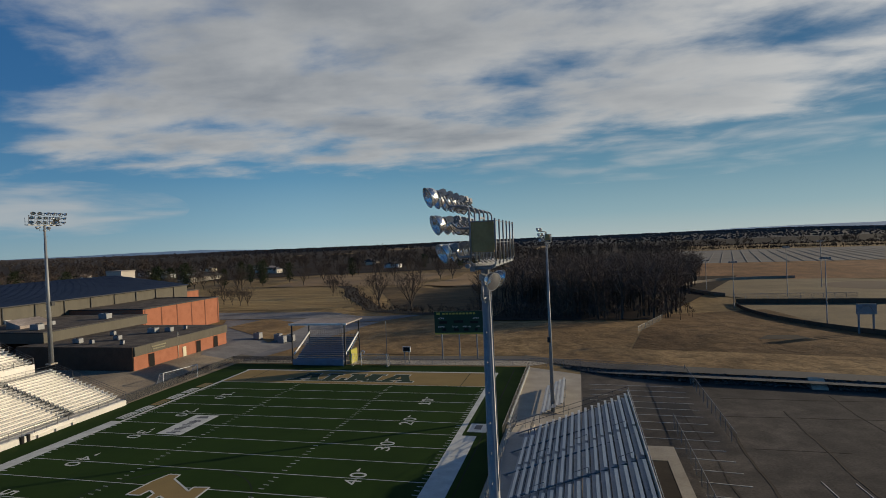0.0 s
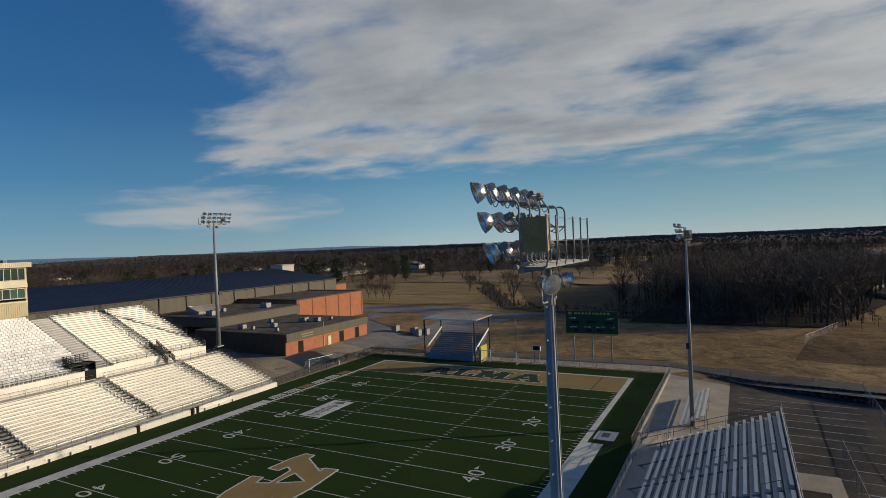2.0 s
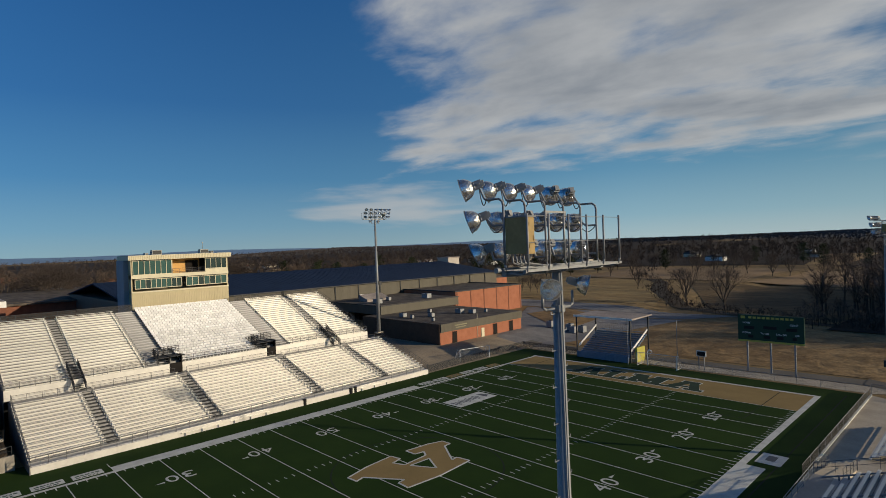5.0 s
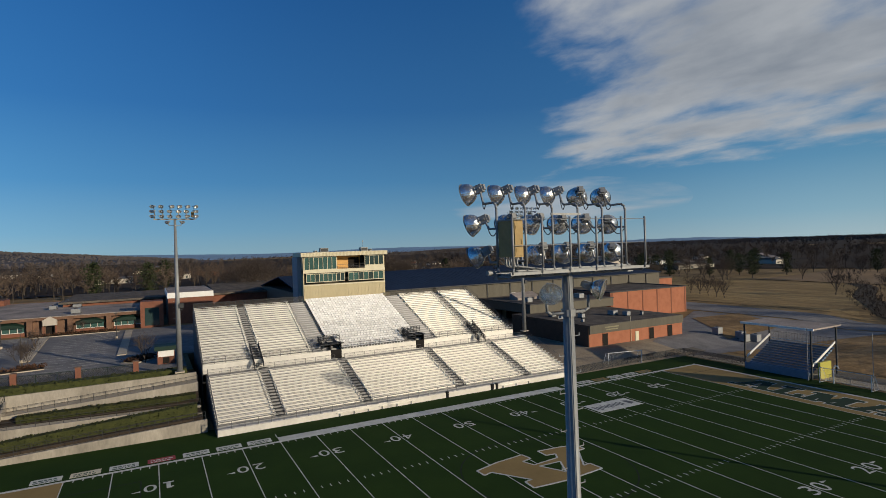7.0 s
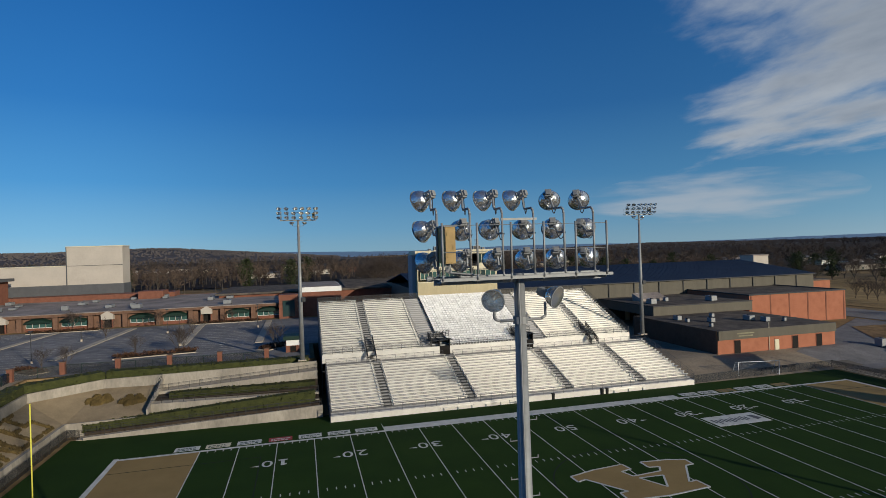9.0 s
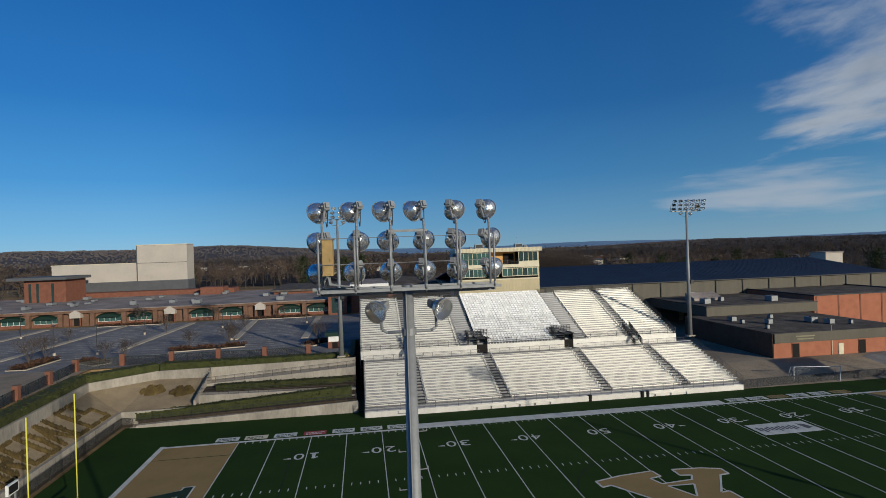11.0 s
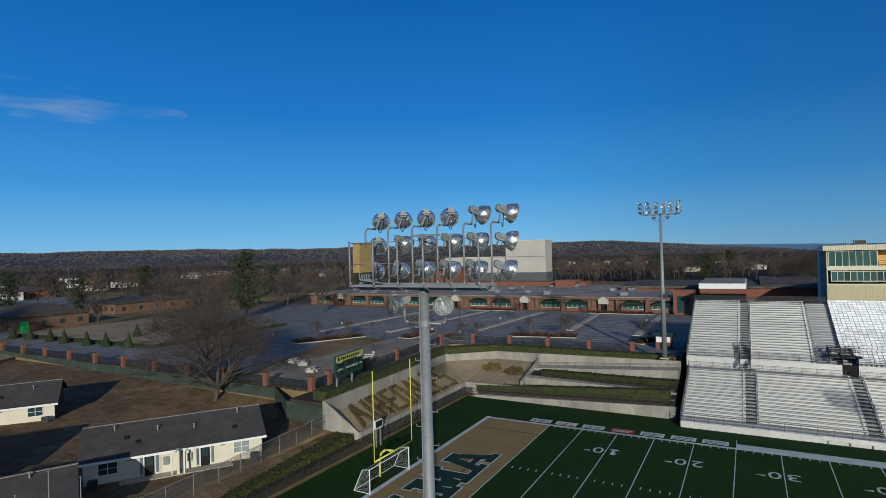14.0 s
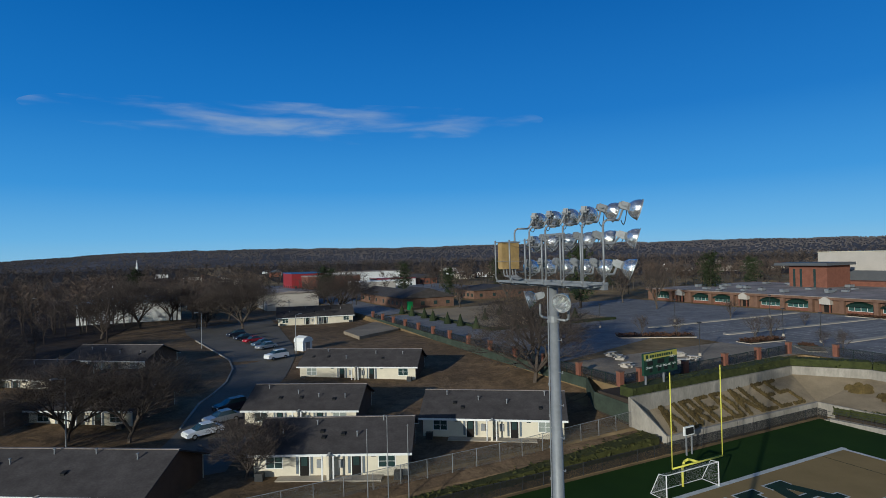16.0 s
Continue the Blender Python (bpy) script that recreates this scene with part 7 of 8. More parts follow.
def lot_lamp(x, y):
    s = thing("car_park_lamp", "dark slim car park lamp post", "lamp post", "car park lamps")
    part("pole", Build().tube((0, 0, 0), (0, 0, 5.6), 0.07, 0.06, 8), DARKSTEEL, s)
    part("base", Build().tube((0, 0, 0), (0, 0, 0.5), 0.25, n=10), CONC, s)
    part("head", Build().box(-0.28, 0.28, -0.28, 0.28, 5.6, 5.8), DARKSTEEL, s)
    s.location = (x, y, LOT)
    return s


fl = lot_lamp(-35.2, -82.5)
for x, y in ((-67.2, -88.3), (-65, -79.7), (-91.9, -81.0), (-97.5, -64.6), (-75, -57.5), (-96, -110), (-70, -118), (-47, -120), (-98, -44)):
    copy_thing(fl, pose(x, y, LOT))
rp = random.Random(11)
for x, y, h in ((-12, -240, 12), (16, -262, 12), (55, -240, 11), (-48, -300, 13), (-60, -232, 24), (80, -300, 12), (-140, -230, 11), (-20, -330, 13), (-310, 20, 12), (-240, 40, 11), (-170, -70, 10), (-30, -262, 11), (-52, -286, 11), (-74, -310, 12), (-8, -286, 12), (-22, -352, 13), (-62, -345, 12), (-92, -300, 11), (14, -232, 11), (34, -254, 11), (-120, -262, 11), (-150, -262, 11), (72, -262, 12), (100, -240, 11), (-36, -215, 10)):
    u = thing("utility_pole", "wooden utility pole with a crossarm", "utility pole", "utility poles")
    part("pole", Build().tube((x, y, 0), (x, y, h), 0.16, 0.11, 7), BARK, u)
    part("crossarm", Build().box(x - 1.2, x + 1.2, y - 0.06, y + 0.06, h - 0.9, h - 0.75), BARK, u)
# car park planting islands, kerbed strips and bay lines
for i, (x0, y0, x1, y1, w) in enumerate(((-39.5, -106.5, -53.0, -98.5, 4.2), (-52.8, -87, -61.8, -86, 3.4), (-64.5, -66.5, -66.5, -53.0, 3.6), (-62, -40.5, -66, -37, 3.2), (-112.5, -62, -112.5, -44, 2.0), (-112.5, -100, -112.5, -84, 2.0), (-54, -74, -58, -79, 3.2))):
    isl = thing("planting_island", "kerbed car park island with russet shrubs", "planting island", "car park islands")
    part("kerb", Build().wall_line((x0, y0), (x1, y1), w, LOT, LOT + 0.18), CONC, isl)
    part("soil", Build().wall_line((x0, y0), (x1, y1), w - 0.5, LOT + 0.18, LOT + 0.22), DIRT, isl)
    r, g = random.Random(60 + i), Build()
    for _ in range(130):
        t, s = r.random(), r.uniform(-1, 1) * (w / 2 - 0.5)
        dx, dy = x1 - x0, y1 - y0
        ln = math.hypot(dx, dy)
        px, py = x0 + dx * t - dy / ln * s, y0 + dy * t + dx / ln * s
        for _ in range(7):
            a, q = r.uniform(0, 6.28), r.uniform(0.15, 0.5)
            cx, cy, cz = px + r.uniform(-.35, .35), py + r.uniform(-.35, .35), LOT + 0.2 + r.uniform(0, 0.45)
            g.add([(cx, cy, cz), (cx + q * math.cos(a), cy + q * math.sin(a), cz + 0.1), (cx + q * math.cos(a + 0.9), cy + q * math.sin(a + 0.9), cz + r.uniform(0.1, 0.4))], [(0, 1, 2)])
    part("shrubs", g, REDSHRUB, isl, "low russet shrubs", kind="stuff")
for x0, y0, x1, y1 in ((-66.6, -77.2, -111, -75.5), (-75.2, -57.0, -111, -59.0), (-60, -96, -111, -93), (-56, -113, -111, -112), (-72, -42, -111, -42)):
    solid("kerbed_strip", Build().wall_line((x0, y0), (x1, y1), 1.5, LOT, LOT + 0.17), CONC, "pale concrete strip dividing the car park bays", "kerb", kind="structure")
lines = Build()
for y in (-50, -67, -85, -103):
    x = -112
    while x < -58:
        for s in (-1, 1):
            lines.wall_line((x, y + s * 0.4), (x - 1.0, y + s * 5.2), 0.12, LOT, LOT + 0.03)
        x += 2.8
solid("bay_line", lines, FADED, "faded white parking bay lines", "road marking", kind="structure")
lines = Build()
for k in range(17):
    y = 47.5 - k * 2.9
    if y < 20:
        lines.wall_line((49.7, y), (54.2, y - 0.5), 0.13, -0.02, 0.02)
    else:
        lines.wall_line((40.2, y + 0.3), (54.0, y - 0.5), 0.13, -0.02, 0.02)
for k in range(12):
    lines.wall_line((60.5 + k * 2.8, 14.2), (60.7 + k * 2.8, 9.0), 0.11, -0.02, 0.02)
solid("bay_line", lines, FADED, "faded white parking bay lines on old asphalt", "road marking", kind="structure")
cr = random.Random(3)
seams = Build()
for x, ya, yb, w in ((64.4, 36, 4, 0.26), (51.8, 34, 6, 0.16), (48.6, 47, 27, 0.14), (56.2, 33, 8, 0.3), (72.5, 44, 10, 0.12), (84, 42, 6, 0.14)):
    y = ya
    while y > yb:
        x2, y2 = x + cr.uniform(-0.18, 0.18), y - cr.uniform(1.2, 2.6)
        seams.wall_line((x, y), (x2, y2), w * cr.uniform(0.7, 1.2), -0.02, 0.012)
        x, y = x2, y2
for y, xa, xb in ((33.2, 56, 96), (41.5, 58, 90), (22.0, 57, 64)):
    x = xa
    while x < xb:
        x2, y2 = x + cr.uniform(1.5, 3.5), y + cr.uniform(-0.12, 0.12)
        seams.wall_line((x, y), (x2, y2), cr.uniform(0.05, 0.12), -0.02, 0.011)
        x, y = x2, y2
solid("asphalt_crack", seams, DIRT, "dark tar-filled cracks in the asphalt", "road marking", kind="structure")
sheet("asphalt_patch", [(39.2, 35.2), (53.2, 32.8), (53.2, 38.4), (39.2, 40.7)], mat("newer asphalt", (0.045, 0.043, 0.043), 0.9, vary=0.3, scale=0.3, fine=3.0, spec=0.2), "darker asphalt patch across the bays", "car park", 0.058)
solid("soil_bed", Build().box(44.6, 47.6, -30, 17.3, -0.03, 0.05), DIRT, "bare dark soil bed behind the bleacher", "ground", kind="structure")
solid("soil_kerb", Build().prism([(47.6, -30), (48.8, -30), (48.8, 21.4), (44.4, 21.4), (44.4, 17.3), (47.6, 17.3)], -0.03, 0.08), CONC, "pale concrete border of the soil bed", "kerb", kind="structure")
# rubble bank carrying the road
FOOT = [(28, 63.2), (33, 61.0), (37, 58.2), (42, 54.6), (48, 52.0), (54, 50.2), (72.5, 47.2), (80, 45.6), (110, 40.5), (200, 27.0)]


def bank_foot(x):
    return float(np.interp(x, [a for a, _ in FOOT], [b for _, b in FOOT]))


def bank_height(x):
    return 0.06 + 1.04 * ramp01(x, 34, 52)


rb, r = Build(), random.Random(5)
for _ in range(9000):
    t, s = r.random(), r.random()
    x = 36 + 126 * t ** 1.3
    y, z = bank_foot(x) + s * 2.4, -0.05 + (0.25 + 0.75 * s) * bank_height(x)
    k = r.uniform(0.12, 0.27)
    vs = [(x + r.uniform(-k, k), y + r.uniform(-k, k), z + r.uniform(-k, k * 0.6)) for _ in range(5)]
    rb.add(vs, [(0, 1, 2), (0, 2, 3), (0, 3, 4), (1, 2, 4), (2, 3, 4), (0, 1, 4)])
solid("rubble", rb, RIPRAP, "bank of dark grey rubble below the road", "rubble", kind="stuff")
solid("culvert_apron", Build().prism([(71.6, bank_foot(72) - 0.1), (73.6, bank_foot(74) - 0.1), (73.9, bank_foot(74) + 2.5), (71.9, bank_foot(72) + 2.5)], -0.05, [0.3, 0.3, 1.2, 1.2]), CONC, "pale concrete chute through the rubble bank", "drain", kind="structure")
xs = [28, 31, 34, 37, 40, 43, 46, 50, 54, 60, 70, 80, 95, 110, 150, 200]
strip("rubble_bed", [((x, bank_foot(x)), (x, bank_foot(x) + 2.4)) for x in xs], RIPRAP, "stony bed of the bank", "ground", -0.25, [bank_height(x) for x in xs])
strip("road_field_end_east", [((x, bank_foot(x) + 2.2), (x, bank_foot(x) + 6.4)) for x in xs], ROAD, "narrow grey service road on the bank beyond the car park", "road", 0.0, [bank_height(x) for x in xs])
strip("road_verge", [((x, bank_foot(x) + 6.3), (x, bank_foot(x) + 6.3 + 14.0 * ramp01(x, 28, 40))) for x in xs], DRY, "dry grass verge along the road", "grass", -0.02, [bank_height(x) for x in xs])
# picnic tables by the plaza
for i, (x, y) in enumerate(((-22.7, -90.4), (-21.7, -87.3), (-32.3, -84.3), (-31.0, -80.3), (-27.4, -79.3), (-18, -82))):
    t = thing("picnic_table", "pale concrete picnic table with benches", "picnic table", "picnic tables")
    part("tabletop", Build().box(-0.9, 0.9, -0.4, 0.4, 0.68, 0.76), PRECAST, t)
    for s in (-0.75, 0.75):
        part("bench", Build().box(-0.9, 0.9, s - 0.14, s + 0.14, 0.38, 0.46), PRECAST, t)
    part("leg", Build().box(-0.6, -0.4, -0.7, 0.7, 0, 0.4).box(-0.6, -0.4, -0.2, 0.2, 0.4, 0.68), PRECAST, t)
    part("leg", Build().box(0.4, 0.6, -0.7, 0.7, 0, 0.4).box(0.4, 0.6, -0.2, 0.2, 0.4, 0.68), PRECAST, t)
    t.matrix_basis = pose(x, y, LOT + 0.03, 0, 0, i * 37)

# ---- trees ----
def bare_tree(height, spread, seed, levels=5, trunk=0.28, low=0.22, fan=3, wide=0.0):
    """A leafless tree round the origin: tapered trunk and limbs (first mesh), fine twigs (second)."""
    r = random.Random()
    wood, twig = Build(), Build()

    def grow(p, d, length, rad, level):
        q = p + d * length * (0.4 if level == 0 else 1.0)
        q2 = q + Vector((r.uniform(-1, 1), r.uniform(-1, 1), r.uniform(-0.4, 0.8))) * length * 0.08
        if level <= 2:
            mid = p.lerp(q2, 0.5) + Vector((r.uniform(-1, 1), r.uniform(-1, 1), 0)) * length * 0.04
            wood.tube(p, mid, rad, rad * 0.82, 6 if level < 2 else 4, False)
            wood.tube(mid, q2, rad * 0.82, rad * 0.66, 6 if level < 2 else 4, False)
        else:
            s = d.cross(Vector((r.uniform(-1, 1), r.uniform(-1, 1), r.uniform(-1, 1)))).normalized() * max(rad * 0.6, 0.012)
            twig.add([tuple(p - s), tuple(p + s), tuple(q2 + s * 0.3), tuple(q2 - s * 0.3)], [(0, 1, 2, 3)])
        if level >= levels:
            return
        n = fan + (1 if r.random() < 0.5 else 0) + (1 if level == 0 or level >= 3 else 0)
        for k in range(n):
            a = 6.283 * (k + r.random() * 0.7) / n
            tilt = r.uniform(0.35, 0.85) * (spread if level < 2 else 1.0)
            side = Vector((math.cos(a), math.sin(a), 0))
            side = (side - d * side.dot(d)).normalized()
            nd = (d * math.cos(tilt) + side * math.sin(tilt) + Vector((0, 0, 0.12))).normalized()
            start = p.lerp(q2, r.uniform(0.55, 1.0) if level else r.uniform(0.75, 1.0))
            grow(start, nd, length * r.uniform(0.62, 0.86), rad * 0.58, level + 1)
        if level < 2:
            grow(q2, (d + Vector((r.uniform(-.2, .2), r.uniform(-.2, .2), 0.1))).normalized(), length * 0.8, rad * 0.62, level + 1)
    first = height * low
    for _ in range(2):                # grown twice: the second time with the first's length set right
        r.seed(seed)
        for b in (wood, twig):
            b.v.clear()
            b.f.clear()
        grow(Vector((0, 0, 0)), Vector((0, 0, 1)), first, trunk, 0)
        first *= height / max(v[2] for v in twig.v)
    k = 1.0
    reach = sorted(math.hypot(v[0], v[1]) for v in twig.v)[int(len(twig.v) * 0.97)]
    kx = wide / reach if wide else k
    for b in (wood, twig):
        b.v = [(x * (k + (kx - k) * min(1.0, z * k / 3.0)), y * (k + (kx - k) * min(1.0, z * k / 3.0)), z * k) for x, y, z in b.v]
    return wood, twig


def tree_thing(built, label, group="bare trees"):
    t = thing("tree", label, "tree", group)
    part("trunk", built[0], BARK, t, "grey brown trunk and limbs")
    part("crown", built[1], TWIGS, t, "bare twigs")
    return t


big_a = tree_thing(bare_tree(14.5, 1.25, 3, 6, 0.34, 0.055, 3, 11.0), "large spreading leafless tree beside the car park fence")
big_a.matrix_basis = pose(-6.0, -89.6, 3.4)
copy_thing(big_a, pose(-12.5, -99.0, LOT, 0, 0, 130))
mid_a = tree_thing(bare_tree(11.5, 1.1, 8, 6, 0.24, 0.12, 3, 8.5), "leafless spreading tree between the houses")
mid_a.matrix_basis = pose(56.9, -95.8, 2.6)
for x, y, rz, s in ((50.3, -91.9, 75, 0.92), (27.3, -181, 160, 1.5), (61.5, -186, 30, 1.2), (45.5, -222, 90, 1.2), (36, -196, 40, 1.1), (69, -103, 200, 1.1), (73, -116, 20, 1.15), (84, -125, 140, 1.2), (-1.5, -190, 50, 1.5), (28, -212, 10, 1.3), (53.5, -208, 260, 1.4), (90, -150, 0, 1.3), (66, -88, 99, 0.8), (-190, -2, 10, 1.6), (-187, 37, 120, 1.8), (-190, 43, 200, 1.9), (-187, 53, 60, 2.0), (-190, 62, 30, 1.95)):
    c = copy_thing(mid_a, pose(x, y, G(x, y), 0, 0, rz))
    c.scale = (s, s, s)
small = tree_thing(bare_tree(6.8, 1.15, 21, 6, 0.13, 0.12, 3, 4.6), "small leafless tree by the house corner")
small.matrix_basis = pose(39.4, -74.6, 2.2)
lot_tree = tree_thing(bare_tree(4.6, 0.7, 31, 4, 0.06, 0.2, 3), "young leafless tree in a car park island", "car park trees")
lot_tree.matrix_basis = pose(-65.2, -63.0, LOT)
rt = random.Random(12)
for x, y in ((-66, -56), (-58.4, -75.7), (-56.1, -71), (-61, -38), (-69.1, -55.8), (-44, -104), (-50, -100), (-56, -86.5), (-60, -86), (-92, -76), (-92, -58), (-84, -94), (-84, -112.5), (-113, -52), (-113, -90), (-113, -70), (-28, -128), (-36, -134)):
    c = copy_thing(lot_tree, pose(x, y, LOT, 0, 0, rt.uniform(0, 360)))
    s = rt.uniform(0.8, 1.35)
    c.scale = (s, s, s)
field_tree = tree_thing(bare_tree(12.0, 0.85, 41, 5, 0.24, 0.2, 3), "tall leafless tree at the edge of the field", "field trees")
far_trees = [(-math.sin(radians(a)) * d + 10, math.cos(radians(a)) * d, q) for a, d, q in [(rt.uniform(4, 62), rt.uniform(255, 400), rt.uniform(0.85, 1.25)) for _ in range(46)]]
field_tree.matrix_basis = pose(-34.2, 153.1, 0.3)
field_tree.scale = (1.45, 1.45, 1.45)
for x, y, s in ((-18.5, 143.5, 1.5), (-106, 161, 0.8), (-100, 158, 0.75), (-95, 156, 0.8), (-90, 153.7, 0.75), (-112, 163, 0.7), (-70, 190, 0.9), (-91.8, -143.9, 1.35), (-54.6, -149.5, 1.15), (-100, -167, 1.2), (-84, -178, 1.3), (-98, -215, 1.3), (-70, -196, 1.2), (-122, -190, 1.2), (-44, -186, 0.9), (-130, -176, 1.1), (20, 205, 1.2), (34, 190, 1.25), (-150, 240, 1.2), (-60, 300, 1.3), *far_trees):
    c = copy_thing(field_tree, pose(x, y, land(x, y), 0, 0, rt.uniform(0, 360)))
    c.scale = (s, s, s)


def pine_tree(height, seed):
    """A tall pine: bare lower trunk, irregular crown of many needle tufts with gaps."""
    r = random.Random(seed)
    trunk, crown = Build(), Build()
    trunk.tube((0, 0, 0), (0, 0, height * 0.95), height * 0.02, height * 0.006, 7, False)
    for k in range(46):
        f = k / 46
        z = height * (0.14 + 0.82 * f)
        reach = height * 0.31 * math.sin(math.pi * (0.16 + 0.76 * f)) ** 0.8 * r.uniform(0.45, 1.2)
        a = k * 2.4 + r.uniform(-0.5, 0.5)
        tip = Vector((reach * math.cos(a), reach * math.sin(a), z + reach * 0.18))
        trunk.tube((0, 0, z), tip, height * 0.004, height * 0.002, 4, False)
        for _ in range(52):
            c = Vector((0, 0, z)).lerp(tip, r.uniform(0.15, 1.06)) + Vector((r.gauss(0, 1), r.gauss(0, 1), r.gauss(0, 0.7))) * height * 0.030
            q = height * r.uniform(0.016, 0.034)
            crown.add([tuple(c + Vector((r.uniform(-q, q), r.uniform(-q, q), r.uniform(-q, q)))) for _ in range(3)], [(0, 1, 2)])
    t = thing("pine_tree", "tall dark green pine with an open uneven crown", "tree", "pines")
    part("trunk", trunk, BARK, t)
    part("crown", crown, PINE, t, "dark green needle tufts")
    return t


pine = pine_tree(17, 5)
pine.matrix_basis = pose(-250, -60, LOT)
for x, y, s in ((-232, -38, 0.95), (-262, -160, 1.0), (-150, -225, 0.9), (-100, -250, 1.0), (-60, -275, 0.95), (-185, 215, 0.95), (-192, 222, 0.85), (-150, 262, 0.9), (-60, 420, 0.9), (-90, 415, 0.8), (-230, 130, 0.95), (-214, 150, 0.8), (-120, 330, 0.85), (-190, 300, 0.9), (-170, 280, 0.8), (-40, 380, 0.9), (-20, 400, 0.75), *[(-math.sin(radians(a)) * d, math.cos(radians(a)) * d, q) for a, d, q in ((27, 330, 0.8), (30, 345, 0.95), (34, 310, 0.7), (38, 300, 1.0), (39.5, 312, 0.85), (44, 320, 0.8), (49, 300, 0.9), (53, 330, 1.0), (58, 310, 0.8), (64, 340, 0.9))], (60, -330, 1.0), (-30, -300, 0.8), (-200, -210, 0.8), (-75.8, -161, 1.25), (-141.7, -163.2, 1.05), (-187, -178, 0.9), (-208, -105, 0.95), (-200, -112, 0.8), (-12, -245, 0.9), (-290, -30, 1.0), (-60, -225, 0.8)):
    c = copy_thing(pine, pose(x, y, land(x, y), 0, 0, rt.uniform(0, 360)))
    c.scale = (s, s, s)


def brush(stems, g, r, x, y, z, h, n, thin=1.0):
    """One distant leafless tree: a forked stem and n fine twigs set along its rising limbs."""
    k = 0.017 * h
    lean = r.uniform(-0.06, 0.06) * h
    stems.add([(x - k, y, z), (x + k, y, z), (x + lean + k * 0.3, y, z + h * 0.7), (x + lean - k * 0.3, y, z + h * 0.7)], [(0, 1, 2, 3)])
    stems.add([(x, y - k, z), (x, y + k, z), (x + lean, y, z + h * 0.7)], [(0, 1, 2)])
    limbs = max(4, n // 16)
    for i in range(limbs):
        a = r.uniform(0, 6.283)
        b0, rr = h * r.uniform(0.22, 0.6), h * r.uniform(0.12, 0.30)
        rise = h * r.uniform(0.18, 0.42)
        p0 = Vector((x + lean * b0 / h, y, z + b0))
        p1 = p0 + Vector((rr * math.cos(a), rr * math.sin(a), min(rise, h * 0.97 - b0)))
        s = Vector((-math.sin(a), math.cos(a), 0)) * k * 0.5
        stems.add([tuple(p0 - s), tuple(p0 + s), tuple(p1)], [(0, 1, 2)])
        for _ in range(n // limbs):
            q = p0.lerp(p1, r.uniform(0.25, 1.0))
            b = a + r.gauss(0, 1.1)
            ln = h * r.uniform(0.08, 0.2)
            e = q + Vector((math.cos(b), math.sin(b), r.uniform(-0.1, 1.3))).normalized() * ln
            w = r.uniform(0.03, 0.075) * thin
            s = Vector((r.uniform(-1, 1), r.uniform(-1, 1), r.uniform(-1, 1))).normalized() * w
            g.add([tuple(q - s), tuple(q + s), tuple(e)], [(0, 1, 2)])


def woods(name, inside, box, count, seed, h0, h1, n, label, thin=1.0, material=None):
    r, g, stems, made = random.Random(seed), Build(), Build(), 0
    while made < count:
        x, y = r.uniform(box[0], box[1]), r.uniform(box[2], box[3])
        if not inside(x, y):
            continue
        brush(stems, g, r, x, y, land(x, y), r.uniform(h0, h1), n, thin)
        made += 1
    wood = thing(name, label, "woods", kind="stuff")
    part("trunks", stems, PALEBARK if material is None else material, wood, "grey brown stems and limbs", kind="stuff")
    part("twigs", g, material or WOODS, wood, "fine bare twigs", kind="stuff")


woods("woods", lambda x, y: y > 111 + 0.004 * (x - 40) ** 2 + (18 if x < 30 else 0) and x < 62 + 0.24 * (y - 110) and x > 5 + 0.05 * (y - 110), (-5, 110, 108, 270), 560, 1, 11, 19, 230, "dense leafless winter woods beyond the dry grass", 1.15)
woods("thicket", lambda x, y: True, (4, 70, 112, 150), 240, 2, 2.5, 6, 110, "low leafless thicket at the edge of the woods", 0.9)
CREEK = [(-232, 535), (-143, 364), (-108, 272), (-77, 228), (-60, 188), (-46, 166), (-33, 146), (-12, 134), (12, 122), (40, 112.5)]


def along(points, f):
    """The plan point at the share f of a line through points."""
    k = min(int(f * (len(points) - 1)), len(points) - 2)
    return Vector(points[k]).lerp(Vector(points[k + 1]), f * (len(points) - 1) - k)


strip("creek_bed", [((x - 3.0, y - 1.5), (x + 3.0, y + 1.5)) for x, y in (along(CREEK, k / 60) for k in range(61))], DIRT, "dark ditch winding through the dry fields", "ground", 0.12)
scrub_g, scrub_s, rk = Build(), Build(), random.Random(33)
for k in range(620):
    p = along(CREEK, (k + rk.random()) / 620)
    brush(scrub_s, scrub_g, rk, p.x + rk.gauss(0, 3.2), p.y + rk.gauss(0, 2.0), land(p.x, p.y), rk.uniform(0.8, 3.4), 60, 0.9)
scrub = thing("creek_scrub", "brown leafless scrub along a ditch through the fields", "scrub", kind="stuff")
part("stems", scrub_s, PALEBARK, scrub, kind="stuff")
part("twigs", scrub_g, DARKWOODS, scrub, "tangled bare twigs", kind="stuff")
ring_ok = lambda x, y: math.hypot(x - 40, y + 30) > 300 and not (y > 150 and -0.62 * y - 20 < x < 0.9 * y and (math.hypot(x, y) < 400 if x < 0.25 * y else math.hypot(x, y) < 800))
woods("belt_of_trees", lambda x, y: y < 120 and ring_ok(x, y) and 320 < math.hypot(x, y) < 900 and not (x < -40 and x > -110 and y < -200 and y > -420), (-900, 900, -900, 900), 2100, 4, 8, 18, 130, "wide belt of leafless winter trees in the distance", 3.2, FARWOODS)
woods("north_belt", lambda x, y: y > 120 and ring_ok(x, y) and 320 < math.hypot(x, y) < 900, (-900, 900, 120, 900), 1900, 14, 8, 17, 150, "dark belt of leafless trees beyond the fields", 3.6, DARKWOODS)
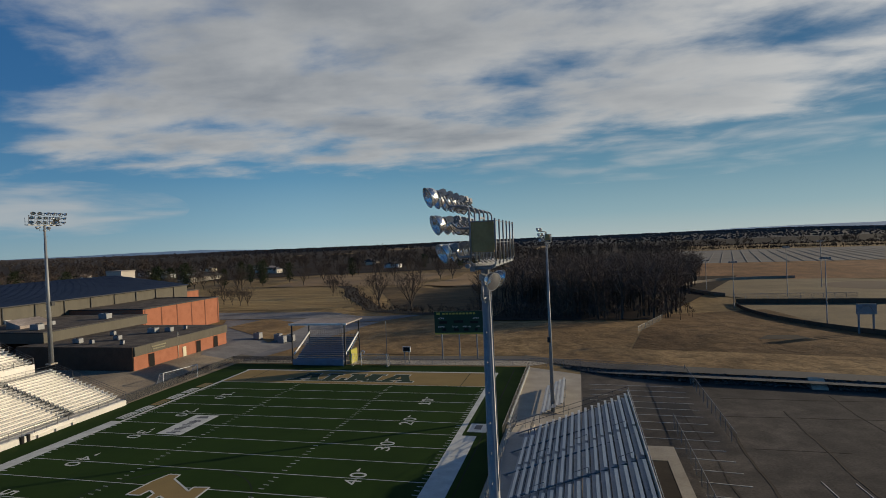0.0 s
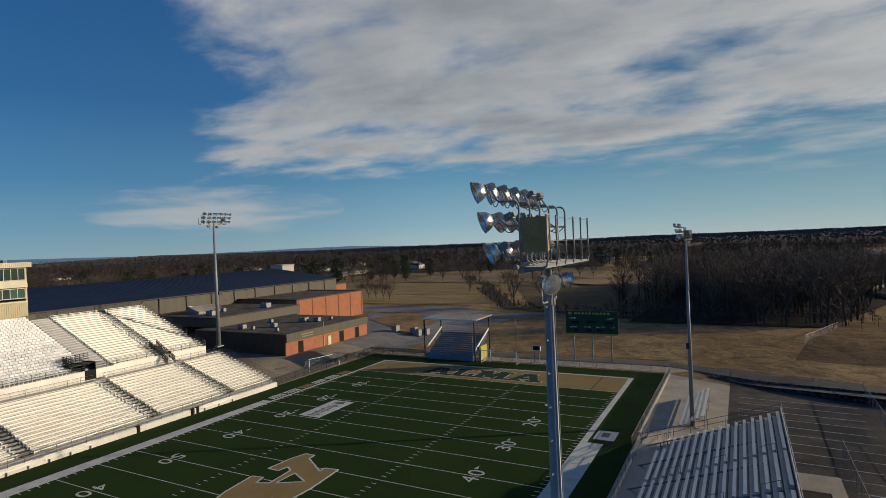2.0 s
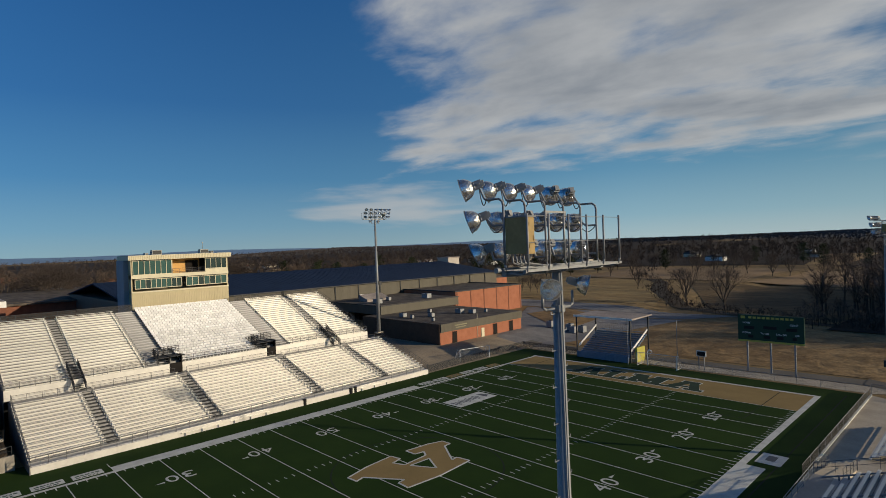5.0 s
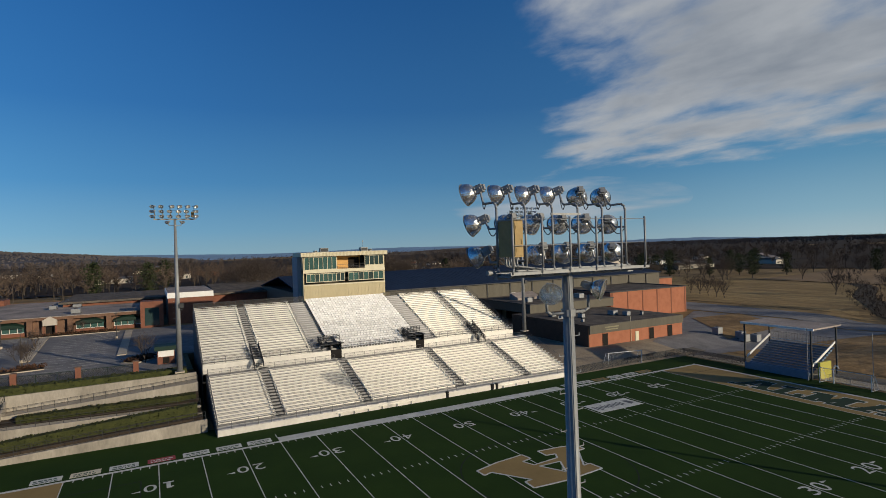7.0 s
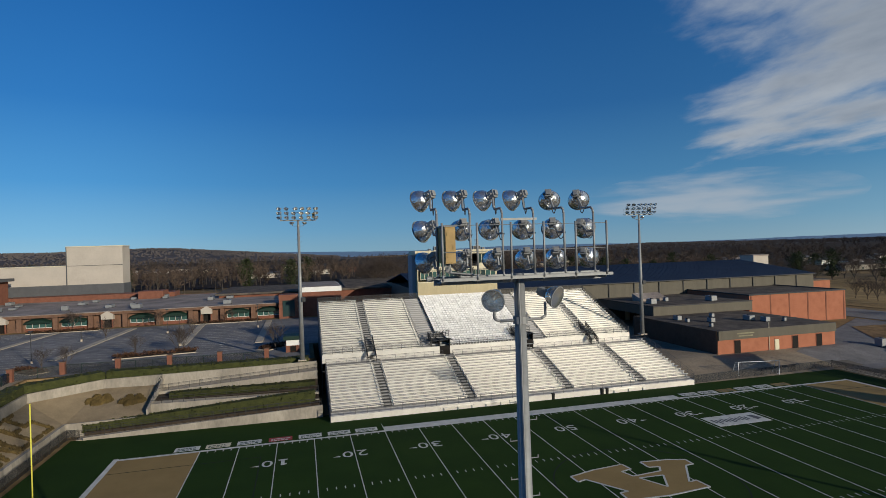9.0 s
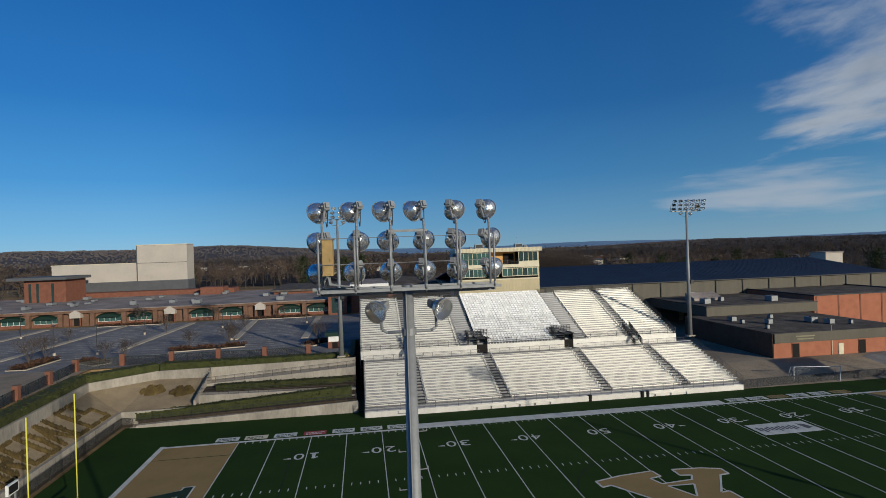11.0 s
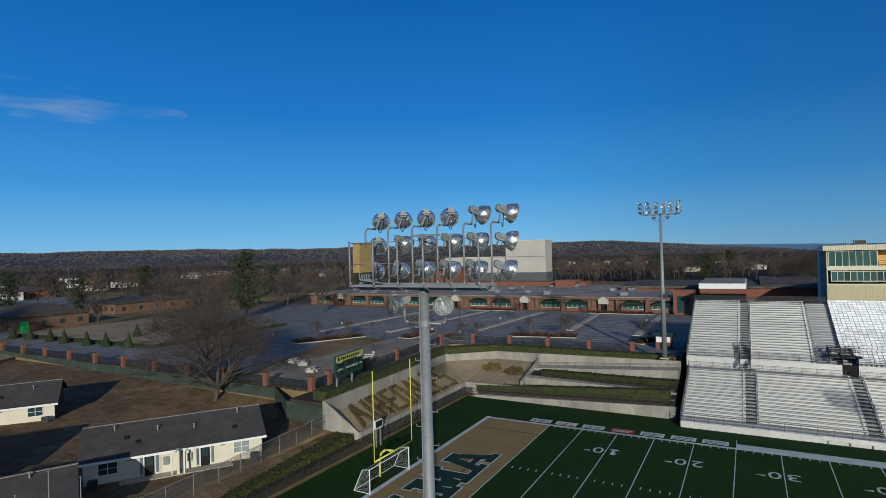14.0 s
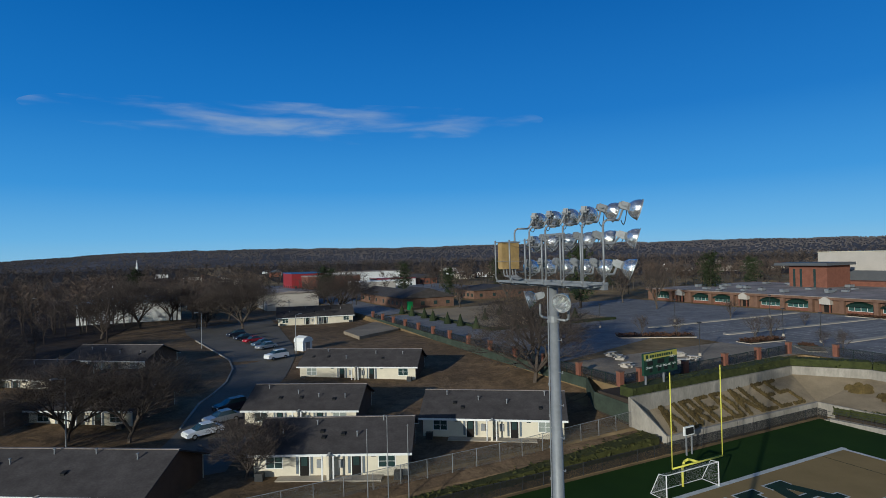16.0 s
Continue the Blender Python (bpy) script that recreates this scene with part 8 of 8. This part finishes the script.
woods("town_trees", lambda x, y: (x < -245 or y < -195) and math.hypot(x, y) < 430 and not (-110 < x < 30 and y > -400), (-430, 160, -430, 260), 800, 5, 8, 16, 190, "leafless trees among the houses of the town", 2.4)
woods("street_trees", lambda x, y: math.hypot(x + 40, y) < 430 and (y < -215 or x < -190) and x < 30, (-400, 30, -420, -60), 110, 15, 8, 15, 200, "leafless trees along the streets of the town", 2.2)
woods("south_trees", lambda x, y: x > 66 + 0.1 * (y + 110) and y < -150 or (x > 20 and y < -205), (10, 240, -380, -140), 400, 6, 7, 15, 300, "leafless trees beyond the bungalows", 0.95, FARWOODS)
woods("horizon_woods", lambda x, y: y < 300 and 900 < math.hypot(x, y) < 2300 and not (x > 0.2 * y and y > 0 and math.hypot(x, y) < 1500), (-2300, 2300, -2300, 2300), 3000, 7, 10, 20, 22, "far belt of bare woods under the horizon", 16.0, FARWOODS)
woods("north_horizon_woods", lambda x, y: 900 < math.hypot(x, y) < 2300 and not (x > 0.2 * y and math.hypot(x, y) < 1500), (-2300, 2300, 300, 2300), 2400, 16, 10, 20, 22, "far dark belt of woods under the horizon", 18.0, DARKWOODS)
woods("far_tree_line", lambda x, y: abs(y - 715 + 0.42 * (x - 188)) < 14 or abs(y - 880 + 0.42 * (x - 188)) < 16, (100, 900, 420, 920), 2600, 8, 2.5, 5.5, 100, "dark hedge line of bare trees across far fields", 3.4, DARKWOODS)

# leaf litter under the woods
def sector(name, a0, a1, r0, r1, label, lift=0.35):
    rows = 14
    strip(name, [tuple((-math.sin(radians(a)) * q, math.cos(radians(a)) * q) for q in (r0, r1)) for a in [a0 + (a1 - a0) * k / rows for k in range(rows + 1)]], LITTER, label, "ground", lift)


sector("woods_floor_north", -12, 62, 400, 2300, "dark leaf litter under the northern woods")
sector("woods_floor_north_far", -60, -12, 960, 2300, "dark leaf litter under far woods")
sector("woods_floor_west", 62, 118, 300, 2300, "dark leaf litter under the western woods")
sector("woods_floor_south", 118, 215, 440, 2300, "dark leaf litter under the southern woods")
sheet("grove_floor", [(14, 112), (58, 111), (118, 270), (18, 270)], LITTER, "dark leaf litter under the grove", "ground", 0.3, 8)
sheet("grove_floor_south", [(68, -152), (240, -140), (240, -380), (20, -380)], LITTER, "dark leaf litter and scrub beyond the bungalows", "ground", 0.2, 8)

# wooded hills on the horizon
def ridge(name, radius, a0, a1, height, seed, material, label, base=0.0, n=160, swell=0.22):
    g = Build()
    for i in range(n + 1):
        a = radians(a0 + (a1 - a0) * i / n)
        env = min(1.0, 6 * min(i, n - i) / n)
        h = height * env * (0.80 + swell * noise.noise(Vector((i * 0.04, seed, 0))) + 0.03 * noise.noise(Vector((i * 0.9, seed, 5))))
        for f, q in ((0.72, 0.0), (0.86, 0.55), (0.96, 0.93), (1.0, 1.0), (1.1, 0.0)):
            bump = 1 + 0.06 * noise.noise(Vector((i * 0.5, f * 9, seed)))
            g.v.append((-math.sin(a) * radius * f, math.cos(a) * radius * f, base + max(0.0, h * q * bump)))
    for i in range(n):
        for j in range(4):
            k = i * 5 + j
            g.f.append((k, k + 5, k + 6, k + 1))
    # crowns of the woods that cover it
    r, crowns = random.Random(int(seed * 10)), Build()
    for _ in range(int(n * 80)):
        i, j, u, w = r.randrange(4, n - 4), r.choice((0, 1, 1, 2, 2)), r.random(), r.random()
        k = i * 5 + j
        p = Vector(g.v[k]).lerp(Vector(g.v[k + 5]), u).lerp(Vector(g.v[k + 1]).lerp(Vector(g.v[k + 6]), u), w)
        a = radians(a0 + (a1 - a0) * (i + u) / n)
        s, h = Vector((math.cos(a), math.sin(a), 0)) * r.uniform(2, 4), r.uniform(3, 5.5)
        crowns.add([tuple(p - s), tuple(p + s), tuple(p + s * 0.7 + Vector((0, 0, h * 0.7))), tuple(p + s * r.uniform(-0.3, 0.3) + Vector((0, 0, h))), tuple(p - s * 0.7 + Vector((0, 0, h * 0.7)))], [(0, 1, 2, 3, 4)])
    hill = solid(name, g, material, label, "hills", kind="structure", smooth=True)
    if material is not HAZEHILL:
        part("tree_cover", crowns, HILLTREES, hill, "bare woods on the slope", kind="stuff")
    return hill


ridge("wooded_hill", 2600, 84, 205, 84, 3.3, HILL, "long low wooded hill behind the town")
ridge("far_ridge", 4300, 20, 130, 43, 7.7, HAZEHILL, "far ridge on the horizon, blue haze in its colour", swell=0.5)
ridge("east_ridge", 4300, -75, -3, 50, 1.2, HAZEHILL, "far ridge on the horizon, pale blue haze in its colour")
ridge("north_rise", 2300, -40, 75, 27, 9.1, NORTHHILL, "low wooded rise on the horizon")
ridge("south_rise", 3000, 150, 240, 48, 5.1, HILL, "low wooded rise behind the houses")

# ---- town and farm land in the distance ----
def shedlike(name, x0, x1, y0, y1, z, h, wall, roofm, label, category="building", pitch=0.0, wins=0):
    b = thing(name, label, category)
    part("wall", Build().box(x0, x1, y0, y1, z - 1, z + h), wall, b)
    if pitch:
        g = Build()
        xm = (x0 + x1) / 2
        prof = [(x0 - 0.5, z + h), (xm, z + h + pitch), (x1 + 0.5, z + h), (x1 + 0.5, z + h - 0.2), (x0 - 0.5, z + h - 0.2)]
        g.add([(x, y0 - 0.5, q) for x, q in prof] + [(x, y1 + 0.5, q) for x, q in prof], [(0, 1, 2, 3, 4), (9, 8, 7, 6, 5)] + [(i, 5 + i, 5 + (i + 1) % 5, (i + 1) % 5) for i in range(5)])
        part("roof", g, roofm, b)
    else:
        part("roof", Build().box(x0 - 0.3, x1 + 0.3, y0 - 0.3, y1 + 0.3, z + h, z + h + 0.5), roofm, b)
    for k in range(wins):
        y = y0 + (k + 0.5) * (y1 - y0) / wins
        part("window", Build().box(x1, x1 + 0.06, y - 0.7, y + 0.7, z + 0.9, z + 2.2), GLASS, b)
        x = x0 + (k + 0.5) * (x1 - x0) / wins
        part("window", Build().box(x - 0.7, x + 0.7, y1, y1 + 0.06, z + 0.9, z + 2.2), GLASS, b)
    return b


shedlike("red_store", -44, -24, -400, -372, 5, 10, RED, STOREBLUE, "red clad store building with a blue roof edge", wins=4)
shedlike("brick_store", -60, -28, -362, -345, 5, 8.5, BRICKD, GREYROOF, "brown brick store building", wins=4)
shedlike("white_store", -110, -40, -420, -404, 5, 9, WHITEP, GREYROOF, "long white commercial building")
shedlike("petrol_canopy", -70, -45, -322, -312, 5, 5.5, PRECAST, WHITEP, "pale petrol station canopy building")
shedlike("red_roof_diner", -100, -74, -368, -352, 5, 5, WHITEP, RED, "white building with a red roof band", wins=4)
shedlike("warehouse", -8, 12, -262, -238, 4.5, 6.5, PRECAST, GREYROOF, "pale metal warehouse beside the street", pitch=0.8)
shedlike("white_warehouse", 42, 72, -246, -226, 4, 7, WHITEP, BLUEGREY, "pale corrugated warehouse with a metal roof", pitch=1.5)
shedlike("tan_chapel", -48, -28, -214, -198, LOT, 3.6, ARCADE, SHINGLE, "tan brick building with a dark hipped roof", pitch=3.2, wins=4)
shedlike("tan_chapel_wing", -42, -28, -246, -214, LOT, 3.4, ARCADE, SHINGLE, "tan brick wing with a dark roof", pitch=2.6, wins=4)
shedlike("tan_office", -100, -68, -236, -218, LOT, 3.6, ARCADE, SHINGLE, "low tan office building", pitch=1.6, wins=5)
solid("green_booth", Build().box(-29.2, -27.8, -194.2, -192.4, LOT - 1, LOT + 2.8), GREENBOX, "bright green upright booth", "booth")
st = thing("church_steeple", "slim white church steeple above the trees", "steeple")
part("spire", Build().tube((74, -680, 14), (74, -680, 28), 1.7, 0.05, 8), WHITEP, st)
part("belfry", Build().box(72, 76, -682, -678, 0, 14.5), WHITEP, st)
rr = random.Random(17)
for k in range(70):
    a, d = rr.uniform(60, 190), rr.uniform(330, 820)
    x, y = -math.sin(radians(a)) * d, math.cos(radians(a)) * d
    if -110 < x < 20 and y > -430:
        continue
    w, l, h = rr.uniform(9, 16), rr.uniform(10, 24), rr.uniform(3.0, 5.5)
    shedlike("town_house", x - w / 2, x + w / 2, y - l / 2, y + l / 2, land(x, y), h, rr.choice((CREAM, WHITEP, PRECAST, BRICKD)), rr.choice((SHINGLE, SLATE, GREYROOF, SHINGLE)), "small town house with a gabled roof among bare trees", "house", rr.uniform(1.2, 2.6), 3)
for x, y, w, l, h in ((-250, 330, 14, 30, 4), (-330, 260, 18, 14, 5), (-420, 200, 20, 20, 6), (-300, 180, 16, 24, 6)):
    shedlike("farm_building", x - w / 2, x + w / 2, y - l / 2, y + l / 2, land(x, y), h, rr.choice((PRECAST, CREAM, WALLCONC)), rr.choice((GREYROOF, SHINGLE)), "pale farm building far across the fields", "barn", 1.5, 3)
for k in range(16):
    a, d = rr.uniform(-2, 52), rr.uniform(430, 640)
    x, y = -math.sin(radians(a)) * d, math.cos(radians(a)) * d
    shedlike("farm_house", x - 7, x + 7, y - 5, y + 5, land(x, y), rr.uniform(3.0, 4.5), rr.choice((CREAM, WHITEP, PRECAST)), rr.choice((SHINGLE, SLATE, GREYROOF)), "pale house among bare trees beyond the fields", "house", rr.uniform(1.5, 2.4), 2)
shedlike("stone_pavilion", -167, -159, 163, 171, 1.2, 15.4, PRECAST, GREYROOF, "pale two-storey building beyond the gymnasium", wins=4)
# clipped cones and beds in the garden by the drive
for i, (x, y) in enumerate(((-20.9, -158.7), (-21.1, -150.0), (-21.6, -143.6), (-22.4, -136.8), (-21.6, -166), (-21.0, -174), (-30, -131), (-38, -131), (-21.0, -182), (-47, -133), (-34, -152), (-44, -160), (-56, -140))):
    r, g = random.Random(80 + i), Build().tube((x, y, LOT), (x, y, LOT + 3.1), 1.1, 0.04, 9)
    for _ in range(130):
        t, a = r.random() ** 1.4, r.uniform(0, 6.28)
        q, k = 1.1 * (1 - t), 0.2
        p = Vector((x + q * math.cos(a), y + q * math.sin(a), LOT + 3.1 * t))
        g.add([tuple(p + Vector((r.uniform(-k, k), r.uniform(-k, k), r.uniform(-k, k)))) for _ in range(3)], [(0, 1, 2)])
    solid("cone_shrub", g, PINE, "dark green cone-clipped shrub", "shrub", "cone shrubs")
hedge("hedge", (-23.5, -184), (-23.5, -131), 1.2, (LOT, LOT), (LOT + 0.7, LOT + 0.7), PINE, "low dark hedge along the garden", 12, 0.15, 14)
hedge("hedge", (-23.5, -131), (-62, -131), 1.2, (LOT, LOT), (LOT + 0.7, LOT + 0.7), PINE, "low dark hedge along the garden front", 13, 0.15, 14)
sheet("garden_lawn", [(-64, -190), (-24, -190), (-24, -131.8), (-64, -131.8)], mat("pale dormant lawn", (0.36, 0.275, 0.17), 0.95, vary=0.3, scale=0.1, fine=2.0, spec=0.1), "pale dry garden lawn behind low hedges", "lawn", 0.12, 4)
sheet("town_street", [(-26, -420), (-10, -420), (-10, -178), (-26, -186)], ASPHALT, "town street leading away from the school", "road", 0.10, 6)
sheet("town_yard", [(-120, -420), (-26, -420), (-26, -250), (-120, -250)], ASPHALT, "asphalt yards between town buildings", "road", 0.09, 8)

# farm land patches
sheet("ploughed_strip", [(-140, 250), (60, 235), (90, 330), (-150, 360)], mat("tan stubble", (0.29, 0.19, 0.10), 0.95, vary=0.3, scale=0.03, fine=0.6), "tan stubble field", "field", 0.3, 20)
sheet("golden_field", [(-150, 141), (-38, 139), (-84, 236), (-190, 250)], ground_mat("golden stubble", (0.37, 0.265, 0.125), (0.29, 0.20, 0.095), (0.16, 0.115, 0.06), 0.03, 0.16, 1.2, 1.0, (0.35, 1.5, 1)), "golden dry stubble field beside the ditch", "field", 0.10, 8)
sheet("dark_field", [(-24, 146), (16, 130), (20, 232), (-66, 232)], ground_mat("fallow ground", (0.150, 0.105, 0.060), (0.105, 0.075, 0.045), (0.062, 0.048, 0.031), 0.03, 0.2, 1.2, 1.0, (0.5, 1.4, 1)), "dark fallow field with long grass", "field", 0.10, 8)
sheet("orange_field", [(84, 252), (420, 190), (560, 330), (96, 402)], ground_mat("orange sedge", (0.29, 0.158, 0.078), (0.235, 0.125, 0.060), (0.13, 0.08, 0.045), 0.02, 0.12, 0.9, 0.8, (1.0, 0.4, 1)), "orange brown sedge field", "field", 0.2, 20)
sheet("grey_field", [(96, 403), (560, 331), (780, 560), (110, 700)], mat("grey stubble rows", (0.17, 0.155, 0.14), 0.95, vary=0.3, scale=0.02, fine=0.4, stretch=(0.2, 1.5, 1)), "grey stubble rows across a far field", "field", 0.2, 20)

rows = Build()
for k in range(56):
    x0 = 70 + 8.5 * k
    y0, y1 = 400 - 0.155 * (x0 - 96), 640 - 0.30 * (x0 - 110)
    if y1 > y0 + 20:
        xa, xb = x0, x0 + 0.237 * (y1 - y0)
        rows.add([(xa - 0.45, y0, 0.3), (xa + 0.45, y0, 0.3), (xb + 0.45, y1, 0.3), (xb - 0.45, y1, 0.3), (xa, y0, 0.5), (xb, y1, 0.5)], [(0, 4, 5, 3), (4, 1, 2, 5)])
solid("crop_rows", rows, mat("pale stubble", (0.235, 0.210, 0.180), 0.95, vary=0.3, scale=0.05, fine=0.5), "pale stubble rows across a far grey field", "field", kind="stuff")

# ---- ball fields beyond the car park ----
bfm = mat("pale dormant turf", (0.215, 0.160, 0.088), 0.95, vary=0.35, scale=0.06, fine=1.5)
def disc(name, cx, cy, rad, a0, a1, material, label, lift, category="ball field"):
    g = Build()
    pts = [(cx, cy)] + [(cx + rad * math.cos(radians(a0 + (a1 - a0) * i / 40)), cy + rad * math.sin(radians(a0 + (a1 - a0) * i / 40))) for i in range(41)]
    g.v = [(x, y, lift) for x, y in pts]
    g.f = [(0, i, i + 1) for i in range(1, 41)]
    return solid(name, g, material, label, category, kind="structure")


disc("ball_field", 128, 200, 47, 0, 360, bfm, "pale dormant baseball outfield", 0.12)
disc("ball_field_near", 150, 135, 64.6, 90, 300, bfm, "pale dormant softball outfield", 0.10)
disc("infield", 150, 205, 17, 0, 360, CLAY, "brown clay infield", 0.16)
def arc_points(cx, cy, rad, a0, a1, n=24):
    return [(cx + rad * math.cos(radians(a0 + (a1 - a0) * i / n)), cy + rad * math.sin(radians(a0 + (a1 - a0) * i / n)), 0.0) for i in range(n + 1)]


fence("outfield_fence", arc_points(128, 200, 47, 80, 215), 1.3, "pale panelled outfield fence", YARD, STEEL, 8, 0.05)
fence("outfield_fence", arc_points(150, 135, 64.6, 165, 262), 1.15, "dark windscreen outfield fence", BROWNSHADEBRICK, DARKSTEEL, 8, 0.05)
fence("dugout_fence", [(87.6, 153, 0), (122, 152, 0)], 3.0, "chain link dugout fence", LINKGREY, STEEL, 3, 0.05)
fence("dugout_fence", [(87.6, 151.5, 0), (128, 146.5, 0)], 1.6, "dark chain link fence along the outfield", BROWNSHADEBRICK, DARKSTEEL, 3, 0.05)
bb = thing("ball_field_board", "blue scoreboard back on two steel posts", "scoreboard")
part("board", Build().box(97.4, 101.2, 94.6, 94.9, 4.2, 6.5), STEEL, bb)
part("brace", Build().pipe([(97.6, 94.5, 4.5), (98.8, 94.5, 6.2), (99.8, 94.5, 6.2), (101.0, 94.5, 4.5)], 0.1, 5), STEEL, bb)
for x in (97.8, 100.6):
    part("post", Build().box(x - 0.15, x + 0.15, 94.6, 94.9, 0, 4.2), STEEL, bb)
for x, y, h in ((84.2, 140.0, 14), (96.4, 107.0, 16), (108.4, 170, 17), (130, 200, 18), (158, 150, 17), (175, 215, 16), (88, 196, 12)):
    p = thing("ball_field_light", "slim ball field light pole", "light pole", "ball field lights")
    part("pole", Build().tube((x, y, 0), (x, y, h), 0.16, 0.09, 7), STEEL, p)
    part("lamp_bar", Build().box(x - 1.2, x + 1.2, y - 0.1, y + 0.1, h - 0.2, h), STEEL, p)
    for e in (-0.9, -0.3, 0.3, 0.9):
        part("lamp", Build().box(x + e - 0.18, x + e + 0.18, y - 0.3, y + 0.1, h, h + 0.3), ALUDULLSHADE, p)
fence("creek_fence", [(60, 112, 0.6), (52, 92, 0.6)], 1.6, "galvanised fence crossing the dry grass", LINKGREY, STEEL, 3, 0.04)
